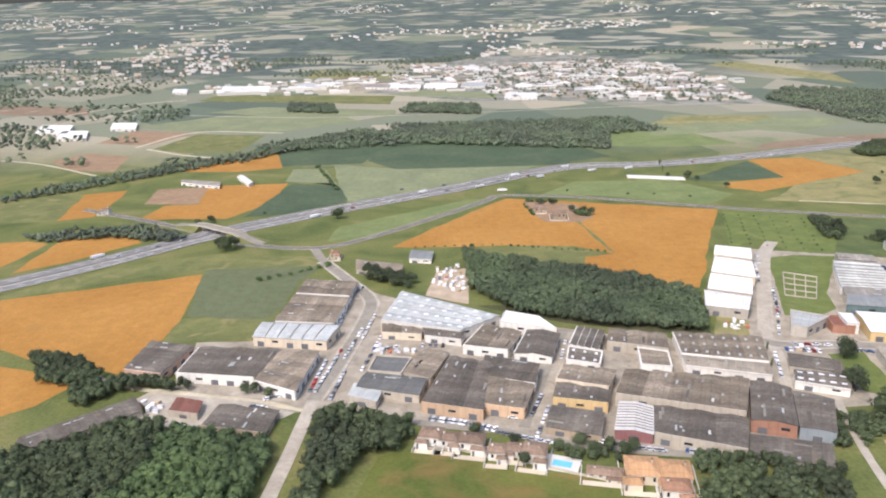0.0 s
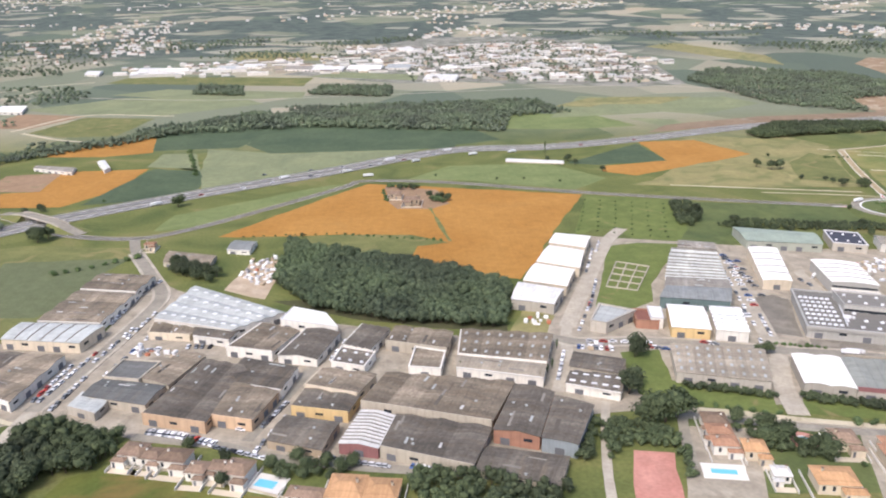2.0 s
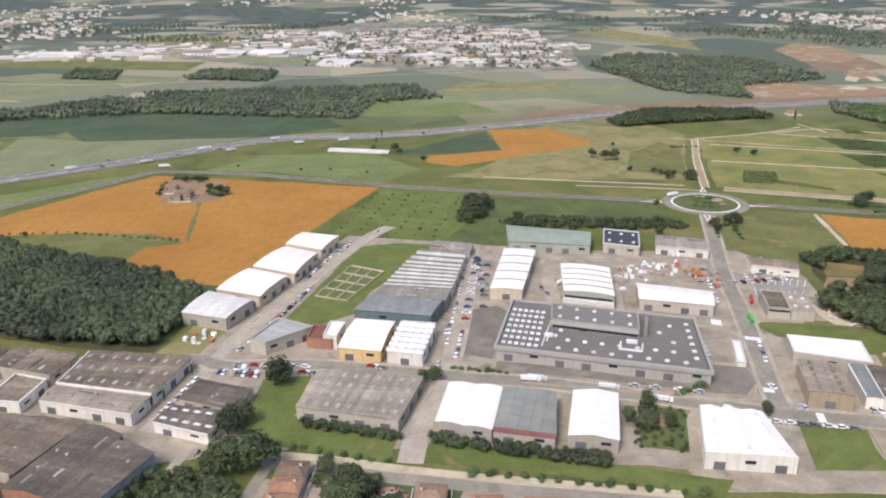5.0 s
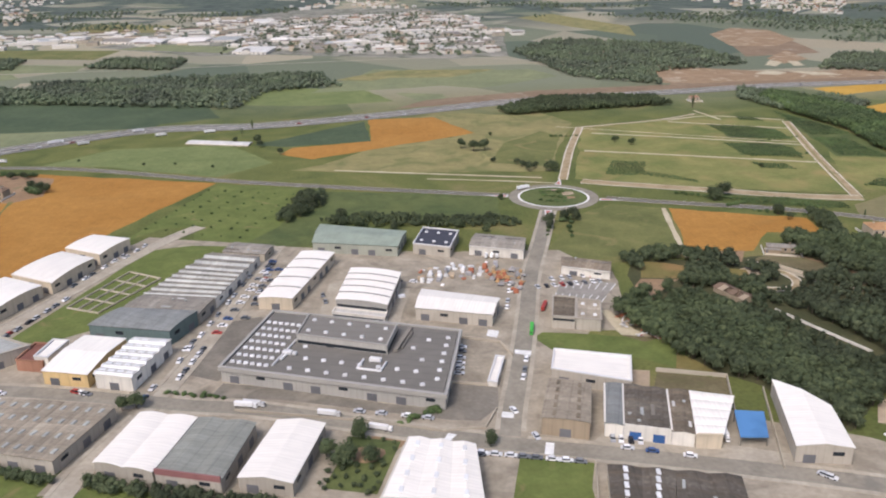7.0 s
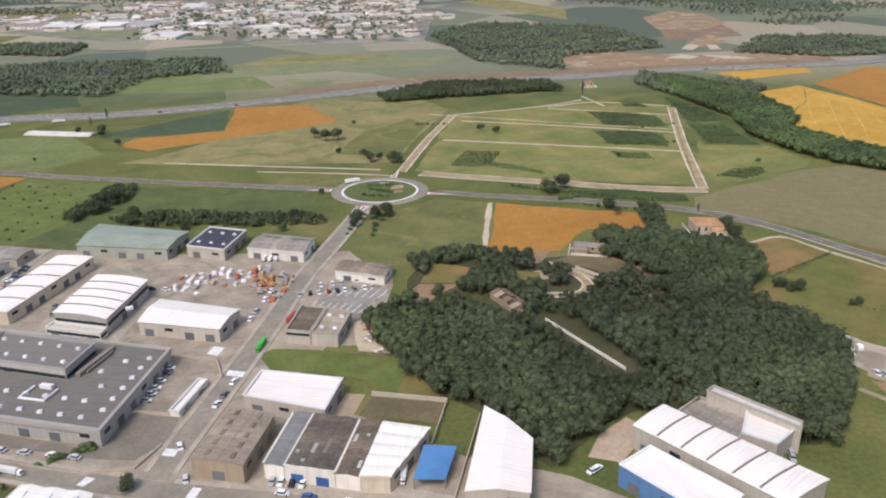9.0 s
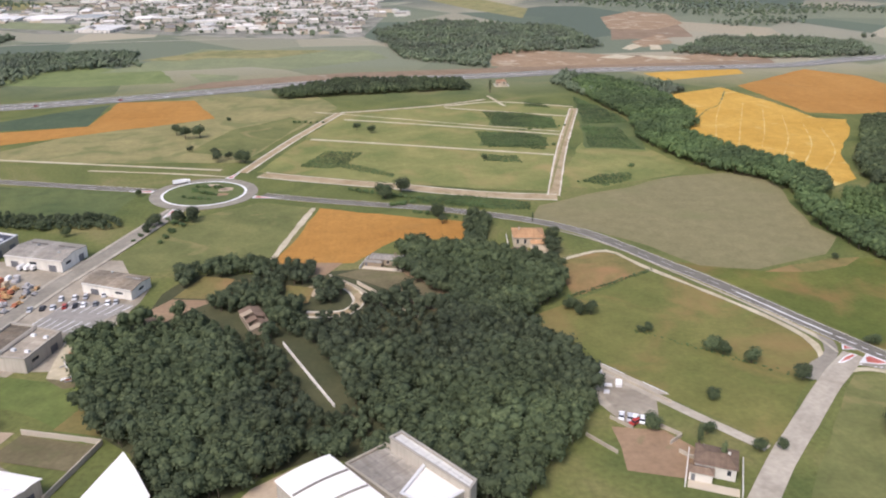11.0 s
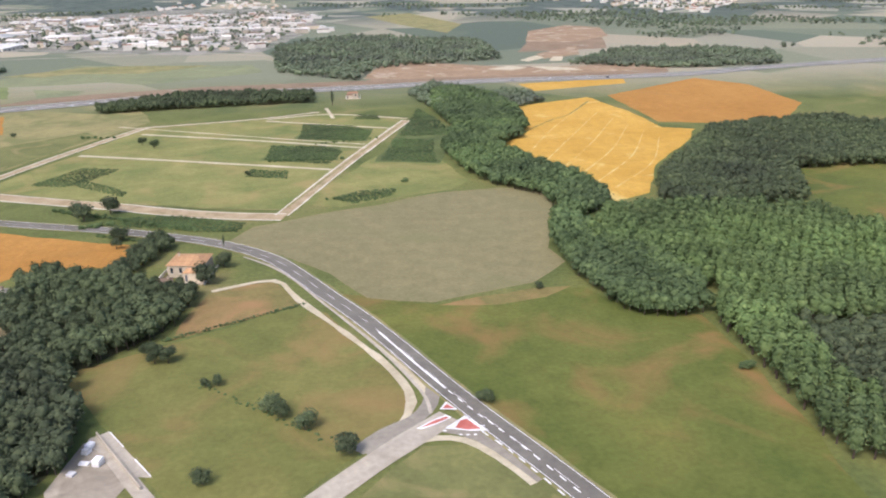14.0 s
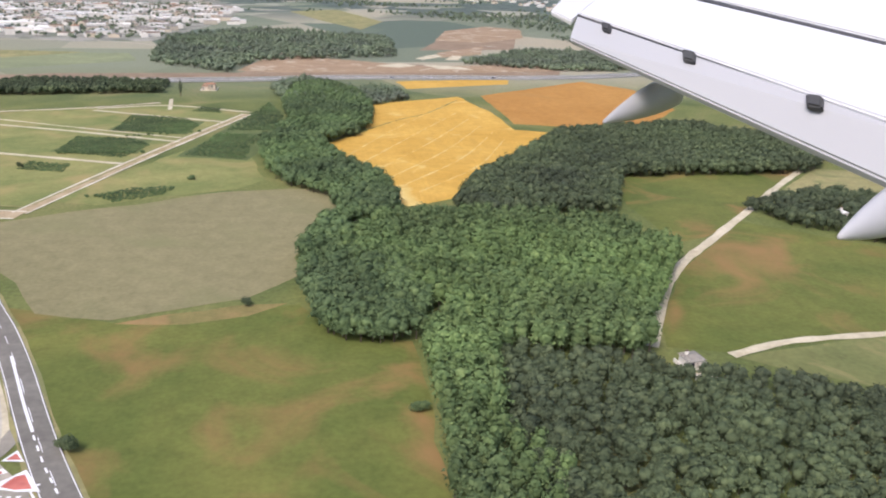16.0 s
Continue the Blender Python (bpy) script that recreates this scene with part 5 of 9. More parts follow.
field("dry_meadow", DRY, 0.045, [(202.7, 487.6), (218.8, 496.9), (253.0, 544.6), (293.0, 553.6), (313.5, 592.5), (359.8, 628.0), (374.9, 586.3), (352.0, 522.4), (335.7, 468.7), (248.9, 476.6)], "dry yellowish scrub meadow")
field("meadow", GRASS, 0.055, [(307.1, 490.0), (321.3, 534.2), (349.3, 564.2), (359.1, 551.3), (337.2, 477.5)], "green rough meadow")
field("dry_meadow", DRY, 0.045, [(260.7, 615.4), (306.7, 632.0), (355.0, 610.8), (352.5, 570.8), (272.7, 561.4)], "pale dry meadow")
field("meadow", PLOTGRASS, 0.05, [(344.3, 452.3), (377.2, 570.5), (436.6, 587.1), (470.5, 600.2), (511.4, 573.9), (460.7, 412.9), (412.5, 425.9)], "green building plots between dirt roads")
field("scrub_patch", DARKGRASS, 0.07, [(444.1, 488.2), (449.8, 515.5), (478.5, 509.4), (477.6, 484.1)], "patch of tall dark scrub")
field("scrub_patch", DARKGRASS, 0.07, [(455.2, 531.7), (462.0, 559.6), (493.3, 551.0), (490.0, 520.6)], "patch of tall dark scrub")
field("meadow", PLOTGRASS, 0.05, [(465.2, 419.7), (494.4, 489.8), (521.1, 478.8), (528.5, 442.5), (520.4, 431.4), (480.5, 414.2)], "rough meadow beside a dirt road")
field("crop_field", DARKGRASS, 0.06, [(493.5, 479.4), (503.4, 527.7), (519.6, 608.6), (531.0, 560.6), (531.6, 526.6), (520.0, 472.4)], "dark green crop plot beside a wood")
field("fallow_field", FALLOW, 0.06, [(448.3, 382.7), (453.8, 396.0), (517.7, 428.4), (538.1, 430.9), (550.1, 428.9), (553.4, 412.0), (545.7, 382.2), (542.1, 364.9), (544.2, 353.4), (532.3, 338.7), (505.7, 329.2), (489.6, 334.1), (479.5, 351.7), (465.3, 368.0)], "large grey-brown fallow field with a curved edge")
field("meadow", MEADOW, 0.05, [(481.4, 337.9), (506.7, 328.2), (530.9, 334.1), (544.2, 334.7), (552.6, 318.4), (567.1, 314.7), (568.0, 293.5), (567.8, 264.9), (565.9, 247.0), (524.7, 251.4), (511.5, 278.8)], "large green meadow with reddish bare patches")
field("bare_strip", ORANGEMEADOW, 0.055, [(506.9, 327.4), (517.2, 331.9), (530.8, 335.7), (541.7, 335.5), (533.7, 329.5), (521.6, 326.2)], "reddish bare earth along the field edge")
field("wheat_field", YELLOWWHEAT, 0.06, [(542.1, 490.9), (567.6, 529.1), (564.7, 598.2), (624.2, 629.2), (634.1, 576.9), (636.1, 531.7), (650.5, 525.0), (632.2, 492.8), (606.3, 456.1), (590.0, 417.1), (576.2, 408.2), (569.7, 414.7), (565.2, 453.0), (554.2, 464.6)], "golden yellow wheat field with pale mown streaks")
field("wheat_field", WHEAT, 0.06, [(638.4, 633.9), (720.1, 698.7), (742.0, 661.0), (738.9, 587.5), (708.0, 546.1), (662.5, 538.7), (639.2, 545.8), (638.8, 585.6)], "ripe orange wheat field behind trees")
field("wheat_field", YELLOWWHEAT, 0.06, [(593.0, 691.2), (671.7, 709.8), (665.7, 682.2), (597.4, 659.1)], "strip of yellow wheat")
field("meadow", MEADOW, 0.05, [(656.0, 447.8), (732.3, 450.8), (695.1, 412.6), (676.7, 392.5), (657.1, 374.5), (646.8, 370.2), (645.2, 406.2)], "green meadow at the edge of a wood")
field("meadow", MEADOW, 0.05, [(636.8, 347.1), (674.6, 388.6), (704.2, 362.1), (715.7, 348.0), (688.3, 314.7), (667.4, 310.6), (630.2, 304.5), (617.6, 308.0), (622.4, 322.7)], "green meadow beside a dirt path")
field("meadow", GRASS, 0.05, [(630.3, 302.3), (667.0, 310.1), (687.1, 313.3), (658.0, 277.8), (651.3, 288.1), (642.0, 294.2)], "rough green meadow")
field("meadow", DRY, 0.05, [(738.0, 452.4), (765.1, 447.1), (786.0, 433.4), (751.7, 391.8), (697.1, 412.6)], "pale green meadow")
field("wheat_field", WHEAT, 0.06, [(361.6, 348.6), (373.0, 400.9), (424.1, 380.8), (421.4, 363.6), (400.4, 365.9), (385.9, 346.8), (367.1, 345.5)], "ripe orange wheat field beside the road")
field("meadow", GRASS, 0.05, [(310.6, 355.1), (328.7, 392.7), (350.5, 410.5), (370.4, 401.2), (359.3, 342.3), (339.9, 347.7), (321.6, 343.7)], "green meadow between road and wood")
field("meadow", DRYMEADOW, 0.05, [(427.1, 301.7), (444.5, 312.4), (473.3, 331.1), (480.1, 326.4), (496.9, 291.4), (496.8, 279.4), (489.3, 268.4), (468.5, 244.2), (454.1, 263.7), (441.3, 281.5)], "green meadow in the bend of a road")
field("dry_meadow", ORANGEMEADOW, 0.06, [(447.3, 331.9), (450.2, 344.1), (465.0, 348.2), (474.5, 333.0), (446.3, 315.5)], "orange-brown dry meadow")
field("meadow", GRASS, 0.05, [(473.2, 237.3), (499.0, 268.5), (508.6, 268.2), (521.2, 251.5), (533.9, 234.5), (515.7, 212.1), (458.5, 217.8)], "rough grass verge beside the junction")
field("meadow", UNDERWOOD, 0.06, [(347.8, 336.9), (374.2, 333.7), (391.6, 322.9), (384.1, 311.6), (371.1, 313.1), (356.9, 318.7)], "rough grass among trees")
field("bare_plot", ORANGEMEADOW, 0.06, [(336.8, 325.8), (350.0, 323.8), (355.9, 334.5), (342.5, 340.8)], "dry weedy plot inside a hedge")
field("bare_plot", BROWN, 0.066, [(330.5, 316.2), (335.3, 307.6), (342.8, 318.0), (349.0, 323.3), (336.6, 325.2)], "brown bare plot")
# grass and leaf litter, with the trees' shade put into the dark ground colour
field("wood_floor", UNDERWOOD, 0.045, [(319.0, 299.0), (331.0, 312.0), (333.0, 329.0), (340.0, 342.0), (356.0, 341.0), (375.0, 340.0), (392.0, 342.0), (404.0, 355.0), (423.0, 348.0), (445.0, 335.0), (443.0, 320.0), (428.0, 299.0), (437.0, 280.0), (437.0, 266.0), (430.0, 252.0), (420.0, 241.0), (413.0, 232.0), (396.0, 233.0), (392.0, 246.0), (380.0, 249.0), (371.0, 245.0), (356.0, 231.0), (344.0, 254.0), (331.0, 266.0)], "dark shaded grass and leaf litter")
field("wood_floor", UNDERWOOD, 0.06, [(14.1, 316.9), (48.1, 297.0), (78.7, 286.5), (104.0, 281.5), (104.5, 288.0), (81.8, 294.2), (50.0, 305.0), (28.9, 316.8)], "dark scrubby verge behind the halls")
field("ploughed_field", BROWN, 0.06, [(391.4, 338.7), (401.0, 340.0), (414.7, 318.0), (407.3, 310.8), (397.9, 320.0)], "brown bare plot in a wood")
field("earthworks", EARTH, 0.06, [(260.0, 654.2), (285.4, 687.0), (376.0, 718.2), (490.2, 728.8), (533.2, 805.0), (723.3, 762.1), (709.9, 723.4), (529.4, 713.0), (383.1, 686.3)], "reddish bare earth of roadworks")
field("earthworks", EARTH, 0.06, [(630.3, 895.3), (693.5, 1116.3), (778.0, 1150.5), (719.6, 911.4)], "reddish bare earth of roadworks")
field("crop_field", DARKCROP, 0.05, [(25.1, 620.2), (-22.5, 734.1), (111.8, 711.0), (139.6, 639.5), (81.4, 611.3)], "dark green field behind the motorway")
field("crop_field", PALEGREEN, 0.05, [(194.7, 736.0), (245.9, 866.3), (373.6, 841.2), (390.2, 811.4), (344.1, 768.6), (267.0, 745.9)], "olive crop field")
field("wheat_field", DRY, 0.06, [(207.8, 800.5), (256.8, 856.3), (319.9, 836.2), (257.4, 791.3)], "tan stubble field")
field("meadow", PALEGREEN, 0.05, [(280.2, 682.9), (263.1, 724.9), (300.3, 712.9), (301.5, 680.6)], "green meadow")
field("meadow", GREENYARD, 0.12, [(139.5, 300.0), (145.6, 319.9), (161.0, 372.8), (176.2, 376.8), (195.6, 373.5), (167.9, 323.6), (163.4, 305.4), (151.1, 296.7)], "mown green lawn between halls")
field("meadow", GREENYARD, 0.12, [(139.7, 262.7), (153.4, 263.5), (150.8, 241.9), (178.6, 233.9), (175.3, 218.0), (146.6, 229.2), (138.4, 234.0)], "green verge beside a hall")
field("meadow", GREENYARD, 0.12, [(186.1, 229.2), (217.2, 218.9), (253.2, 207.3), (248.5, 201.2), (216.0, 211.5), (182.8, 220.0)], "green strip of young trees")
field("meadow", GREENYARD, 0.12, [(292.0, 285.9), (295.6, 289.0), (330.7, 279.8), (334.5, 257.8), (316.1, 271.7), (295.9, 277.8)], "green plot behind a white hall")
field("meadow", GREENYARD, 0.12, [(276.1, 219.6), (278.6, 229.0), (294.3, 225.0), (290.8, 208.0), (273.3, 209.8)], "green fenced plot")
field("bare_plot", DRY, 0.12, [(104.3, 280.7), (112.1, 302.2), (123.3, 294.3), (117.9, 279.7)], "dry weedy plot")
field("meadow", MEADOW, 0.05, [(-25.0, 179.0), (-19.5, 200.7), (-10.4, 204.6), (15.6, 193.5), (45.8, 186.8), (53.7, 180.2), (51.7, 154.7), (-25.0, 157.9)], "green field behind houses")
field("building_yard", DIRT, 0.12, [(-7.7, 330.2), (-3.0, 363.6), (13.2, 366.5), (11.0, 319.0)], "sandy building yard with stacked goods")
field("sports_court", COURT, 0.07, [(128.8, 204.5), (139.2, 202.6), (135.2, 181.0), (123.6, 182.5)], "faded red sports court")
field("mound", BROWN, 0.13, [(243.4, 238.3), (247.9, 241.1), (254.2, 237.5), (249.8, 231.7), (242.0, 231.7)], "brown earth mound")
field("pavement", CONCRETE, 0.085, [(-93.7, 246.7), (-96.3, 283.9), (-42.7, 284.7), (-39.7, 346.8), (-26.4, 331.5), (31.5, 296.4), (67.7, 283.1), (126.6, 271.8), (130.4, 255.0), (108.1, 198.8), (68.2, 199.3), (-4.8, 216.7), (-34.8, 231.3), (-48.3, 227.4)], "worn grey yards and streets between halls")
field("pavement", CONCRETE, 0.085, [(105.0, 269.0), (119.9, 301.6), (134.7, 344.2), (156.8, 388.8), (210.3, 372.2), (254.1, 361.0), (315.1, 355.6), (328.2, 327.9), (293.5, 251.2), (250.7, 210.3), (183.8, 225.2), (145.8, 226.6), (114.3, 222.3)], "worn grey yards and streets between halls")
field("pavement", CONCRETE, 0.085, [(291.4, 349.5), (328.7, 334.2), (328.4, 324.4), (319.9, 288.0), (295.3, 287.3), (293.6, 274.2), (339.4, 237.0), (358.9, 228.2), (379.0, 212.2), (378.1, 190.1), (246.4, 203.7), (238.8, 229.0), (269.9, 240.0)], "worn grey yards and streets between halls")
field("pavement", CONCRETE2, 0.084, [(-98.0, 222.6), (-90.0, 222.0), (-76.5, 216.0), (-52.0, 224.0), (-46.0, 230.0), (-62.8, 238.2), (-80.8, 242.5), (-99.2, 246.0), (-104.0, 238.0), (-97.0, 232.0)], "pale gravel yard between barns")
field("pavement", CONCRETE, 0.085, [(438.3, 262.3), (440.1, 275.8), (444.6, 277.6), (451.3, 263.9), (448.6, 254.7), (441.7, 254.2)], "grey paved yard with parked cars")
field("tarred_yard", DARKYARD, 0.115, [(205.0, 262.0), (222.8, 258.6), (246.5, 250.9), (264.9, 245.0), (271.7, 244.2), (276.6, 249.9), (278.0, 259.0), (266.9, 262.0), (262.8, 249.9), (207.0, 268.4)], "dark tarred yard in front of a large hall")
field("tarred_yard", DARKYARD, 0.115, [(205.6, 269.6), (215.6, 303.2), (211.3, 308.8), (199.0, 304.9), (192.4, 275.9)], "dark tarred parking yard beside a large hall")
field("dirt_yard", CONCRETE, 0.115, [(270.4, 283.0), (282.4, 279.6), (278.6, 262.4), (266.8, 263.8)], "worn dusty yard beside a large hall")
field("pavement", CONCRETE2, 0.112, [(229.0, 304.0), (231.0, 332.0), (237.0, 336.0), (234.0, 308.0), (250.6, 301.6), (252.0, 326.0), (258.0, 325.6), (254.0, 298.0)], "pale swept concrete round a white hall")
field("pavement", CONCRETE2, 0.112, [(296.0, 233.0), (320.0, 224.0), (337.0, 219.4), (338.6, 224.0), (328.0, 228.0), (300.0, 236.5)], "pale forecourt of workshops")
field("building_site", REDSOIL, 0.09, [(656.5, 992.6), (685.8, 1128.1), (749.9, 1210.0), (784.2, 1166.8), (759.2, 1042.5), (703.4, 977.8)], "dug red earth of a building site")
field("building_site", REDSOIL, 0.09, [(643.6, 876.1), (696.2, 941.8), (680.7, 864.1), (641.4, 835.5)], "dug red earth of a building site")
field("building_site", REDSOIL, 0.091, [(487.5, 739.0), (499.3, 804.8), (524.8, 838.2), (578.2, 804.3), (615.1, 776.0), (664.9, 785.0), (730.0, 791.1), (724.6, 755.1), (655.9, 740.2), (573.8, 735.0), (518.8, 730.6)], "dug red earth beside the motorway")
field("gravel_heap", SAND, 0.11, [(584.0, 775.0), (604.0, 793.9), (616.4, 779.6), (601.0, 765.1)], "pale heaped gravel")
field("gravel_heap", SAND, 0.11, [(620.8, 787.1), (649.5, 773.6), (655.8, 756.6), (629.9, 759.2)], "pale heaped gravel")
field("gravel_heap", SAND, 0.11, [(619.9, 830.2), (640.5, 861.9), (643.7, 844.2), (624.9, 818.1)], "pale heaped gravel")
field("gravel_heap", SAND, 0.11, [(642.6, 818.9), (654.0, 853.6), (662.1, 849.5), (653.9, 819.4)], "pale heaped gravel")
field("bare_plot", BROWN, 0.065, [(359.9, 348.0), (382.7, 346.8), (377.0, 336.5), (360.2, 339.1)], "dark bare earth below a wheat field")
field("bare_plot", WEEDEARTH, 0.065, [(381.0, 338.0), (388.0, 341.6), (398.0, 342.0), (414.0, 316.0), (408.0, 311.6), (395.4, 326.3), (388.0, 333.0)], "bare earth wedge behind a white wall")
field("rubble", DIRT, 0.07, [(370.8, 328.9), (377.6, 331.9), (379.2, 325.2), (374.9, 323.2)], "pale stony ground")
field("dry_patch", ORANGEMEADOW, 0.072, [(366.9, 332.0), (375.0, 329.0), (373.8, 319.1), (367.5, 320.5)], "orange dry grass by a garden")
field("wheat_field", WHEAT, 0.05, [(-677.2, 2196.0), (-786.3, 2648.5), (-625.3, 2624.0), (-522.2, 2196.0)], "distant field behind the motorway")
field("wheat_field", WHEAT, 0.05, [(-476.7, 2113.4), (-500.1, 2368.4), (-383.8, 2357.3), (-331.7, 1986.7)], "distant field behind the motorway")
field("crop_field", LIME, 0.05, [(-922.5, 2318.9), (-867.1, 2644.1), (-735.9, 2390.8), (-786.8, 2205.6)], "distant field behind the motorway")
field("dry_meadow", DRY, 0.05, [(-945.7, 2019.6), (-904.4, 2194.6), (-808.1, 2080.9), (-842.5, 1973.4)], "distant field behind the motorway")
field("dry_meadow", DRY, 0.05, [(-383.4, 3180.1), (-132.5, 2543.1), (-134.7, 2273.8), (-261.2, 2431.0)], "distant field behind the motorway")
field("crop_field", PALEGREEN, 0.05, [(-357.7, 2192.9), (-367.4, 2468.4), (-221.0, 2358.4), (-117.0, 1965.0), (-292.8, 1955.9)], "distant field behind the motorway")
field("crop_field", PALEGREEN, 0.05, [(127.5, 2478.4), (190.7, 2921.6), (341.8, 2683.6), (270.7, 2243.9)], "distant field behind the motorway")
field("dry_meadow", DRY, 0.05, [(-225.3, 1360.5), (-230.1, 1524.4), (-77.8, 1455.5), (-80.9, 1331.5)], "distant field behind the motorway")
field("meadow", GRASS, 0.05, [(-322.8, 1071.6), (-312.4, 1147.3), (-59.5, 1091.6), (-62.1, 1002.2)], "distant field behind the motorway")
field("meadow", PALEGREEN, 0.05, [(-68.0, 1106.2), (-30.2, 1155.4), (79.7, 1101.3), (75.1, 1038.3)], "distant field behind the motorway")
field("ploughed_field", EARTH, 0.05, [(-532.5, 967.7), (-583.4, 1064.6), (-458.1, 1034.5), (-416.2, 951.6)], "distant field behind the motorway")
field("meadow", PALEGREEN, 0.05, [(-276.0, 956.0), (-224.4, 999.6), (-52.3, 948.5), (-49.6, 896.3), (-178.5, 905.1)], "distant field behind the motorway")
field("dry_meadow", DRY, 0.05, [(488.9, 1479.0), (563.8, 1549.9), (621.4, 1269.4), (586.8, 1128.5), (537.3, 1279.3)], "distant dry meadow on a slope")
field("crop_field", PALEGREEN, 0.05, [(243.3, 793.4), (284.5, 832.1), (394.0, 844.0), (410.6, 792.6), (333.5, 736.9)], "distant crop field")
field("dry_meadow", DRY, 0.055, [(244.9, 810.6), (276.7, 856.8), (361.2, 847.6), (314.8, 803.0)], "distant tan field")
field("town_ground", TOWNGROUND, 0.04, [(-109.2, 1137.7), (51.3, 1012.8), (135.1, 1010.6), (323.3, 933.2), (390.6, 948.2), (417.6, 1169.8), (416.5, 1510.3), (345.0, 1776.1), (129.7, 1908.5), (12.2, 1629.6), (12.1, 1306.3)], "pale streets and plots of the town")
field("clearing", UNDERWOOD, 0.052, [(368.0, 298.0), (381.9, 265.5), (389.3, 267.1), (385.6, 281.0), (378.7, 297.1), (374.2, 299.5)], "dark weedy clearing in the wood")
field("bare_plot", WEEDEARTH, 0.13, [(317.4, 254.6), (335.2, 249.2), (337.4, 257.3), (320.8, 262.6)], "dark weedy walled plot")
field("sandy_yard", DIRT, 0.126, [(311.4, 255.6), (316.2, 254.6), (319.2, 263.4), (314.6, 264.4)], "tan sandy yard beside a white hall")
field("dry_patch", ORANGEMEADOW, 0.118, [(329.8, 272.2), (332.6, 269.0), (337.0, 260.6), (326.4, 263.6)], "dry orange grass along the wood")
field("sandy_yard", SAND, 0.14, [(316.4, 301.9), (319.2, 301.7), (322.6, 287.8), (327.0, 282.0), (317.6, 284.6)], "pale sandy heap beside an office")
field("rubble_ground", WEEDEARTH, 0.135, [(319.0, 299.6), (325.6, 293.5), (329.0, 281.4), (323.0, 279.6), (318.0, 284.0)], "brown rubble ground beside an office")
field("sandy_yard", DIRT, 0.118, [(364.0, 233.7), (370.2, 231.1), (380.0, 242.0), (376.2, 246.8), (368.5, 241.1)], "tan sandy yard behind halls")
field("zebra_crossing", WHITEPAINT, 0.155, [(276.1, 247.6), (280.0, 246.7), (279.7, 244.4), (275.8, 245.3)], "worn white pedestrian crossing")
field("zebra_crossing", WHITEPAINT, 0.155, [(285.7, 279.0), (290.2, 277.5), (289.6, 275.0), (285.2, 276.5)], "worn white pedestrian crossing")
field("zebra_crossing", WHITEPAINT, 0.155, [(285.3, 233.6), (287.1, 233.2), (285.9, 228.3), (284.0, 228.9)], "worn white pedestrian crossing")
field("zebra_crossing", WHITEPAINT, 0.155, [(263.6, 239.8), (265.6, 238.7), (263.8, 236.4), (262.3, 237.2)], "worn white pedestrian crossing")
field("zebra_crossing", WHITEPAINT, 0.155, [(279.9, 291.9), (282.8, 290.9), (281.8, 286.8), (279.2, 288.1)], "worn white pedestrian crossing")
field("zebra_crossing", WHITEPAINT, 0.155, [(290.6, 321.5), (294.5, 320.1), (293.9, 317.5), (290.0, 318.8)], "worn white pedestrian crossing")
field("garden_ground", DARKGRASS, 0.05, [(145.7, 222.6), (181.6, 213.9), (251.3, 195.0), (263.8, 187.8), (245.1, 178.1), (140.2, 185.0)], "shady gardens and lawns behind houses")
field("yard", BROWN, 0.07, [(438.5, 254.0), (448.6, 251.6), (453.4, 244.2), (449.7, 235.7), (437.1, 239.8)], "brown earth yard beside a house")
field("pavement", CONCRETE, 0.085, [(147.4, 215.1), (165.8, 213.1), (154.2, 177.9), (135.0, 179.1)], "grey paved house plot")
field("pavement", CONCRETE, 0.085, [(192.7, 209.4), (216.3, 202.5), (199.8, 175.1), (181.5, 176.2)], "grey paved house plots")

road("dirt_track", SAND, 0.1, 1.6, [(272.2, 461.8), (308.1, 453.6), (334.4, 445.8)], "pale sandy dirt track")
road("dirt_track", SAND, 0.1, 4.0, [(-265.5, 714.3), (-219.8, 679.9), (-175.8, 660.4)], "pale sandy dirt track")
road("dirt_track", SAND, 0.1, 4.0, [(-441.9, 795.4), (-436.7, 867.7), (-392.1, 925.2), (-381.0, 1023.0)], "pale sandy dirt track")
road("wheel_track", DRYSTRAW, 0.08, 0.36, [(554.1, 471.2), (581.2, 534.8), (612.3, 597.1)], "pale wheel track in the wheat")
road("wheel_track", DRYSTRAW, 0.08, 0.36, [(559.9, 460.9), (587.1, 517.9), (615.7, 576.7)], "pale wheel track in the wheat")
road("wheel_track", DRYSTRAW, 0.08, 0.36, [(565.3, 451.2), (592.6, 502.3), (618.8, 558.0)], "pale wheel track in the wheat")
road("wheel_track", DRYSTRAW, 0.08, 0.36, [(570.5, 442.1), (597.7, 487.8), (621.7, 540.7)], "pale wheel track in the wheat")
road("wheel_track", DRYSTRAW, 0.08, 0.36, [(575.4, 433.3), (602.4, 474.4), (624.4, 524.7)], "pale wheel track in the wheat")
road("wheel_track", DRYSTRAW, 0.08, 0.36, [(580.1, 425.1), (606.8, 461.8), (626.9, 509.9)], "pale wheel track in the wheat")
road("wheel_track", GRASS, 0.085, 0.9, [(567.0, 530.7), (585.6, 558.3), (599.1, 573.3), (621.6, 615.9)], "thin green line between wheat plots")
road("pavement_strip", SAND, 0.14, 2.9, [(145.8, 225.4), (162.9, 221.6), (176.6, 217.4), (195.3, 212.7), (221.2, 207.2), (240.0, 203.0)], "sandy footpath strip under young trees")
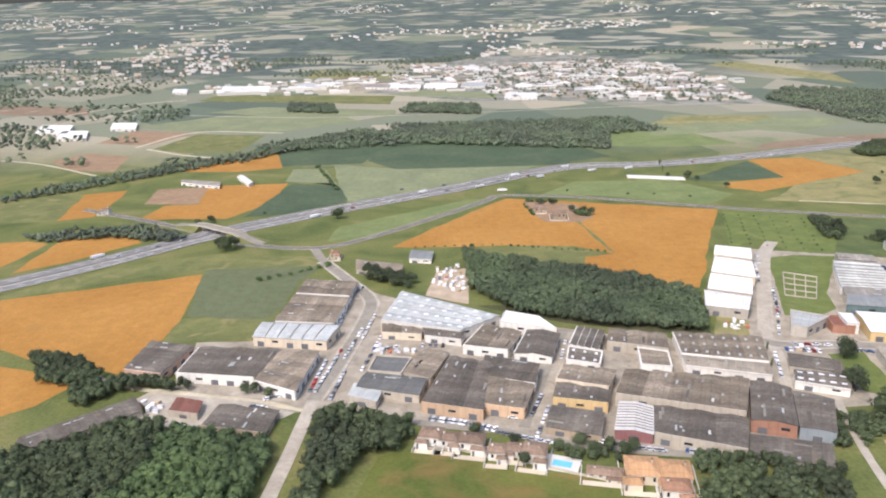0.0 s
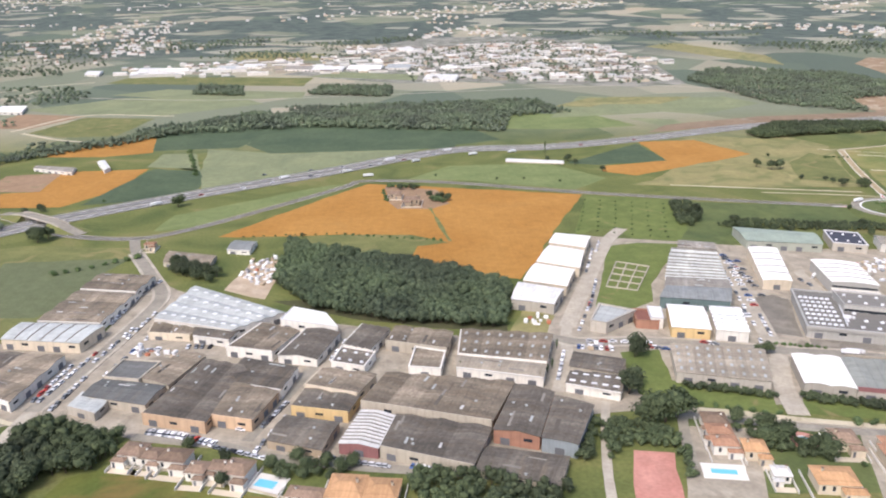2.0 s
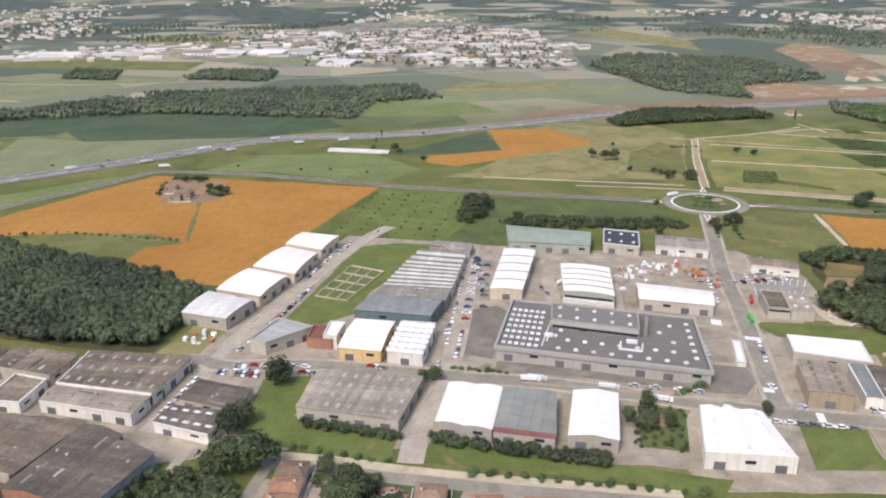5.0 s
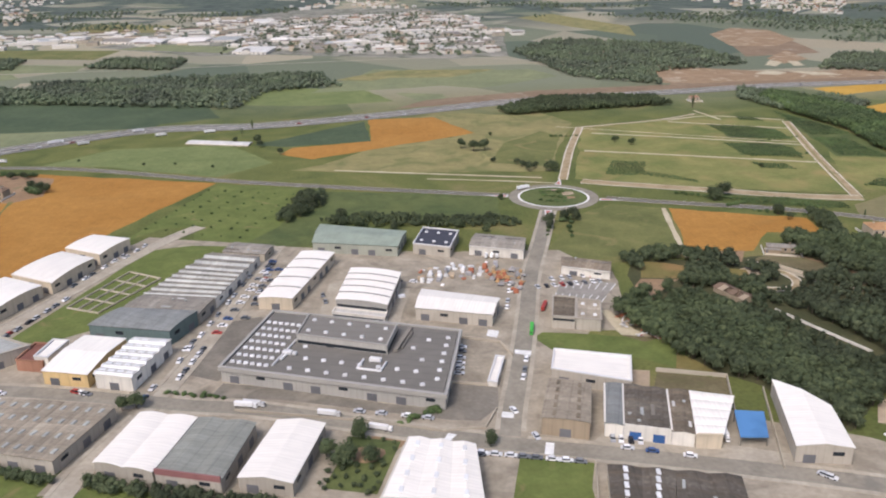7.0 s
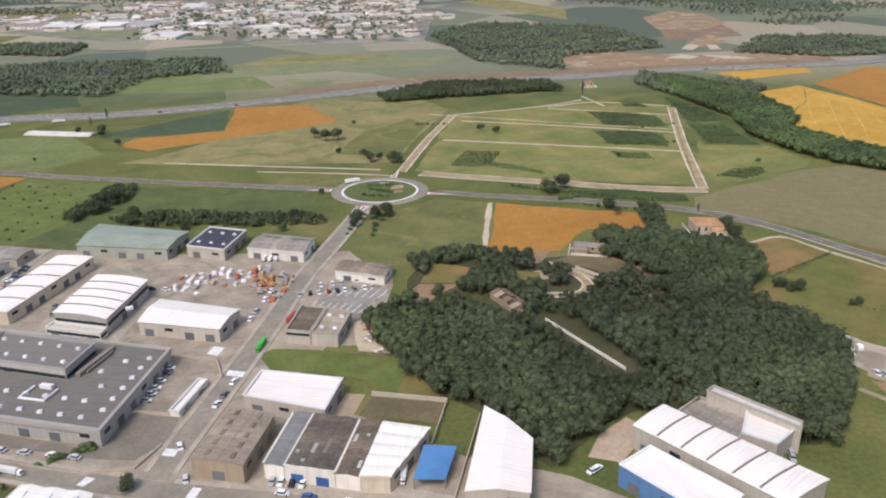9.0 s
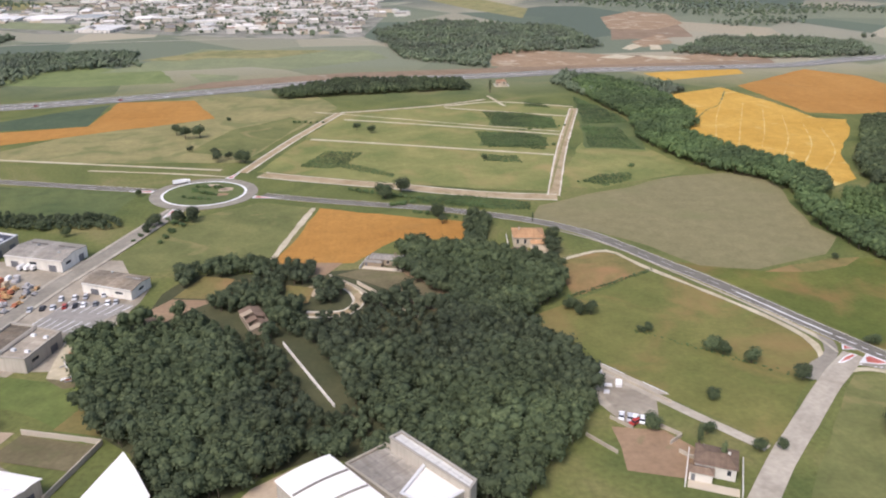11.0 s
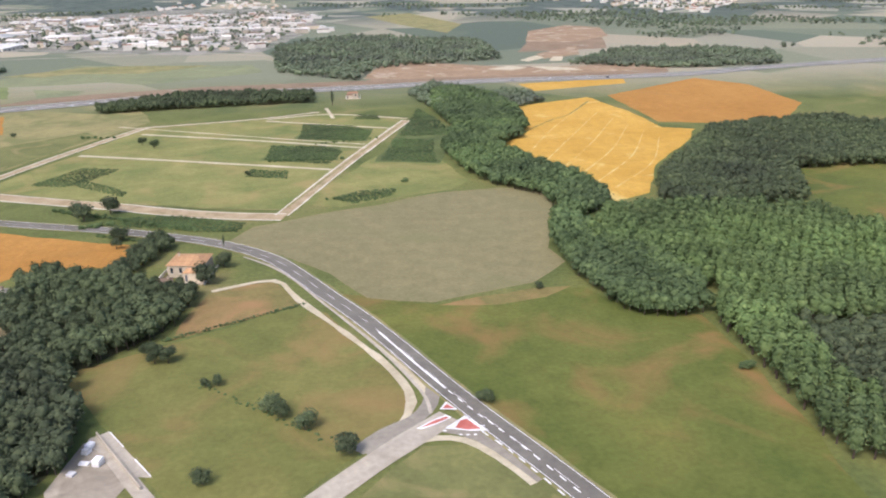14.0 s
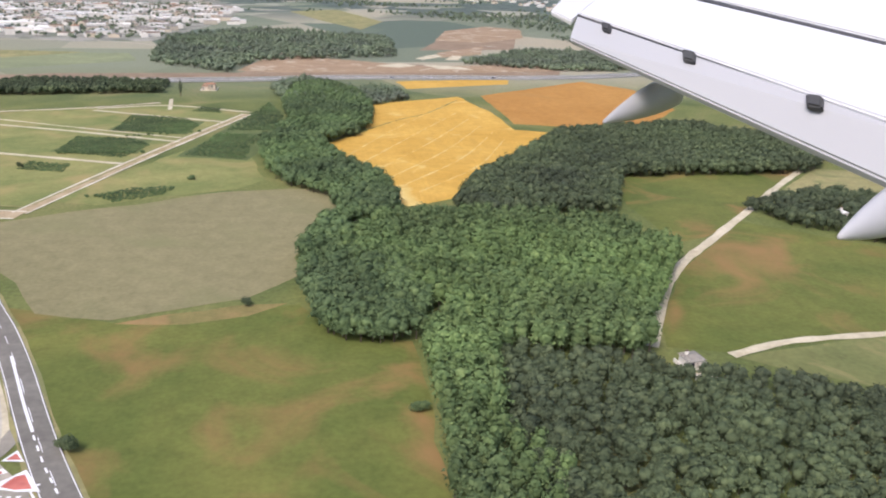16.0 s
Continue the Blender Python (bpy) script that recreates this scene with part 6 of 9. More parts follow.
road("motorway", MOTORWAY, 0.16, 18.0, [(-275.5, 302.2), (-209.3, 353.2), (-170.5, 390.5), (-124.3, 439.1), (-64.7, 485.6), (7.6, 535.2), (95.7, 599.3), (172.1, 605.5), (252.4, 630.6), (364.0, 674.4), (491.6, 693.4), (568.3, 708.8), (711.9, 717.0), (861.3, 760.7), (1486.7, 891.5)], "pale grey motorway with two carriageways", lanes=4, median=True)
road("road", ROADTAR, 0.15, 5.4, [(-230.2, 497.0), (-188.3, 472.0), (-157.7, 452.1), (-132.1, 431.7), (-105.3, 412.7), (-68.4, 404.1), (-44.3, 418.0), (-10.6, 453.7), (29.0, 499.9), (37.8, 512.7), (71.5, 509.3), (105.5, 499.0), (169.6, 472.2), (228.6, 452.3), (307.7, 428.3)], "grey country road", lanes=2)
road("road", ROADTAR, 0.15, 5.2, [(350.5, 418.8), (372.5, 410.0), (393.3, 403.0), (413.4, 396.3), (436.4, 385.9), (447.4, 379.4), (456.3, 372.4), (464.6, 363.3), (472.2, 350.7), (479.2, 338.0), (485.6, 327.0), (491.4, 316.0), (496.6, 305.4), (501.3, 295.3), (505.8, 285.9), (510.4, 276.8), (516.9, 264.7), (522.4, 254.2), (529.6, 239.4)], "dark asphalt country road in a long bend", lanes=2)
road("street", ASPHALT, 0.145, 5.0, [(-68.4, 404.1), (-59.3, 379.9), (-43.3, 349.8), (-32.3, 327.3), (-31.9, 307.7), (-37.1, 269.6), (-43.5, 235.2)], "wide grey street through the estate")
road("dirt_track", SAND, 0.11, 2.2, [(-140.0, 268.0), (-129.5, 260.4), (-115.0, 249.8), (-99.2, 244.2), (-80.8, 240.1), (-62.8, 235.8), (-52.7, 231.5), (-45.5, 228.3)], "pale sandy dirt track")
road("street", CONCRETE2, 0.145, 4.4, [(-43.5, 235.2), (-44.9, 216.3), (-45.6, 205.4), (-46.4, 195.4), (-47.2, 186.2), (-48.2, 172.7), (-49.0, 155.8)], "narrow grey lane between trees")
road("street", CONCRETE2, 0.125, 4.0, [(174.4, 399.8), (161.2, 376.6), (139.3, 320.4), (125.8, 284.1), (121.2, 260.5), (114.0, 237.1)], "pale concrete street past white halls")
road("street", CONCRETE2, 0.125, 4.0, [(209.1, 372.3), (201.6, 315.3), (192.0, 262.4), (183.7, 236.5), (180.4, 218.9)], "pale concrete street between halls")
road("street", ASPHALT, 0.135, 5.0, [(321.0, 403.7), (309.8, 364.8), (300.3, 332.7), (292.6, 298.6), (285.5, 269.0), (280.1, 248.2), (277.6, 237.0)], "wide grey street leading to a roundabout")
road("street", ASPHALT, 0.145, 5.5, [(114.5, 277.9), (129.1, 270.9), (153.7, 269.8), (190.8, 260.7), (200.1, 258.2), (221.0, 253.5), (257.2, 240.3), (277.1, 233.9), (305.4, 226.2), (338.1, 216.2), (364.5, 206.8)], "wide grey street along the halls")
road("street", ASPHALT, 0.125, 3.9, [(145.6, 221.9), (165.0, 216.6), (178.5, 212.9), (194.4, 209.2), (219.8, 203.7), (238.3, 200.0), (252.0, 196.4), (277.4, 188.8)], "grey residential street")
road("street", ASPHALT, 0.125, 3.4, [(47.7, 288.7), (37.8, 260.5), (32.7, 243.7), (24.1, 215.2)], "street between old halls")
road("street", CONCRETE2, 0.135, 3.2, [(-72.2, 241.6), (-50.3, 235.8)], "pale yard lane")
road("street", ASPHALT, 0.125, 3.6, [(-8.5, 219.5), (15.6, 214.1), (32.1, 207.0), (54.2, 201.4), (85.0, 196.5)], "street lined with parked cars")
road("lane", CONCRETE2, 0.125, 2.6, [(127.3, 230.6), (123.5, 214.4), (120.0, 197.4), (117.4, 179.8)], "pale concrete lane")
road("street", ASPHALT, 0.115, 3.0, [(147.9, 223.8), (144.7, 210.6), (142.0, 195.9)], "narrow residential street")
road("dirt_track", TRACKEARTH, 0.1, 4.6, [(338.1, 451.7), (356.3, 514.1), (375.8, 571.6)], "dirt track of pale sand")
road("dirt_track", TRACKEARTH, 0.105, 2.4, [(375.8, 571.6), (429.3, 586.4), (463.6, 603.7)], "dirt track of pale sand")
road("dirt_track", SAND, 0.11, 2.4, [(436.6, 585.4), (470.0, 594.9), (511.8, 575.6)], "dirt track of pale sand")
road("dirt_track", TRACKEARTH, 0.11, 5.0, [(510.8, 570.7), (482.3, 480.3), (461.5, 407.0)], "dirt track of pale sand")
road("dirt_track", TRACKEARTH, 0.115, 7.6, [(462.5, 405.0), (443.0, 409.0), (423.0, 416.0), (402.0, 425.4), (381.0, 433.4), (361.0, 441.4), (346.5, 448.0)], "wide dirt track of pale sand")
road("dirt_track", SAND, 0.12, 2.6, [(363.2, 509.4), (410.5, 492.3), (475.8, 467.7)], "dirt track of pale sand")
road("dirt_track", SAND, 0.12, 2.4, [(378.8, 553.9), (437.8, 529.9), (490.3, 505.5)], "dirt track of pale sand")
road("dirt_track", SAND, 0.12, 2.2, [(436.4, 580.4), (502.3, 549.8)], "dirt track of pale sand")
road("dirt_track", SAND, 0.12, 2.2, [(466.8, 615.7), (472.0, 582.4)], "dirt track of pale sand")
road("dirt_track", SAND, 0.1, 2.2, [(225.8, 484.4), (277.0, 470.5), (328.7, 456.8)], "dirt track of pale sand")
road("dirt_track", SAND, 0.1, 2.6, [(813.3, 517.8), (738.4, 457.0), (676.7, 392.5), (657.7, 372.0), (641.7, 354.9), (630.2, 338.4), (621.8, 322.8), (614.7, 308.3)], "dirt track of pale sand")
road("dirt_track", SAND, 0.1, 2.2, [(629.1, 303.4), (644.5, 308.4), (667.0, 310.1), (686.0, 311.9)], "dirt track of pale sand")
road("dirt_track", SAND, 0.1, 1.6, [(450.1, 343.2), (465.1, 348.7), (472.5, 335.2), (486.6, 311.2), (494.5, 296.0), (497.7, 283.2), (493.1, 270.3)], "dirt track of pale sand")
road("dirt_track", SAND, 0.1, 2.0, [(370.8, 401.1), (364.7, 371.4), (359.3, 342.3)], "dirt track of pale sand")
road("lane", CONCRETE2, 0.125, 2.6, [(441.6, 277.9), (453.5, 260.8), (466.3, 243.7)], "pale concrete lane beside a meadow")
road("lane", CONCRETE2, 0.11, 5.0, [(504.3, 277.4), (491.9, 266.0), (478.4, 251.7), (467.1, 239.7), (455.7, 226.0)], "wide pale concrete access road")
road("far_road", CONCRETE2, 0.1, 3.0, [(-359.9, 955.0), (-158.4, 899.8), (15.8, 909.0), (135.6, 927.8), (326.2, 948.0), (406.8, 911.9), (525.3, 911.1)], "pale distant road behind the motorway")
road("dirt_track", SAND, 0.1, 4.6, [(-445.0, 955.6), (-397.3, 1047.8), (-342.6, 1086.9)], "dirt track of pale sand")
road("dirt_track", SAND, 0.1, 4.6, [(-279.9, 724.4), (-246.5, 806.6), (-157.5, 792.4)], "dirt track of pale sand")
road("dirt_track", SAND, 0.1, 3.0, [(-411.5, 681.8), (-341.0, 657.6), (-266.1, 602.2)], "dirt track of pale sand")
roundabout(327.5, 423.6)
road("sandy_drive", TRACKEARTH, 0.12, 3.6, [(373.5, 312.0), (379.3, 311.2), (384.6, 312.4), (387.6, 318.4), (386.4, 325.0), (383.0, 330.4)], "tan sandy drive in a wood clearing")
road("slip_road", ASPHALT, 0.105, 3.0, [(502.3, 288.9), (501.1, 282.1), (497.9, 276.9), (492.5, 273.2), (487.6, 268.1)], "asphalt slip road curving off")
road("slip_road", ASPHALT, 0.106, 3.0, [(488.5, 268.0), (495.3, 272.9), (502.8, 273.8), (509.4, 269.8), (514.5, 262.4), (517.5, 257.1)], "asphalt slip road joining the main road")
road("kerb_strip", SAND, 0.095, 1.6, [(488.7, 314.3), (495.6, 299.6), (500.4, 288.1), (501.4, 282.1), (498.8, 277.7), (492.4, 274.0)], "pale gravel kerb strip")
road("kerb_strip", SAND, 0.096, 1.6, [(493.0, 267.5), (498.2, 270.1), (503.8, 270.4), (508.4, 267.5), (513.4, 260.3), (515.7, 256.0)], "pale gravel kerb strip")
road("kerb_strip", CONCRETE2, 0.115, 0.7, [(454.6, 368.1), (462.9, 359.7), (470.5, 348.4), (477.2, 335.2), (484.4, 321.5), (489.8, 311.0), (494.5, 300.6), (498.6, 290.5), (500.6, 283.9), (501.0, 278.7)], "pale concrete kerb beside the road")
road("grass_strip", DRY, 0.125, 0.9, [(508.7, 564.5), (482.6, 482.4), (462.3, 415.6)], "dry grass between wheel ruts")
road("grass_strip", DRY, 0.126, 0.5, [(460.1, 413.7), (433.9, 418.9), (390.4, 433.8), (350.2, 450.7)], "dry grass between wheel ruts")
road("dirt_track", SAND, 0.115, 1.3, [(361.0, 576.0), (402.5, 555.6), (450.0, 532.0), (489.1, 513.8)], "dirt track of pale sand")

# kerbs beside the estate's streets, broken where another street joins
KERBED = [([(321.0, 403.7), (309.8, 364.8), (300.3, 332.7), (292.6, 298.6), (285.5, 269.0), (280.1, 248.2), (277.6, 237.0)], 5.0), ([(121.0, 274.9), (129.1, 270.9), (153.7, 269.8), (190.8, 260.7), (200.1, 258.2), (221.0, 253.5), (257.2, 240.3), (277.1, 233.9), (305.4, 226.2), (338.1, 216.2), (364.5, 206.8)], 5.5), ([(174.4, 399.8), (161.2, 376.6), (139.3, 320.4), (125.8, 284.1)], 4.0), ([(209.1, 372.3), (201.6, 315.3), (192.0, 262.4), (183.7, 236.5), (180.4, 218.9)], 4.0), ([(-60.0, 381.0), (-43.3, 349.8), (-32.3, 327.3), (-31.9, 307.7), (-37.1, 269.6), (-43.5, 235.2)], 5.0)]
KERBED = [(smooth_line(p, 2.0), w) for p, w in KERBED]
for own, (line, w) in enumerate(KERBED):
    kerbed = tagged(new("kerb"), "pale concrete kerb along a street", "kerb", kind="structure")
    for side in (-1, 1):
        bm = bmesh.new()
        prev = None
        for k, p in enumerate(line):
            d = (line[min(k + 1, len(line) - 1)] - line[max(k - 1, 0)]).normalized()
            n2 = Vector((-d.y, d.x, 0)) * side
            q = p + n2 * (w / 2 + 0.2)
            if any((q - r).length < w2 / 2 + 1.2 for o, (l2, w2) in enumerate(KERBED) if o != own for r in l2):
                prev = None
                continue
            cur = [bm.verts.new((*(q + n2 * o).xy, z)) for o, z in ((-0.25, 0.1), (-0.25, 0.27), (0.95, 0.27), (0.95, 0.1))]
            if prev:
                for i in range(3):
                    bm.faces.new((prev[i], cur[i], cur[i + 1], prev[i + 1]))
            prev = cur
        bmesh.ops.recalc_face_normals(bm, faces=bm.faces[:])
        part("kerb_stone", bm, CONCRETE2, kerbed)

# ---- halls, houses ----
BIG_LIGHTS = [(0.03 + 0.032 * i, 0.1 + 0.115 * j) for i in range(6) for j in range(7)]
BIG_LIGHTS += [(0.3 + 0.085 * i, 0.1) for i in range(8)] + [(0.34 + 0.085 * i, 0.27) for i in range(7)]
BIG_LIGHTS += [(0.95, 0.2 + 0.13 * j) for j in range(6)] + [(0.86, 0.45), (0.8, 0.62), (0.86, 0.78), (0.3, 0.45), (0.6, 0.9), (0.75, 0.88)]
hall([(-113.0, 254.5), (-98.7, 250.3), (-93.6, 273.1), (-111.2, 278.6)], 4, "arch", "v", 4, R_DARK, W_PINK)
hall([(-93.6, 250.4), (-65.4, 245.5), (-59.9, 268.6), (-91.6, 272.0)], 4, "gable", "u", 3, R_DARK, W_WHITE)
hall([(-64.6, 243.9), (-49.4, 235.2), (-45.9, 266.4), (-59.9, 268.6)], 4, "gable", "v", 3, R_BROWN, W_WHITE)
hall([(-73.1, 279.8), (-44.2, 274.4), (-40.9, 288.9), (-72.2, 293.7)], 4.5, "arch", "v", 1, R_PALE, W_CREAM, ribs=6)
hall([(-67.9, 296.3), (-43.8, 292.5), (-40.3, 320.8), (-64.5, 326.5)], 4, "gable", "v", 3, R_BROWN, W_WHITE)
hall([(-64.6, 327.9), (-40.8, 322.9), (-38.6, 341.0), (-62.4, 345.7)], 4, "gable", "v", 2, R_BROWN, W_WHITE)
hall([(-24.7, 294.0), (6.3, 281.6), (22.6, 296.1), (-17.7, 326.0)], 4.5, "gable", "v", 4, R_PALE, W_WHITE, sky=(8, 4))
hall([(-24.1, 284.2), (-8.7, 281.2), (-7.9, 290.8), (-25.0, 295.3)], 3, "gable", "u", 2, R_BROWN, W_CREAM)
hall([(-7.1, 280.0), (6.4, 275.5), (8.7, 284.2), (-8.2, 288.0)], 3.5, "gable", "v", 1, R_DARK, W_WHITE)
hall([(7.0, 268.6), (23.2, 263.6), (30.0, 280.4), (15.6, 288.4)], 4, "gable", "u", 2, R_BROWN, W_WHITE)
hall([(25.4, 262.4), (38.6, 258.6), (44.4, 278.8), (32.2, 283.0)], 4, "gable", "u", 1, R_DARK, W_WHITE)
hall([(22.1, 289.0), (43.4, 281.1), (38.0, 293.5), (25.3, 300.0)], 4.5, "flat", "u", 1, R_WHITE, W_WHITE)
hall([(46.4, 268.6), (55.9, 263.8), (61.9, 280.0), (51.9, 284.5)], 3.8, "saw", "u", 4, R_DARK, W_WHITE)
hall([(43.4, 256.4), (54.5, 252.0), (57.6, 262.6), (46.0, 267.8)], 3.2, "flat", "u", 1, R_DARK, W_WHITE, sky=(3, 2))
hall([(60.6, 269.6), (81.2, 261.9), (84.1, 275.4), (63.9, 281.8)], 4, "gable", "u", 3, R_BROWN, W_BEIGE)
hall([(68.6, 250.6), (78.8, 248.4), (80.8, 260.9), (70.8, 265.0)], 3.5, "flat", "u", 1, R_BROWN, W_WHITE)
hall([(83.8, 248.9), (110.1, 240.1), (112.5, 249.0), (84.7, 257.2)], 4, "gable", "v", 1, R_TAN, W_WHITE)
hall([(84.8, 257.5), (112.6, 249.3), (118.1, 270.4), (87.0, 276.7)], 4.2, "gable", "u", 4, R_BROWN, W_WHITE, sky=(8, 3), skymat=R_PALE)
hall([(119.9, 249.0), (135.6, 242.1), (138.6, 252.3), (123.2, 258.9)], 3, "gable", "v", 2, R_DARK, W_BEIGE)
hall([(116.5, 236.9), (131.6, 230.1), (135.6, 240.6), (119.5, 244.9)], 3.5, "gable", "v", 1, R_DARK, W_WHITE, sky=(5, 2))
hall([(151.7, 240.4), (177.8, 232.2), (184.6, 253.5), (155.8, 260.0)], 4, "arch", "u", 9, R_TAN, W_GREY, sky=(9, 4), skymat=R_PALE)
hall([(133.2, 279.9), (138.3, 277.0), (151.4, 287.7), (139.6, 295.1)], 4.5, "flat", "u", 1, R_PALE, W_GREY)
hall([(150.1, 281.2), (157.8, 279.3), (159.6, 289.7), (151.3, 291.3)], 3.5, "flat", "u", 1, R_RED, W_BRICK)
hall([(155.2, 280.8), (159.3, 279.6), (161.3, 289.6), (156.6, 290.9)], 4.5, "flat", "u", 1, R_WHITE, W_WHITE)
hall([(160.3, 273.0), (172.8, 269.6), (176.8, 289.6), (164.6, 292.9)], 5, "gable", "v", 1, R_WHITE, W_YELLOW)
hall([(174.7, 269.5), (184.9, 266.4), (189.8, 287.2), (179.4, 289.8)], 4.8, "saw", "v", 6, R_PALEWHITE, W_WHITE, sky=(4, 6))
hall([(163.8, 298.6), (188.3, 291.9), (193.4, 304.8), (169.8, 309.9)], 5.2, "arch", "v", 1, R_SLATE, W_TEAL)
hall([(169.5, 311.5), (193.8, 305.3), (196.6, 316.4), (173.5, 321.7)], 4.2, "arch", "v", 1, R_GREY, W_GREY)
hall([(173.1, 322.2), (196.7, 316.9), (201.6, 338.0), (181.2, 344.3)], 4, "saw", "v", 6, R_GREY, W_WHITE)
hall([(181.2, 344.3), (201.6, 338.0), (205.2, 353.8), (187.5, 359.6)], 4, "saw", "v", 3, R_GREY, W_WHITE)
hall([(190.9, 361.2), (206.7, 356.2), (208.9, 365.6), (193.9, 370.7)], 3.6, "gable", "v", 1, R_GREY, W_BEIGE)
hall([(107.6, 301.8), (122.9, 295.8), (129.1, 310.2), (112.7, 319.1)], 5, "arch", "v", 1, R_PALEWHITE, W_GREY)
hall([(114.8, 321.1), (130.8, 313.2), (137.7, 332.0), (122.6, 340.8)], 5, "arch", "v", 1, R_WHITE, W_CREAM)
hall([(123.6, 343.2), (140.1, 333.7), (146.7, 356.1), (132.6, 364.5)], 5, "arch", "v", 1, R_WHITE, W_CREAM)
hall([(132.8, 367.4), (147.7, 358.8), (153.6, 375.5), (138.4, 381.7)], 5, "arch", "v", 1, R_WHITE, W_CREAM)
hall([(210.2, 314.5), (220.9, 312.5), (232.1, 352.1), (220.4, 354.6)], 4.5, "arch", "u", 1, R_WHITE, W_CREAM, ribs=5)
hall([(234.9, 308.5), (250.5, 302.6), (255.3, 327.9), (238.8, 334.0)], 5.6, "arch", "u", 1, R_WHITE, W_SILVER, ribs=5, strip=(2.5, 3.5))
hall([(233.7, 304.6), (249.6, 298.7), (250.4, 302.3), (234.6, 308.2)], 2.6, "flat", "u", 1, R_PALEWHITE, W_WHITE, strip=(1.0, 1.8))
hall([(259.0, 301.4), (281.5, 294.0), (285.2, 305.5), (261.9, 315.2)], 5, "gable", "v", 1, R_WHITE, W_GREY)
hall([(206.6, 269.5), (263.8, 249.5), (270.9, 283.8), (216.4, 303.0)], 4.6, "flat", "u", 1, R_TAR, W_SILVER, fascia=True, lights=BIG_LIGHTS)
hall([(225.3, 281.5), (250.1, 272.0), (253.2, 284.6), (227.8, 294.4)], 7.0, "flat", "u", 1, R_TAR, W_SILVER, sky=(5, 2), strip=(4.4, 5.3))
hall([(223.5, 363.9), (254.9, 355.7), (258.8, 372.5), (225.1, 384.9)], 5, "gable", "v", 1, R_GREEN, W_TEALPALE)
hall([(260.8, 358.3), (274.1, 352.5), (279.0, 370.9), (265.6, 376.6)], 4.2, "flat", "u", 1, R_NAVY, W_GREY, sky=(3, 2))
hall([(281.3, 354.6), (300.2, 347.6), (303.3, 360.8), (285.5, 368.2)], 4.4, "gable", "v", 1, R_GREY, W_WHITE)
hall([(310.8, 332.4), (325.9, 325.5), (328.7, 334.8), (313.0, 341.6)], 3.5, "gable", "v", 1, R_BROWN, W_WHITE)
hall([(298.8, 291.6), (305.4, 289.6), (309.1, 304.2), (302.2, 306.6)], 4.0, "flat", "u", 1, R_BROWN, W_GREY, strip=(2.6, 3.3))
hall([(305.6, 289.5), (312.6, 287.6), (316.0, 301.1), (309.3, 304.0)], 3.8, "flat", "u", 1, R_TAN, W_GREY, sky=(2, 2))
hall([(292.0, 260.1), (310.5, 251.7), (314.2, 264.5), (294.9, 270.7)], 4.3, "flat", "u", 1, R_WHITE, W_GREY)
hall([(284.9, 237.1), (295.3, 233.7), (299.7, 250.4), (290.0, 254.2)], 5, "arch", "u", 1, R_TAN, W_TAN, sky=(2, 5), skymat=R_BROWN)
hall([(299.1, 234.8), (303.0, 233.5), (307.9, 251.2), (303.7, 251.9)], 4, "gable", "u", 1, R_SLATE, W_WHITE, doors="blue")
hall([(303.1, 233.5), (313.0, 230.1), (317.8, 247.5), (308.1, 251.2)], 4, "gable", "u", 2, R_DARK, W_WHITE, doors="blue")
hall([(313.1, 230.1), (317.8, 228.5), (323.2, 246.4), (318.0, 247.5)], 4, "gable", "u", 1, R_BROWN, W_WHITE, doors="blue")
hall([(317.9, 228.0), (323.5, 227.2), (332.3, 242.5), (323.2, 245.8)], 4.2, "arch", "v", 5, R_WHITE, W_CREAM)
hall([(337.2, 221.0), (348.8, 218.9), (352.7, 235.5), (345.0, 248.2)], 5.2, "gable", "u", 1, R_WHITE, W_GREY)
hall([(373.9, 235.7), (392.9, 209.1), (403.3, 214.5), (382.7, 242.1)], 6, "arch", "v", 1, R_WHITE, W_GREY, ribs=6)
hall([(367.3, 224.5), (379.4, 206.4), (386.6, 213.1), (375.1, 229.5)], 5, "flat", "u", 1, R_WHITE, W_BLUE)
hall([(393.7, 245.9), (406.6, 229.7), (408.0, 232.0), (396.0, 247.6)], 6.2, "flat", "u", 1, R_PALEWHITE, W_GREY)
hall([(385.5, 242.3), (394.4, 231.1), (401.3, 239.9), (392.9, 247.8)], 3.6, "flat", "u", 1, R_GREY, W_BEIGE)
hall([(395.0, 231.4), (400.2, 226.9), (406.3, 231.3), (399.6, 239.0)], 5, "flat", "u", 1, R_WHITE, W_GREY)
hall([(187.1, 230.5), (200.4, 225.8), (205.4, 245.7), (191.7, 249.4)], 4.6, "arch", "u", 2, R_WHITE, W_GREY)
hall([(200.8, 226.1), (215.2, 221.8), (219.4, 242.4), (205.8, 246.0)], 4.4, "gable", "u", 2, R_GREYGREEN, W_GREY, band=W_WINE)
hall([(218.6, 222.6), (230.0, 219.6), (235.3, 240.8), (224.3, 243.3)], 4.6, "gable", "u", 1, R_WHITE, W_GREY)
hall([(248.0, 212.2), (268.0, 208.5), (268.6, 228.6), (254.3, 232.8)], 4.6, "gable", "u", 3, R_WHITE, W_WHITE, sky=(3, 4))
hall([(292.6, 205.8), (304.1, 204.0), (308.5, 215.7), (295.5, 219.1)], 4, "gable", "u", 2, R_DARK, W_BEIGE, sky=(2, 5))
hall([(304.8, 203.9), (318.4, 201.6), (321.2, 212.7), (308.9, 215.7)], 4, "gable", "u", 2, R_DARK, W_BEIGE)
hall([(-29.4, 238.7), (-8.5, 231.8), (-5.8, 243.0), (-26.7, 249.1)], 4, "gable", "v", 1, R_SLATEDARK, W_BEIGE)
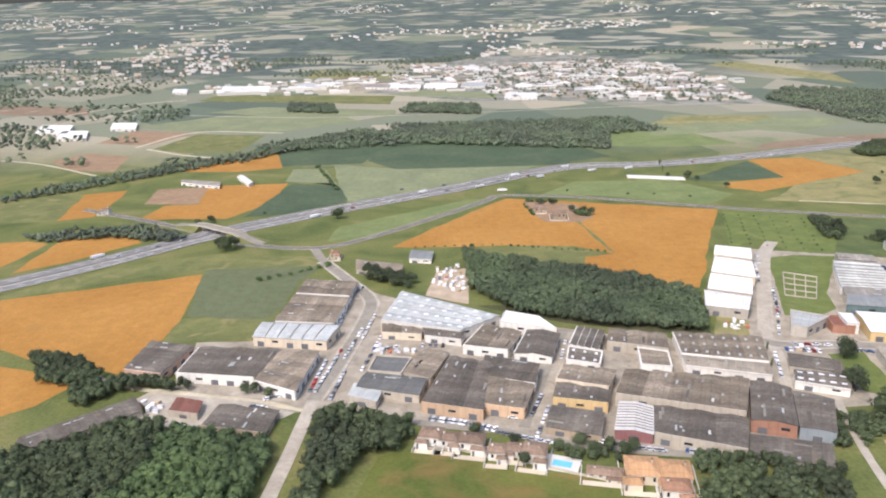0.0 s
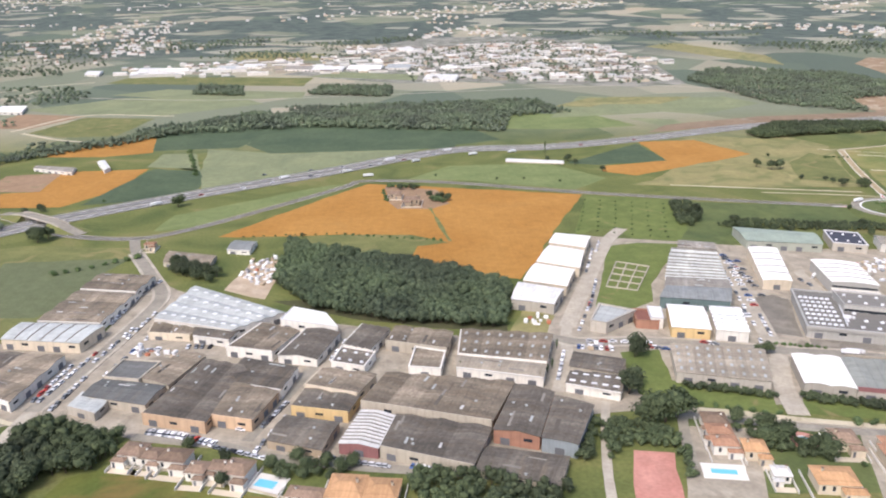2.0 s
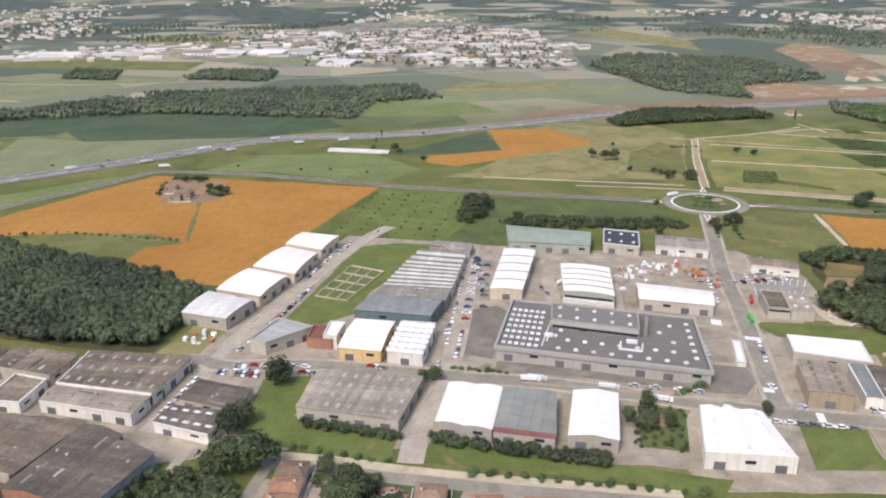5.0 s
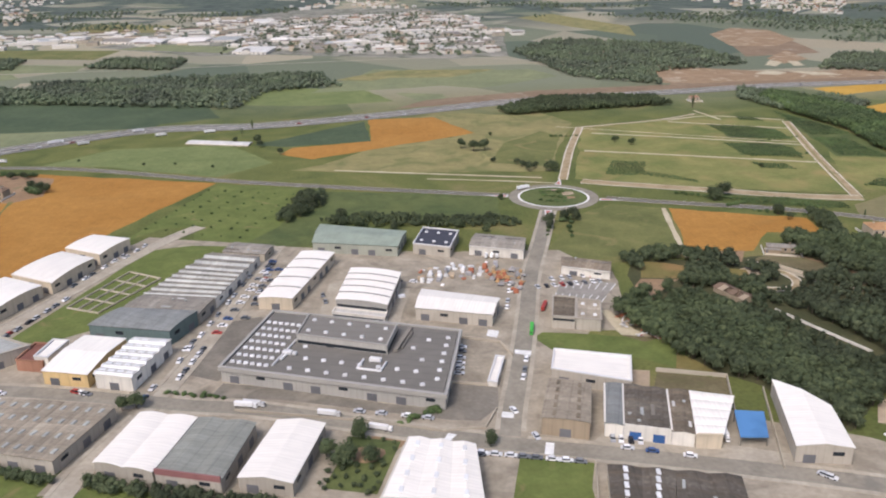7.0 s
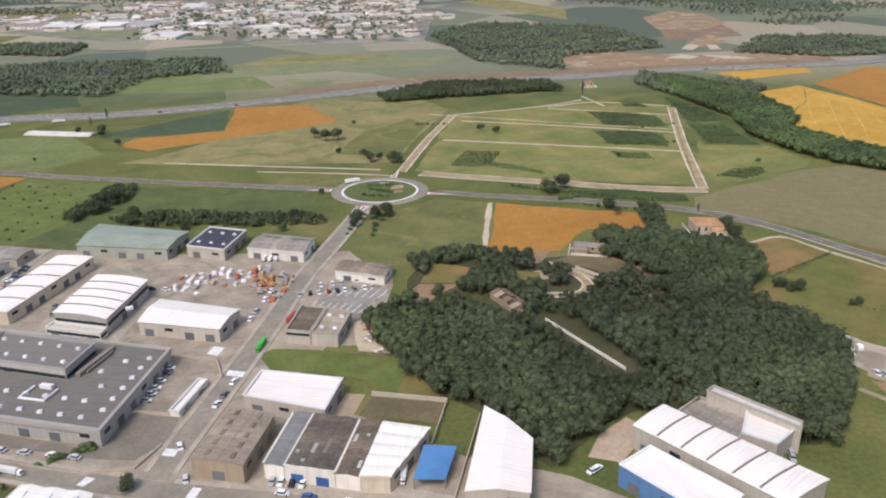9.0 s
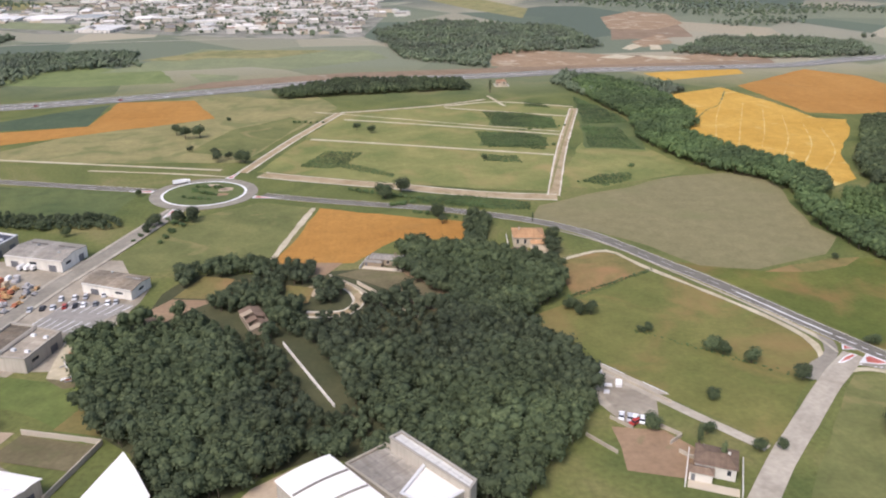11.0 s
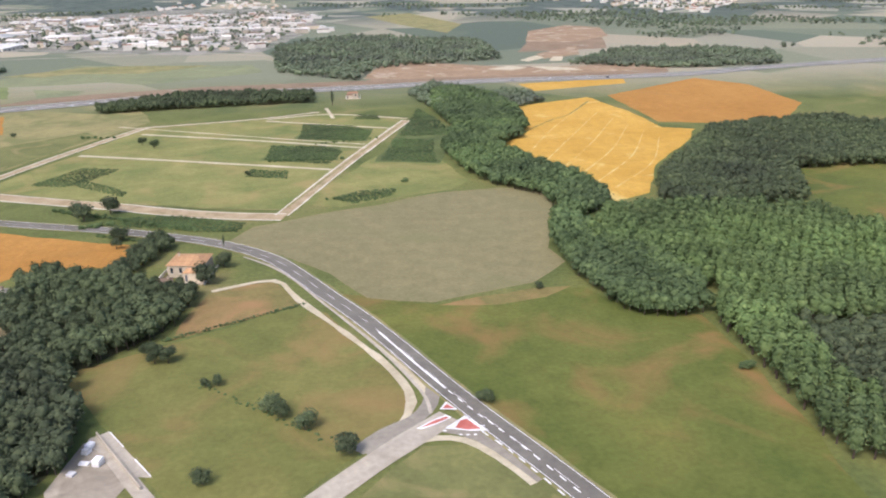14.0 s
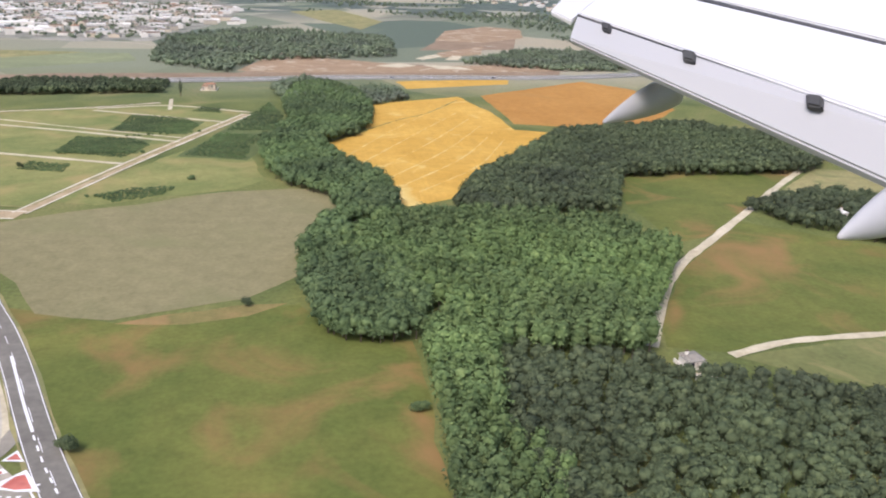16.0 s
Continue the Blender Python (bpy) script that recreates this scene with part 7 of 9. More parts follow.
hall([(-26.5, 248.7), (-14.9, 246.0), (-11.5, 258.3), (-24.5, 260.9)], 4.2, "flat", "u", 1, R_SLATEDARK, W_BEIGE)
hall([(-31.8, 233.1), (-22.2, 228.5), (-20.8, 237.0), (-30.6, 241.9)], 3, "gable", "u", 2, R_PALE, W_GREY)
hall([(-14.7, 247.6), (-4.8, 242.5), (1.8, 262.1), (-6.6, 267.4)], 4.2, "arch", "u", 1, R_BROWN, W_BEIGE)
hall([(-7.6, 225.9), (11.8, 219.6), (17.4, 253.5), (1.9, 259.8)], 4, "gable", "u", 3, R_DARK, W_ORANGE)
hall([(12.4, 244.4), (30.2, 237.7), (33.3, 252.5), (14.8, 260.4)], 4, "gable", "v", 2, R_DARK, W_WHITE)
hall([(12.6, 223.8), (24.7, 220.0), (29.6, 236.6), (14.3, 243.5)], 4, "gable", "u", 2, R_BROWN, W_ORANGE)
hall([(37.1, 239.0), (53.4, 232.6), (58.6, 244.7), (41.2, 250.0)], 4.6, "gable", "u", 2, R_BROWN, W_CREAM)
hall([(34.6, 227.6), (51.4, 223.1), (54.3, 233.7), (37.7, 239.3)], 3.8, "gable", "u", 2, R_DARK, W_YELLOW)
hall([(30.4, 211.4), (45.8, 205.6), (49.3, 219.0), (34.0, 224.1)], 3.6, "gable", "v", 1, R_DARK, W_TAN)
hall([(54.8, 227.6), (91.7, 214.3), (100.7, 236.2), (61.8, 245.0)], 4.8, "gable", "u", 5, R_BROWN, W_BEIGE)
hall([(50.2, 207.5), (60.8, 204.4), (64.9, 220.6), (55.2, 224.3)], 4.2, "gable", "u", 1, R_PALEWHITE, W_WINE, ribs=10)
hall([(61.2, 204.8), (85.0, 194.7), (91.5, 212.4), (65.4, 221.3)], 4, "gable", "u", 3, R_DARK, W_BEIGE)
hall([(91.8, 210.2), (103.7, 205.8), (111.6, 229.4), (100.7, 235.0)], 5.2, "gable", "u", 1, R_DARK, W_BRICK)
hall([(104.2, 205.2), (113.1, 201.4), (121.4, 221.0), (111.4, 226.9)], 4.8, "arch", "u", 1, R_DARK, W_BLUEGREY)
hall([(85.9, 195.1), (106.1, 187.0), (110.5, 199.1), (89.7, 205.3)], 3, "gable", "v", 1, R_DARK, W_BEIGE)
hall([(-124.9, 203.0), (-97.0, 226.6), (-102.6, 235.4), (-128.6, 211.4)], 3, "gable", "v", 1, R_DARK, W_BEIGE)
hall([(-88.4, 226.4), (-78.6, 223.9), (-79.2, 232.2), (-88.4, 235.2)], 2.4, "gable", "u", 3, R_RED, W_BEIGE)
hall([(-75.3, 215.8), (-54.6, 210.4), (-52.9, 224.8), (-73.0, 229.6)], 3, "gable", "u", 2, R_DARK, W_TAN)
hall([(-41.7, 361.9), (-19.5, 353.8), (-19.5, 368.6), (-43.1, 377.3)], 3, "gable", "v", 1, R_BROWN, W_BEIGE)
hall([(-16.6, 377.1), (-5.6, 374.4), (-4.6, 388.0), (-15.7, 390.7)], 3, "gable", "v", 1, R_SLATE, W_WHITE)
hall([(-188.6, 564.1), (-156.7, 548.7), (-159.7, 563.4), (-190.3, 573.7)], 2.6, "gable", "v", 1, R_GREY, W_WHITE)
hall([(-151.4, 579.8), (-136.7, 552.2), (-135.1, 559.3), (-148.5, 585.4)], 2.6, "gable", "v", 1, R_PALEWHITE, W_WHITE)
hall([(-412.4, 808.3), (-375.5, 800.3), (-393.5, 854.6), (-429.1, 859.2)], 3, "flat", "u", 1, R_WHITE, W_WHITE)
hall([(-372.9, 769.7), (-342.8, 766.2), (-360.1, 812.7), (-388.3, 816.1)], 3, "flat", "u", 1, R_WHITE, W_WHITE)
hall([(-342.5, 825.2), (-314.8, 821.7), (-327.6, 862.1), (-355.4, 865.7)], 3, "flat", "u", 1, R_WHITE, W_WHITE)
hall([(134.3, 557.2), (172.3, 546.4), (173.6, 556.3), (136.0, 567.4)], 1.2, "gable", "v", 1, R_PALEWHITE, W_CREAM)
hall([(275.5, 260.0), (277.8, 259.2), (281.7, 272.6), (279.5, 273.5)], 1.6, "flat", "u", 1, R_WHITE, W_WHITE)
hall([(-317.7, 1175.2), (-283.2, 1161.8), (-297.4, 1233.7), (-331.9, 1240.1)], 3.4, "gable", "v", 1, R_PALEWHITE, W_WHITE)
hall([(-281.5, 1161.5), (-243.6, 1147.7), (-257.0, 1226.2), (-295.6, 1233.3)], 3.4, "gable", "v", 1, R_WHITE, W_WHITE)
hall([(-212.1, 1209.9), (-179.6, 1196.0), (-184.1, 1245.6), (-216.5, 1251.8)], 3.4, "gable", "v", 1, R_PALE, W_WHITE)
hall([(-179.9, 1228.1), (-147.2, 1213.9), (-150.5, 1264.9), (-183.2, 1271.3)], 3.4, "gable", "v", 1, R_PALEWHITE, W_WHITE)
hall([(-112.2, 1183.7), (-71.4, 1168.6), (-72.0, 1224.3), (-113.9, 1232.3)], 3.4, "gable", "v", 1, R_GREY, W_WHITE)
hall([(-71.4, 1168.6), (-27.6, 1153.1), (-26.2, 1207.4), (-71.6, 1215.9)], 3.4, "gable", "v", 1, R_PALEWHITE, W_WHITE)
hall([(-22.2, 1167.2), (25.0, 1151.0), (29.0, 1213.3), (-20.5, 1222.8)], 3.4, "gable", "v", 1, R_WHITE, W_WHITE)
hall([(32.1, 1172.6), (65.9, 1158.7), (72.1, 1221.7), (36.3, 1228.7)], 3.4, "gable", "v", 1, R_PALE, W_WHITE)
hall([(83.7, 1026.5), (123.5, 1014.0), (133.1, 1075.3), (90.5, 1082.7)], 3.4, "gable", "v", 1, R_PALEWHITE, W_WHITE)
hall([(-14.7, 1459.8), (21.6, 1439.9), (26.2, 1524.3), (-12.1, 1533.4)], 3.4, "gable", "v", 1, R_GREY, W_WHITE)
hall([(40.6, 1470.9), (70.5, 1452.1), (77.2, 1525.0), (45.6, 1532.6)], 3.4, "gable", "v", 1, R_PALEWHITE, W_WHITE)
hall([(109.8, 1158.2), (131.3, 1146.6), (138.0, 1184.3), (115.2, 1188.7)], 3.4, "gable", "v", 1, R_WHITE, W_WHITE)
hall([(182.7, 1087.0), (217.0, 1074.1), (230.0, 1128.4), (193.1, 1135.2)], 3.4, "gable", "v", 1, R_PALE, W_WHITE)
hall([(-386.3, 1165.3), (-362.4, 1154.0), (-376.3, 1208.4), (-398.7, 1212.4)], 3.4, "gable", "v", 1, R_PALEWHITE, W_WHITE)



def roof_plant(x, y, z, rot, dims, name, label, mat):
    """A piece of plant standing on a flat roof."""
    e = tagged(thing(name, x, y, z, rot), label, "roof plant", "roof plant")
    for nm, dm in dims:
        bm = bmesh.new()
        box(bm, *dm)
        bmesh.ops.bevel(bm, geom=bm.edges[:], offset=0.06, segments=1, affect="EDGES")
        part(nm, bm, mat, e)
    return e


roof_plant(246.0, 265.9, 4.35, -19.3, [("pipe", (-3.4, 3.4, -2.6, -2.1, 0, 0.5)), ("pipe", (-3.4, -2.9, -2.1, 2.6, 0, 0.5)), ("pipe", (2.9, 3.4, -2.1, 2.6, 0, 0.5)), ("unit", (-1.6, 1.6, 2.2, 3.4, 0, 1.0))], "cooling_plant", "white pipe loop with a cooling unit", TRIM)
roof_plant(254.6, 279.6, 4.35, -19.3, [("duct", (-0.6, 0.6, -7, 7, 0, 0.9)), ("duct", (0.9, 1.4, -5, 5, 0, 0.6))], "roof_duct", "grey air ducts on a flat roof", R_GREY)
roof_plant(223.4, 275.3, 4.35, -19.3, [("unit", (-1.3, 1.3, -0.7, 0.7, 0, 0.9)), ("unit", (1.6, 2.6, -0.6, 0.6, 0, 0.7)), ("duct", (-0.3, 0.3, -4, -0.7, 0, 0.5))], "air_unit", "white air handling unit on a roof", TRIM)
roof_plant(224.1, 279.9, 4.35, -19.3, [("kerb", (-0.2, 0.2, -12, 12, 0, 0.5))], "roof_upstand", "pale upstand across a flat roof", TRIM)
roof_plant(255.1, 308.5, 4.65, 20, [("unit", (-1, 1, -0.6, 0.6, 0, 0.8))], "air_unit", "small air unit on a roof", TRIM)

house(-4.2, 208.8, 8, 7, -12, 3, R_TILEDARK, W_WHITE)
house(1.2, 207.0, 7, 6, -12, 2.6, R_TILEDARK, W_WHITE)
house(7.8, 205.2, 9, 7, -12, 3, R_TILEDARK, W_WHITE)
house(14.8, 199.9, 6, 6, -10, 2.6, R_TILEDARK, W_WHITE)
house(20.1, 200.8, 6, 5, -10, 2.4, R_TILEDARK, W_WHITE)
house(25.5, 198.5, 8, 8, -15, 3.2, R_TILEDARK, W_WHITE)
house(53.7, 189.0, 11, 11, -8, 3, R_TILEORANGE, W_CREAM)
house(62.5, 187.3, 10, 10, -8, 3, R_TILEORANGE, W_CREAM)
house(60.6, 179.9, 9, 7, -8, 3, R_TILE, W_WHITE)
house(43.8, 189.5, 12, 5, -12, 1.2, R_TILEDARK, W_WHITE)
house(153.8, 214.6, 8, 7, -8, 3, R_TILEDARK, W_WHITE)
house(153.1, 208.9, 8, 6, -8, 3, R_TILE, W_WHITE)
house(152.5, 203.0, 8, 6, -8, 3, R_TILE, W_WHITE)
house(159.4, 200.4, 7, 7, -8, 3, R_TILEORANGE, W_CREAM)
house(184.6, 203.4, 8, 8, -8, 3, R_TILEDARK, W_CREAM)
house(196.2, 198.8, 8, 8, -8, 3, R_TILE, W_CREAM)
house(208.5, 196.5, 11, 9, -8, 3, R_TILE, W_CREAM)
house(230.0, 191.0, 10, 8, -8, 3, R_TILE, W_CREAM)
house(219.7, 193.7, 8, 8, -8, 3, R_TILEDARK, W_CREAM)
house(441.9, 358.6, 12.0, 10.5, -6, 3.4, R_TILEORANGE, W_CREAM)
house(437.2, 347.6, 5, 4, -6, 2, R_TILEDARK, W_CREAM)
house(70.0, 456.5, 10, 8, -5, 3.5, R_TILEDARK, W_TAN)
house(60.0, 471.1, 8, 6, -5, 3, R_TILEDARK, W_TAN)
ruined_barn(361.3, 307.6, -68, 12.4, 5.4)
house(395.7, 345.6, 12, 5, -18, 2, R_GREY, W_TAN)
house(453.7, 238.9, 9, 7, -25, 2.6, R_TILEDARK, W_WHITE)
house(-55.0, 387.3, 6, 5, 0, 3, R_TILE, W_CREAM)
house(-212.5, 487.2, 6, 5, 0, 3, R_TILEDARK, W_WHITE)
house(619.0, 300.0, 4, 4, 10, 2, R_GREY, W_WHITE)
house(706.8, 389.2, 6, 4, 5, 2.4, R_PALEWHITE, W_WHITE)
house(481.7, 653.7, 8, 6, 0, 3, R_TILE, W_CREAM)
pool(32.8, 195.1, 5.5, 3.2, -20)
round_pool = tagged(thing("swimming_pool", 175.7, 206.1), "round blue swimming pool in a salmon terrace", "pool")
for name, r0, r1, z, mat, lab in (("water", 0.0, 1.75, 0.24, WATER, "clear blue water"), ("rim", 1.7, 2.3, 0.3, W_WHITE, "white rim"), ("terrace", 2.2, 4.2, 0.22, COURT, "salmon paving")):
    bm = bmesh.new()
    disc(bm, r0, r1, z)
    part(name, bm, mat, round_pool, lab)
foundation([(148.8, 321.8), (160.1, 316.5), (172.6, 343.5), (160.1, 351.0)], 3, 4)
canopy([(327.9, 227.8), (334.1, 227.1), (337.4, 236.6), (330.8, 238.0)], 2.6, CANVAS)
low_wall([(320.7, 263.0), (337.8, 257.9), (332.7, 241.2)], 1.2)
low_wall([(344.4, 251.2), (333.9, 218.9)], 1.0)
low_wall([(269.8, 288.5), (282.2, 283.7), (284.6, 275.3)], 0.8)
low_wall([(265.6, 262.7), (278.2, 259.4)], 0.8)
low_wall([(241.4, 247.7), (262.3, 240.4), (272.5, 240.9), (276.2, 248.6)], 0.7)
low_wall([(212.3, 254.4), (241.4, 247.2)], 0.8)
low_wall([(190.9, 252.6), (223.5, 242.9)], 0.1)
low_wall([(145.9, 223.9), (176.3, 215.7), (194.9, 211.2), (220.4, 205.5), (239.0, 201.5)], 0.45)
low_wall([(279.2, 229.4), (294.9, 225.0)], 0.8)
low_wall([(294.5, 225.0), (291.1, 209.6)], 0.8)
low_wall([(441.6, 278.4), (453.6, 261.3)], 0.8)
low_wall([(414.0, 248.2), (422.0, 242.5)], 0.8)
low_wall([(-9.6, 205.2), (6.0, 202.4), (15.6, 197.1)], 0.8)
low_wall([(28.8, 192.9), (51.2, 183.3)], 0.8)
low_wall([(448.1, 253.0), (451.3, 249.3), (448.2, 247.0)], 0.9)
low_wall([(448.9, 244.3), (450.7, 242.0), (454.1, 245.4), (458.6, 240.3), (455.9, 237.9)], 0.9)
low_wall([(432.6, 251.5), (437.1, 245.1)], 0.8)
low_wall([(439.1, 257.0), (442.5, 252.7)], 0.8)
pool(149.0, 193.3, 6.5, 2.2, -10)
house(194.6, 195.1, 9, 8, -8, 3, R_TILE, W_CREAM)
house(173.4, 186.1, 12, 9, -8, 3, R_TILEORANGE, W_CREAM)
house(161.8, 189.7, 5, 5, -8, 2.4, R_PALEWHITE, W_WHITE)
low_wall([(369.3, 295.8), (375.6, 281.8), (382.6, 266.6)], 0.9, W_WHITE)
low_wall([(399.1, 312.4), (404.0, 306.2)], 0.9, W_CREAM)
low_wall([(387.0, 330.6), (392.4, 323.0)], 1.1, W_CREAM)
low_wall([(379.0, 336.2), (386.4, 328.0), (394.6, 314.1)], 1.0)

field("scrub_ground", DARKGRASS, 0.135, [(235.6, 222.0), (240.6, 240.6), (252.6, 237.2), (247.0, 218.6)], "dark rough grass on a vacant plot")
bm = bmesh.new()
rings = [[bm.verts.new((244.7 + r * 4.6 * math.cos(k * 0.5236) * (1 + 0.12 * math.sin(k * 2.1)), 233.0 + r * 3.4 * math.sin(k * 0.5236), 0.05 + 1.5 * (1 - r) ** 0.8 * (1 + 0.15 * math.sin(k * 1.7 + r)))) for k in range(12)] for r in (1.0, 0.75, 0.5, 0.25, 0.06)]
for a, b in zip(rings, rings[1:]):
    for k in range(12):
        bm.faces.new((a[k], a[(k + 1) % 12], b[(k + 1) % 12], b[k]))
bm.faces.new(rings[-1])
bmesh.ops.recalc_face_normals(bm, faces=bm.faces[:])
tagged(new("earth_mound", mesh_of("earth_mound", bm, BROWN)), "heap of brown earth among low scrub", "earth mound")
HOUSE_SPOTS.append((244.7, 233.0, 6.0))

# ---- woods and trees ----
LOW_TREES.append([(346.0, 309.0), (358.0, 292.0), (371.0, 262.0), (378.0, 250.0), (396.0, 251.0), (390.0, 265.0), (379.0, 268.0), (366.0, 297.0), (364.0, 312.0), (352.0, 316.0)])
LOW_TREES.append([(325.0, 300.0), (337.0, 299.0), (347.0, 312.0), (336.0, 313.0)])
LOW_TREES.append([(366.0, 300.0), (396.0, 290.0), (408.0, 296.0), (408.0, 312.0), (384.0, 312.0), (370.0, 309.0)])
CLEARINGS.append([(366.0, 297.0), (380.4, 261.6), (387.0, 265.0), (383.0, 279.0), (376.6, 294.5), (371.6, 298.5)])
CLEARINGS.append([(336.8, 325.8), (350.0, 323.8), (355.9, 334.5), (342.5, 340.8)])
CLEARINGS.append([(330.0, 316.2), (335.3, 307.6), (342.8, 318.0), (349.0, 323.3), (336.6, 325.2)])
CLEARINGS.append([(355.6, 312.4), (361.0, 299.4), (367.2, 303.0), (361.6, 315.8)])
CLEARINGS.append([(388.0, 338.0), (397.0, 341.0), (413.0, 316.0), (409.0, 312.5), (396.0, 327.0)])
CLEARINGS.append([(371.0, 315.6), (372.4, 309.6), (385.4, 308.8), (391.0, 320.0), (386.0, 333.0), (380.4, 331.0), (385.0, 319.6), (382.6, 315.2)])
# this wood's lighter leaf colour includes the haze in front of it
wood("wood", [(12.5, 335.2), (11.2, 388.2), (39.0, 368.9), (69.9, 356.1), (95.2, 339.5), (110.1, 321.7), (108.3, 309.8), (102.8, 285.0), (64.7, 291.3), (31.1, 307.6)], 3.4, 5.5, HAZEDLEAF, "round")
wood("wood", [(-130.9, 200.0), (-119.0, 203.0), (-96.0, 219.5), (-86.0, 216.0), (-84.0, 196.0), (-92.0, 168.0), (-112.0, 169.3)], 3.8, 6.5, DARKLEAF, "round")
wood("wood", [(-85.0, 216.5), (-77.0, 212.5), (-53.7, 206.0), (-51.0, 203.0), (-51.8, 188.8), (-53.0, 166.8), (-91.0, 168.0), (-83.0, 196.0)], 3.8, 6.5, MIDLEAF, "round")
wood("wood", [(-40.2, 222.0), (-34.0, 226.0), (-22.0, 220.5), (-10.4, 217.5), (-10.4, 204.6), (-24.0, 201.5), (-31.0, 184.7), (-34.3, 172.6), (-40.0, 178.8), (-39.0, 206.1)], 3.6, 6, DARKLEAF, "round")
wood("wood", [(-127.7, 244.6), (-110.1, 251.7), (-86.2, 244.3), (-110.4, 243.7), (-120.9, 231.2)], 3.2, 5, DARKLEAF, "round")
wood("wood", [(-153.9, 271.7), (-132.5, 265.9), (-120.0, 252.2), (-129.8, 248.7), (-141.5, 249.3)], 3.2, 5, DARKLEAF, "round")
wood("wood", [(-69.6, 245.4), (-63.1, 249.0), (-55.7, 242.6), (-58.4, 238.9), (-66.0, 239.3)], 3.0, 4, DARKLEAF, "round")
wood("wood", [(70.4, 195.0), (82.4, 198.3), (98.7, 195.0), (109.8, 187.7), (98.3, 160.5), (59.9, 162.2)], 3.8, 5, DARKLEAF, "mid")
wood("wood", [(392.2, 342.2), (404.6, 357.8), (423.2, 350.1), (447.0, 337.4), (445.3, 320.1), (428.4, 299.2), (439.3, 279.5), (439.2, 266.1), (432.1, 251.8), (422.1, 240.0), (415.2, 230.3), (395.3, 232.3), (392.4, 246.2), (379.5, 249.1), (362.6, 287.5), (368.8, 314.7), (401.8, 316.1)], 3.4, 5.5, DARKLEAF, "round")
wood("wood", [(319.0, 298.9), (337.1, 316.7), (352.6, 305.4), (368.4, 294.8), (381.0, 264.1), (390.0, 258.1), (371.6, 244.6), (355.5, 229.7), (353.2, 238.8), (343.8, 254.1), (331.5, 264.8)], 3.4, 5.5, DARKLEAF, "round")
wood("wood", [(333.6, 343.2), (348.3, 348.7), (375.2, 340.6), (371.8, 329.5), (355.2, 340.6), (338.8, 329.1)], 3.2, 4.5, DARKLEAF, "round")
wood("wood", [(376.0, 329.6), (384.0, 328.4), (382.4, 317.6), (375.6, 318.0)], 3.2, 4.2, DARKLEAF, "round")
wood("wood", [(350.0, 324.0), (357.0, 336.0), (366.0, 340.0), (366.0, 319.0), (373.0, 318.0), (373.0, 311.0), (385.0, 309.0), (394.0, 306.0), (384.0, 298.0), (372.0, 300.0), (366.5, 303.5), (362.0, 315.5), (354.0, 312.5), (348.0, 318.0)], 3.2, 4.0, DARKLEAF, "round")
wood("poplar_plantation", [(553.2, 367.1), (567.8, 388.3), (589.5, 391.1), (633.5, 379.6), (640.7, 355.3), (628.3, 334.7), (612.3, 303.2), (595.3, 304.6), (584.9, 307.2), (576.5, 325.4), (570.2, 333.7), (558.1, 343.0)], 3.1, 7.5, POPLAR, "poplar")
wood("poplar_row", [(568.7, 314.3), (576.0, 321.9), (583.9, 313.1), (580.0, 289.0), (573.4, 253.8), (567.7, 254.4), (568.5, 286.3)], 3.1, 7.5, POPLAR, "poplar")
wood("riverside_wood", [(543.6, 353.9), (547.1, 384.7), (553.4, 389.6), (558.4, 352.9), (573.0, 335.9), (568.1, 314.3), (557.0, 313.9), (550.4, 318.4), (546.1, 333.0)], 3.2, 6.5, MIDLEAF, "round")
wood("riverside_wood", [(531.0, 656.0), (548.0, 668.0), (566.0, 628.0), (572.0, 590.0), (570.0, 545.0), (562.0, 516.0), (546.5, 500.0), (553.5, 469.0), (566.5, 441.0), (571.5, 414.0), (570.7, 403.3), (551.1, 383.9), (552.4, 408.1), (549.0, 422.0), (535.5, 434.0), (526.8, 462.0), (523.6, 493.0), (533.8, 538.0), (526.0, 590.0)], 3.6, 6, MIDLEAF, "mid")
wood("crop_rows", [(503.5, 524.9), (520.7, 518.2), (518.6, 474.6), (495.5, 481.0)], 1.6, 0.9, MIDLEAF, "far")
wood("crop_rows", [(519.1, 606.3), (528.0, 565.5), (530.1, 530.7), (505.8, 529.4)], 1.6, 0.9, MIDLEAF, "far")
wood("wood", [(588.2, 405.2), (603.3, 439.9), (628.0, 475.4), (653.0, 515.0), (716.6, 532.7), (763.9, 478.4), (730.5, 444.5), (655.7, 441.5), (639.3, 399.8), (600.1, 393.9)], 3.6, 6, DARKLEAF, "mid")
wood("scrub_wood", [(584.0, 307.6), (605.6, 301.1), (615.0, 296.9), (638.2, 288.5), (646.6, 281.8), (663.4, 272.2), (641.5, 248.1), (581.1, 254.3), (578.6, 275.3)], 3.6, 4.6, DARKLEAF, "round")
wood("poplar_row", [(578.2, 276.1), (583.5, 275.6), (585.2, 266.0), (580.4, 252.0), (573.2, 252.8)], 3.2, 6.5, POPLAR, "poplar")
wood("hedge", [(332.3, 633.4), (372.1, 675.6), (456.5, 668.5), (456.0, 637.0), (383.9, 626.3), (339.5, 616.8)], 3.8, 5, DARKLEAF, "mid")
wood("hedge", [(682.5, 400.1), (711.9, 413.3), (726.1, 412.7), (730.7, 399.1), (742.4, 380.5), (722.5, 356.3), (705.9, 364.3), (688.3, 383.4)], 3.8, 5, DARKLEAF, "mid")
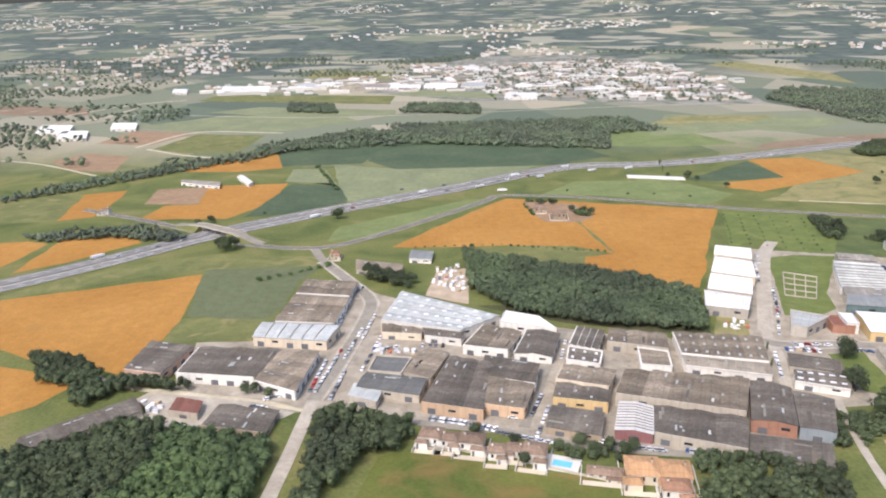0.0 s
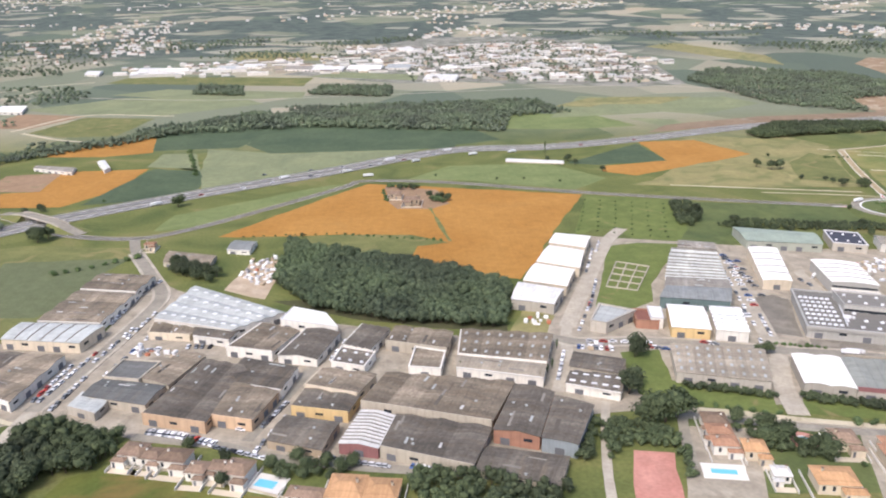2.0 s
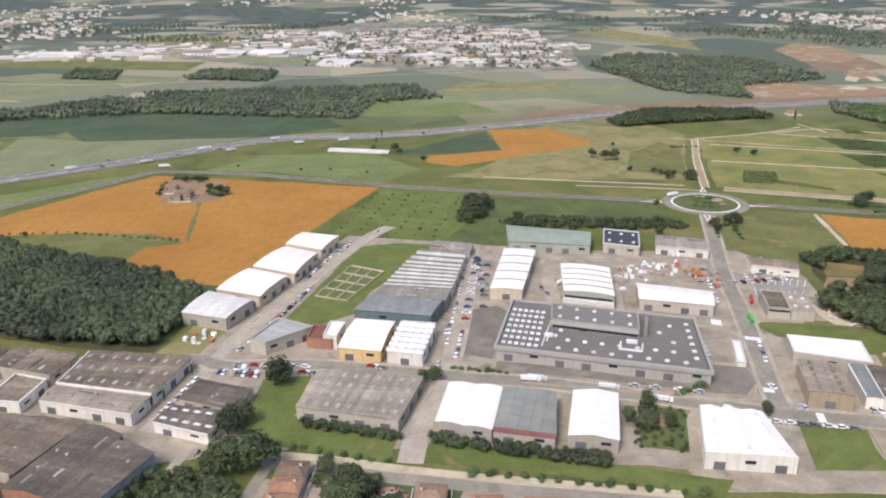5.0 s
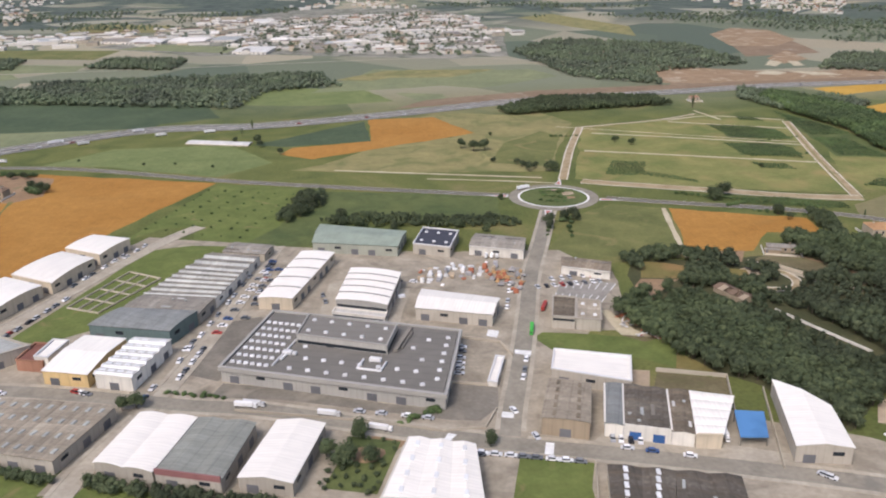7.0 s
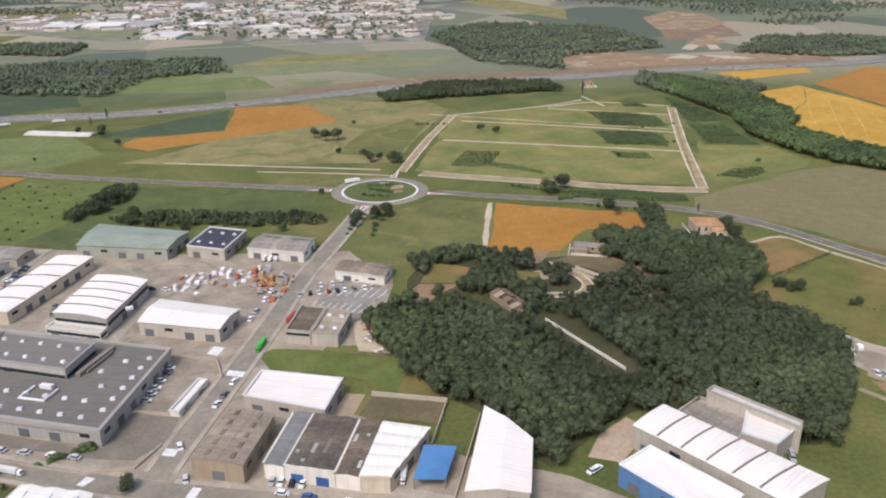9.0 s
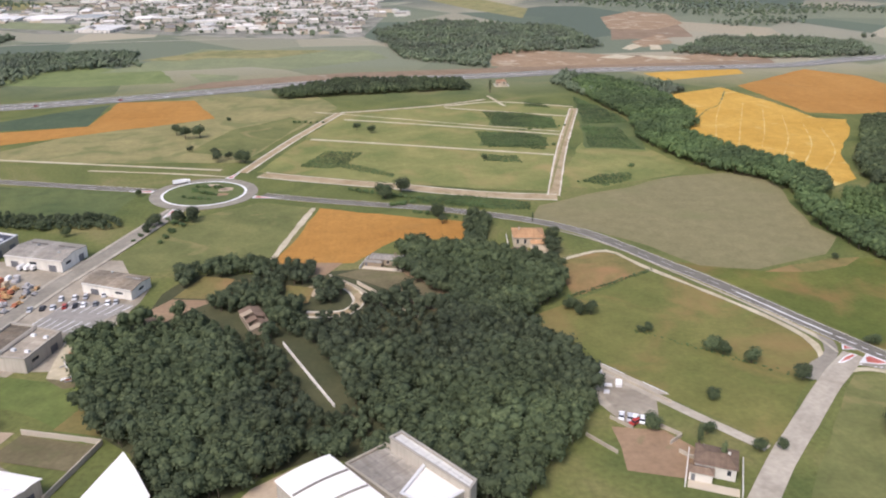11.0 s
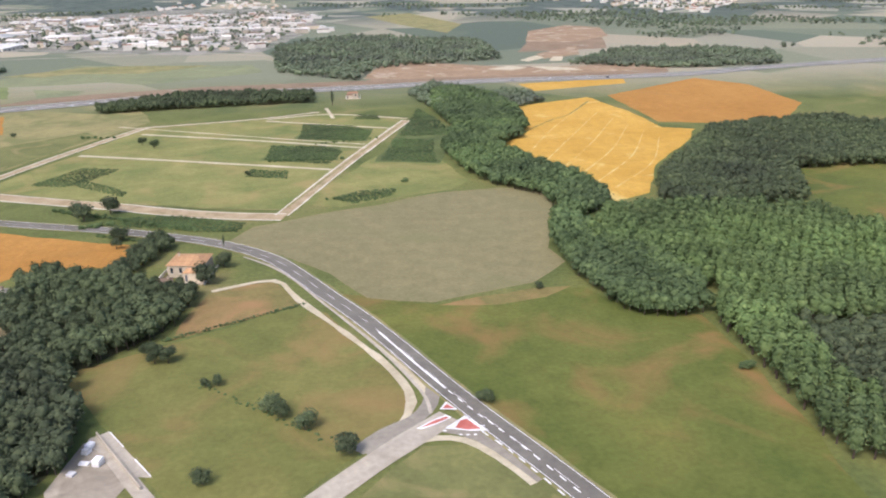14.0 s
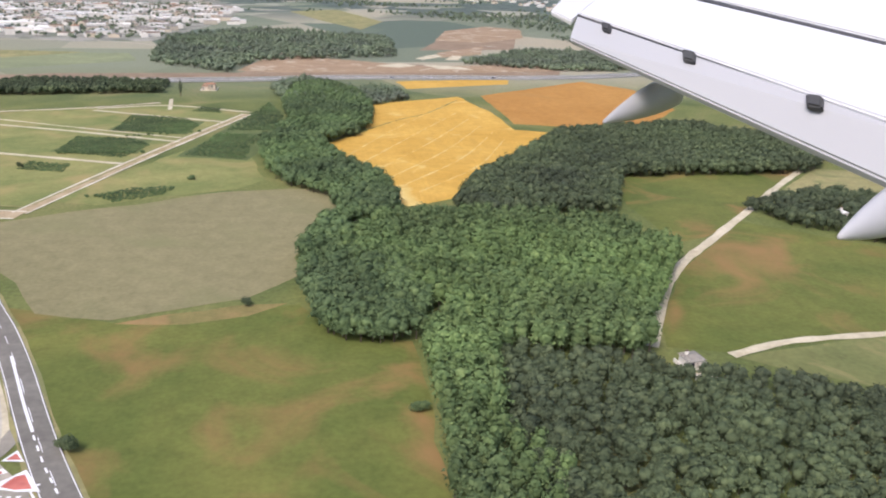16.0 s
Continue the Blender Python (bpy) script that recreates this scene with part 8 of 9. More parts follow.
wood("far_wood", [(-164.3, 666.9), (-160.1, 716.4), (-20.7, 799.3), (136.9, 745.0), (132.5, 706.9), (-2.4, 710.1), (-110.0, 691.8)], 7.2, 6.3, FARHAZELEAF, "far")
wood("far_wood", [(-46.4, 924.2), (-34.6, 992.8), (45.9, 969.3), (47.7, 891.9)], 5.4, 6.3, FARHAZELEAF, "far")
wood("far_wood", [(-178.8, 944.2), (-190.9, 1017.6), (-132.7, 997.5), (-117.4, 921.0)], 5.4, 6.3, FARHAZELEAF, "far")
wood("far_wood", [(-52.4, 742.2), (-33.9, 817.1), (203.6, 837.4), (191.5, 762.5), (114.5, 722.4)], 6.6, 6.3, FARHAZELEAF, "far")
wood("far_wood", [(-171.6, 664.2), (-144.1, 721.9), (-78.5, 796.6), (-48.9, 775.1), (-112.6, 718.3), (-161.9, 643.4)], 4.8, 5.2, FARHAZELEAF, "far")
wood("far_wood", [(-300.5, 528.0), (-279.4, 566.0), (-240.8, 606.1), (-172.8, 669.5), (-166.7, 643.9), (-239.9, 570.0), (-294.4, 516.3)], 4.8, 4.7, FARHAZELEAF, "far")
wood("far_wood", [(-238.6, 434.7), (-177.1, 451.6), (-144.0, 430.3), (-149.4, 417.4), (-184.8, 428.6), (-226.3, 422.7)], 4.3, 4.7, FARHAZELEAF, "far")
wood("far_wood", [(-11.2, 709.0), (-55.9, 815.9), (184.5, 840.7), (220.2, 764.7), (158.0, 745.8), (145.5, 670.4)], 7.2, 6.3, FARHAZELEAF, "far")
wood("far_wood", [(516.6, 657.5), (535.3, 698.0), (563.0, 648.1), (589.8, 649.6), (593.5, 616.4), (561.4, 586.3), (526.1, 603.8)], 4.8, 5.8, FARHAZELEAF, "far")
wood("far_wood", [(653.4, 791.9), (726.1, 891.0), (811.5, 877.2), (846.5, 834.3), (814.0, 759.0), (722.9, 750.9)], 6.0, 6.3, FARHAZELEAF, "far")
wood("far_wood", [(419.5, 785.3), (399.6, 981.9), (469.7, 1086.1), (612.1, 1010.0), (604.7, 840.8), (495.0, 793.9), (482.7, 723.3)], 7.2, 6.8, FARHAZELEAF, "far")
wood("hedge", [(203.8, 403.9), (212.4, 443.8), (223.2, 446.7), (225.2, 425.0), (211.1, 400.8)], 2.4, 2.8, DARKLEAF, "mid")
wood("hedge", [(222.1, 401.3), (243.7, 408.4), (271.7, 400.8), (303.6, 396.3), (307.2, 383.9), (272.1, 386.8), (232.3, 392.3)], 2.4, 2.4, DARKLEAF, "mid")
wood("plot_shrubs", [(457.7, 528.8), (456.9, 568.6), (483.2, 559.7), (492.6, 541.3), (489.0, 523.0)], 1.05, 0.6, MIDLEAF, "far")
wood("plot_shrubs", [(446.4, 488.4), (446.3, 517.5), (470.6, 512.6), (479.3, 500.1), (473.8, 477.5)], 1.05, 0.6, MIDLEAF, "far")
wood("plot_shrubs", [(484.0, 578.7), (485.2, 592.2), (495.6, 587.6), (497.4, 574.0)], 1.05, 0.6, MIDLEAF, "far")
wood("plot_shrubs", [(442.5, 460.4), (442.3, 473.1), (458.5, 467.7), (458.8, 456.1)], 1.05, 0.6, MIDLEAF, "far")
wood("plot_shrubs", [(407.8, 410.7), (425.7, 412.0), (450.6, 399.8), (449.8, 390.9), (430.5, 395.1), (411.7, 401.5)], 1.05, 0.6, MIDLEAF, "far")
wood("plot_shrubs", [(477.8, 425.3), (485.8, 433.2), (500.9, 435.5), (498.0, 424.6), (484.9, 417.6)], 1.05, 0.6, MIDLEAF, "far")
wood("plot_shrubs", [(361.0, 458.5), (374.6, 455.2), (382.0, 462.0), (389.1, 480.5), (372.4, 485.2)], 1.05, 0.55, MIDLEAF, "far")
wood("plot_shrubs", [(377.2, 456.7), (401.4, 438.4), (402.4, 443.9), (378.1, 466.5)], 1.05, 0.5, MIDLEAF, "far")
wood("hedge", [(154.0, 239.6), (179.0, 231.6), (178.2, 228.2), (153.2, 236.4)], 1.5, 2.5, DARKLEAF, "mid")
wood("hedge", [(186.4, 229.6), (227.5, 217.4), (226.4, 213.0), (185.4, 226.0)], 1.6, 2.7, DARKLEAF, "mid")
wood("hedge", [(119.0, 222.6), (122.0, 221.6), (116.2, 199.6), (113.8, 200.6)], 1.5, 3.2, DARKLEAF, "mid")
wood("hedge", [(443.9, 315.8), (474.0, 333.0), (474.6, 332.0), (444.5, 314.8)], 0.8, 0.5, MIDLEAF, "far")
wood("hedge", [(456.0, 295.6), (489.0, 267.6), (488.4, 266.4), (455.4, 294.4)], 1.4, 0.45, MIDLEAF, "far")
wood("town_trees", [(68.2, 1010.1), (135.0, 1033.6), (328.2, 958.1), (388.8, 992.3), (398.9, 1232.2), (388.3, 1465.1), (333.5, 1676.3), (195.3, 1587.9), (73.0, 1484.1), (51.6, 1237.4)], 15, 5.5, FARHAZELEAF, "far")
wood("town_trees", [(-765.7, 1490.3), (-931.0, 1874.1), (-551.5, 1779.6), (-408.0, 1304.0), (-548.1, 1246.8)], 20, 5, FARHAZELEAF, "far")
wood("garden_shrubs", [(122.6, 216.9), (131.5, 218.6), (143.0, 211.6), (140.6, 204.9), (127.0, 207.0), (121.5, 200.0)], 1.9, 3.0, DARKLEAF, "mid")
wood("garden_shrubs", [(140.4, 204.0), (143.2, 203.0), (141.4, 190.0), (138.4, 190.6)], 1.9, 2.4, DARKLEAF, "mid")
wood("garden_shrubs", [(160.9, 216.6), (173.0, 212.8), (178.0, 195.5), (162.3, 202.8), (158.9, 209.6)], 2.6, 2.8, DARKLEAF, "round")
wood("garden_shrubs", [(187.0, 201.1), (191.6, 198.7), (191.2, 192.6), (185.0, 193.1)], 2.4, 2.4, MIDLEAF, "round")
wood("garden_shrubs", [(199.9, 198.1), (203.1, 197.9), (201.2, 192.0), (197.4, 192.2)], 2.4, 2.4, MIDLEAF, "round")
wood("garden_shrubs", [(225.3, 200.6), (230.8, 198.1), (225.8, 190.3), (220.5, 192.6)], 2.6, 2.6, DARKLEAF, "round")
wood("garden_shrubs", [(28.6, 204.2), (52.6, 201.5), (50.7, 194.5), (40.6, 195.0), (29.9, 199.2)], 2.6, 2.6, DARKLEAF, "round")
wood("garden_shrubs", [(241.6, 241.5), (252.7, 237.6), (246.2, 218.2), (234.5, 221.6)], 2.6, 1.5, DARKLEAF, "round")

tree(-63.0, 462.6, 6, "round")
tree(-115.0, 402.2, 7, "round")
tree(-111.6, 407.0, 6, "round")
tree(-119.3, 407.5, 6, "round")
tree(85.3, 464.5, 4, "round")
tree(89.9, 461.5, 4, "round")
tree(80.0, 470.2, 3.5, "round")
tree(62.5, 488.4, 3.5, "round")
tree(69.6, 487.8, 3.5, "round")
tree(15.6, 398.6, 2.5, "round")
tree(-144.8, 453.6, 4, "round")
tree(-137.9, 459.3, 4, "round")
tree(144.8, 260.5, 7, "round")
tree(187.8, 258.4, 4, "round")
tree(138.3, 239.8, 6, "round")
tree(135.3, 234.2, 6, "round")
tree(141.4, 217.9, 9, "round")
tree(137.2, 218.2, 8, "round")
tree(145.6, 220.1, 8, "round")
tree(164.5, 577.0, 5, "cypress")
tree(179.4, 544.4, 4, "round")
tree(193.6, 524.0, 3.5, "round")
tree(85.2, 520.6, 1.6, "round")
tree(123.2, 508.1, 1.6, "round")
tree(139.9, 506.4, 1.6, "round")
tree(161.3, 498.7, 1.4, "round")
tree(209.9, 401.0, 3.5, "round")
tree(216.0, 409.4, 5, "round")
tree(215.5, 421.9, 4, "round")
tree(233.0, 394.5, 3.5, "round")
tree(230.8, 396.4, 3, "round")
tree(240.3, 392.1, 3.5, "round")
tree(254.2, 385.8, 3, "round")
tree(280.4, 385.9, 3.2, "round")
tree(290.7, 379.2, 3, "round")
tree(317.5, 386.8, 4, "round")
tree(317.0, 380.1, 3.5, "round")
tree(324.6, 390.5, 4, "round")
tree(295.5, 525.5, 5, "round")
tree(324.8, 471.6, 4.5, "round")
tree(323.1, 479.6, 3, "round")
tree(308.9, 490.4, 2.5, "round")
tree(316.8, 556.5, 2, "round")
tree(301.8, 516.2, 6, "round")
tree(334.9, 468.8, 5, "round")
tree(328.7, 475.3, 3, "round")
tree(329.1, 392.8, 4.5, "round")
tree(325.0, 389.6, 3.5, "round")
tree(385.8, 527.4, 3.5, "round")
tree(397.3, 409.8, 5.5, "round")
tree(414.6, 386.7, 3.5, "round")
tree(220.2, 422.8, 5, "round")
tree(210.8, 404.6, 4, "round")
tree(233.0, 401.7, 4.5, "round")
tree(242.9, 398.9, 4, "round")
tree(258.6, 394.7, 3.5, "round")
tree(272.3, 392.9, 3.5, "round")
tree(294.2, 393.7, 3.5, "round")
tree(303.1, 422.6, 2.5, "round")
tree(184.6, 257.4, 3.6, "round")
tree(272.8, 234.3, 3, "round")
tree(243.5, 239.6, 4, "round")
tree(235.9, 233.2, 4, "round")
tree(239.9, 229.9, 4.5, "round")
tree(245.7, 230.2, 4, "round")
tree(163.3, 558.2, 3, "round")
tree(176.7, 556.1, 4.5, "round")
tree(167.8, 597.7, 6, "cypress")
wood("hedge_trees", [(421.3, 353.4), (427.1, 350.7), (432.6, 378.7), (427.1, 387.8), (422.0, 366.9)], 3.2, 4.4, DARKLEAF, "round")
wood("hedge_trees", [(439.6, 326.4), (444.7, 332.2), (446.8, 341.6), (441.6, 347.0), (438.0, 338.2)], 3.2, 4.0, DARKLEAF, "round")
tree(403.6, 417.0, 5.5, "round")
tree(393.0, 520.1, 3.6, "round")
tree(308.4, 518.5, 6, "round")
tree(337.2, 468.1, 5, "round")
tree(321.3, 484.4, 3, "round")
tree(329.6, 389.8, 4, "round")
tree(415.6, 387.5, 4, "round")
tree(447.4, 378.1, 3.4, "cypress")
tree(448.1, 304.6, 3.4, "round")
tree(444.3, 308.2, 3, "round")
tree(460.1, 293.9, 2, "round")
tree(471.6, 282.6, 3.4, "round")
tree(473.6, 280.6, 3, "round")
tree(478.3, 276.0, 3.2, "round")
tree(486.3, 267.6, 3.6, "round")
tree(463.2, 261.7, 2.6, "round")
tree(493.9, 243.3, 4.5, "round")
tree(495.3, 248.2, 3.5, "round")
tree(453.4, 245.8, 5, "cypress")
tree(456.6, 249.6, 2.6, "round")
tree(464.4, 243.1, 2.8, "round")
tree(469.3, 243.4, 2, "round")
tree(446.7, 252.3, 3, "round")
tree(450.3, 360.4, 3, "round")
tree(448.2, 348.7, 5, "round")
tree(455.3, 239.4, 5, "cypress")
tree(533.0, 335.0, 1.8, "round")
tree(470.0, 625.8, 8, "cypress")
tree(457.6, 637.4, 4, "round")
tree(450.4, 360.8, 4, "round")
tree(416.1, 380.0, 3, "round")
tree(443.0, 462.1, 2, "round")
tree(457.8, 293.4, 1.8, "round")
tree(445.3, 304.6, 3, "round")
tree(442.2, 308.5, 2.5, "round")
tree(511.9, 281.6, 2.6, "round")
tree(510.6, 281.8, 2, "round")
tree(143.6, 258.6, 5, "round")
tree(135.4, 239.0, 5, "round")
tree(85.1, 251.4, 4, "cypress")
tree(109.3, 242.4, 3.6, "cypress")
tree(112.7, 248.6, 3.6, "cypress")
tree(114.9, 252.3, 3.6, "cypress")
tree(118.9, 266.4, 3.6, "cypress")
tree(160.9, 216.6, 4, "round")
tree(167.3, 211.3, 5, "round")
tree(169.1, 204.5, 6, "round")
tree(173.6, 199.9, 5, "round")
tree(178.4, 197.5, 6, "round")
tree(163.8, 204.8, 5, "round")
tree(224.7, 196.4, 4, "round")
tree(39.3, 205.1, 3.4, "round")
tree(47.8, 201.7, 4, "round")
tree(42.8, 200.5, 3.5, "round")
tree(51.6, 200.1, 3.5, "round")
tree(54.2, 201.4, 3.5, "round")
tree(32.6, 202.5, 3, "round")
tree(21.8, 194.5, 4, "round")
tree(20.5, 206.1, 3, "round")
tree(8.9, 212.8, 3, "round")
tree(-16.9, 204.9, 6, "round")
tree(-28.4, 197.0, 6, "round")
tree_row(130.1, 249.7, 118.7, 235.4, 1, 2, "bush")
tree_row(34.7, 402.2, 86.0, 387.1, 14, 1.2, "bush")
tree_row(-16.3, 401.8, 34.2, 403.9, 10, 1.0, "bush")
tree_row(146.6, 229.2, 176.9, 219.2, 9, 1.6, "bush")
tree_row(192.9, 214.3, 246.4, 202.5, 14, 1.8, "bush")
tree_row(430.7, 381.2, 405.8, 392.8, 10, 1.6, "bush")
tree_row(383.1, 421.9, 436.9, 393.6, 26, 1.6, "bush")
tree_row(-70.4, 533.4, -98.9, 622.5, 8, 3.0, "bush")
tree_row(-81.5, 502.8, -137.9, 453.1, 1, 2, "bush")
tree_row(54.0, 496.3, 73.9, 491.8, 7, 2.6, "bush")
tree_row(80.9, 463.3, 89.2, 456.9, 4, 3.5, "bush")
tree_row(56.0, 460.1, 51.9, 490.1, 4, 2.6, "bush")
tree_row(193.3, 264.8, 209.4, 260.5, 9, 1.4, "bush")
tree_row(252.0, 244.2, 262.2, 250.1, 7, 1.8, "bush")
tree_row(-89.0, 352.5, -54.5, 375.2, 8, 2.4, "bush")
tree_row(-37.9, 362.1, -12.5, 344.8, 9, 4, "round")
tree_row(-36.8, 354.1, -14.6, 339.1, 8, 4, "round")
tree_row(465.2, 516.7, 495.4, 526.2, 12, 1.3, "bush")
tree_row(447.8, 485.2, 480.1, 484.9, 14, 1.5, "bush")
tree_row(474.9, 423.4, 497.9, 428.3, 10, 1.0, "bush")
tree_row(350.7, 547.8, 369.5, 545.9, 6, 1.6, "bush")
tree_row(566.4, 293.7, 565.5, 282.6, 1, 2, "bush")
tree_row(168.7, 458.2, 152.4, 395.0, 8, 0.9, "bush")
tree_row(177.0, 455.6, 160.5, 391.7, 8, 0.9, "bush")
tree_row(185.2, 453.1, 168.6, 388.6, 8, 0.9, "bush")
tree_row(193.4, 450.7, 176.5, 385.4, 8, 0.9, "bush")
tree_row(201.4, 448.2, 184.3, 382.3, 8, 0.9, "bush")
tree_row(209.4, 445.8, 192.0, 379.3, 8, 0.9, "bush")
tree_row(322.5, 426.0, 333.0, 420.3, 7, 1.6, "bush")
tree_row(322.2, 432.4, 333.4, 429.1, 6, 1.4, "bush")
tree_row(320.1, 418.6, 331.9, 414.4, 6, 1.4, "bush")
tree_row(313.3, 369.7, 321.0, 394.7, 6, 1.5, "bush")
tree_row(322.1, 366.4, 328.3, 393.9, 5, 1.7, "bush")
tree_row(322.2, 385.1, 327.7, 395.7, 2, 2.2, "bush")
tree_row(398.9, 399.9, 408.9, 404.6, 6, 1.6, "bush")
tree_row(501.6, 447.5, 505.8, 442.1, 1, 2, "bush")

# ---- vehicles and goods ----
cars(-38.7, 274.4, -43.9, 240.0, 9, 0)
cars(-32.3, 294.9, -37.1, 264.9, 6, 0)
cars(-28.5, 309.1, -31.8, 284.1, 5, 0)
cars(-43.2, 265.2, -45.8, 240.1, 7, 0)
cars(-40.2, 332.5, -42.4, 295.5, 6, 0)
cars(-36.6, 342.9, -40.2, 332.5, 2, 0)
cars(-5.2, 221.7, 5.3, 218.8, 10, 90)
cars(5.3, 218.8, 15.6, 214.1, 6, 90)
cars(29.7, 239.9, 20.9, 220.4, 9, 90)
cars(32.2, 235.9, 27.0, 221.7, 5, 0)
cars(41.8, 260.2, 46.7, 279.2, 3, 0)
cars(54.5, 202.9, 63.7, 200.4, 5, 0)
cars(69.4, 200.7, 74.6, 199.0, 5, 90)
cars(45.2, 206.3, 52.2, 203.9, 3, 0)
cars(-17.9, 275.6, -24.0, 273.5, 4, 0)
cars(-63.7, 231.8, -58.0, 230.4, 3, 0)
cars(-59.6, 236.3, -54.7, 238.7, 3, 0)
cars(115.8, 264.5, 111.1, 247.9, 5, 0)
cars(139.4, 307.3, 128.8, 278.9, 5, 0)
cars(146.8, 331.0, 137.5, 300.2, 7, 0)
cars(153.6, 369.7, 143.6, 337.2, 6, 0)
cars(159.0, 380.6, 153.3, 362.6, 3, 0)
cars(125.8, 267.4, 138.0, 264.6, 8, 90)
cars(150.0, 265.6, 155.9, 263.3, 4, 0)
cars(209.9, 357.7, 199.6, 295.2, 12, 90)
cars(213.2, 350.5, 206.5, 304.5, 5, 90)
cars(198.6, 290.7, 194.7, 269.8, 5, 0)
cars(169.3, 267.9, 174.3, 265.6, 3, 0)
cars(190.0, 270.2, 187.9, 259.1, 2, 0)
cars(188.9, 310.8, 201.5, 355.2, 8, 0)
cars(207.7, 316.6, 209.5, 343.8, 3, 0)
cars(218.4, 347.8, 212.5, 318.1, 1, 0)
cars(192.4, 285.8, 194.9, 295.4, 2, 0)
cars(267.2, 229.9, 272.0, 230.3, 1, 0)
cars(268.4, 231.3, 293.1, 225.1, 8, 0)
cars(284.7, 260.6, 288.4, 274.8, 3, 0)
cars(285.3, 229.9, 278.5, 253.3, 2, 0)
cars(340.6, 216.3, 342.6, 214.3, 2, 0)
cars(298.4, 231.0, 318.3, 224.4, 3, 0)
cars(271.2, 283.2, 268.5, 265.2, 6, 90)
cars(322.0, 330.0, 304.4, 327.3, 5, 90)
cars(441.0, 257.3, 446.0, 255.0, 4, 90)
cars(443.3, 254.4, 444.5, 255.2, 1, 0)
cars(363.5, 228.9, 364.7, 229.6, 2, 0)
cars(405.3, 230.2, 404.5, 227.7, 2, 0)
cars(299.5, 321.5, 323.7, 324.6, 9, 90)
truck(-179.5, 394.8, 46, "white", 0.95)
truck(27.4, 538.6, 37, "white", 0.95)
truck(-11.8, 525.2, 38, "white", 0.95)
truck(53.9, 570.8, 38, "white", 0.95)
truck(95.7, 599.3, 37, "white", 0.95)
truck(-76.4, 467.5, 45, "white", 0.95)
truck(72.8, 565.9, 37, "white", 0.95)
truck(55.1, 573.0, 30, "white", 0.95)
truck(42.0, 525.1, 11, "white", 0.95)
truck(113.8, 584.4, 30, "white", 0.95)
truck(142.7, 589.9, 30, "white", 0.95)
truck(316.4, 437.9, 27, "white", 0.95)
truck(215.2, 255.8, -13, "white", 0.8)
truck(235.9, 249.9, -16, "white", 0.8)
truck(248.3, 242.4, -21, "white", 0.8)
truck(326.3, 231.7, -101, "white", 0.8)
truck(292.4, 289.4, -102, "green", 0.8)
truck(299.5, 305.7, 69, "red", 0.8)
truck(237.0, 326.1, -133, "white", 0.8)
truck(226.9, 341.6, 65, "white", 0.8)
truck(291.6, 352.3, 74, "white", 0.8)
truck(289.6, 352.5, 75, "white", 0.8)
truck(287.6, 352.8, 75, "white", 0.8)
truck(217.1, 256.2, -17, "white", 0.8)
goods_yard([(271.2, 346.6), (290.9, 344.1), (291.6, 331.3), (270.8, 331.4)])
goods_yard([(261.4, 342.5), (273.1, 343.7), (270.7, 326.6), (259.6, 330.3)])
goods_yard([(288.5, 339.2), (300.0, 337.8), (292.7, 315.0), (285.8, 329.5)], machines=True)
goods_yard([(-3.2, 367.7), (10.4, 368.3), (9.7, 329.0), (-4.7, 344.3)])
goods_yard([(-26.6, 277.6), (-9.5, 275.1), (-11.0, 268.0), (-25.8, 271.2)])
goods_yard([(129.1, 270.9), (137.9, 269.5), (138.0, 264.6), (127.7, 265.4)])
goods_yard([(112.8, 295.1), (122.5, 292.1), (119.4, 283.7), (110.6, 288.7)])
for px, py, turn in ((321.6, 296.2, 30), (323.4, 291.2, -20), (325.6, 287.0, 65), (323.2, 283.6, 10), (327.0, 282.4, -40), (320.4, 291.0, 80)):
    timber_pile(px, py, turn)
goods_yard([(-105.9, 237.7), (-91.3, 238.1), (-90.9, 227.9), (-99.2, 226.6)])
goods_yard([(441.3, 275.7), (445.8, 268.6), (441.6, 263.0), (438.6, 266.3)])
cars(129.1, 271.7, 153.6, 268.3, 6, 0)
cars(139.1, 356.9, 128.9, 321.2, 6, 0)
cars(203.9, 344.7, 192.4, 278.1, 9, 0)
cars(229.3, 324.2, 231.1, 315.6, 2, 0)
cars(120.9, 264.1, 115.5, 244.5, 6, 0)
cars(-22.5, 297.0, -29.6, 255.5, 8, 0)
cars(-17.7, 317.7, -21.5, 288.7, 5, 0)
cars(-35.5, 255.9, -38.1, 234.1, 6, 0)
cars(15.6, 212.5, 32.0, 205.5, 7, 0)
cars(33.6, 228.4, 27.2, 208.8, 5, 0)
cars(23.2, 240.2, 19.2, 222.2, 7, 90)
cars(55.7, 259.4, 52.0, 278.9, 4, 0)
cars(1.0, 276.0, -9.6, 276.6, 4, 90)
cars(209.5, 354.2, 208.5, 320.7, 7, 90)
cars(197.1, 340.3, 192.3, 310.4, 3, 90)
cars(262.2, 245.4, 241.0, 251.3, 4, 0)
cars(307.9, 231.6, 299.6, 233.6, 4, 90)
cars(287.1, 303.2, 292.3, 328.7, 4, 0)
cars(316.8, 333.1, 326.7, 329.4, 5, 90)
cars(246.4, 334.3, 261.5, 330.1, 3, 0)
overpass((-158.0, 458.0), (-98.0, 414.0), 12.0)
cars(-175.7, 389.0, -120.0, 448.2, 6, 0)
cars(-64.2, 481.4, 94.7, 593.1, 8, 0)
cars(188.3, 606.7, 324.6, 650.9, 6, 0)
cars(568.0, 706.0, 710.8, 714.1, 4, 0)
cars(-35.0, 533.0, 63.5, 566.9, 4, 0)

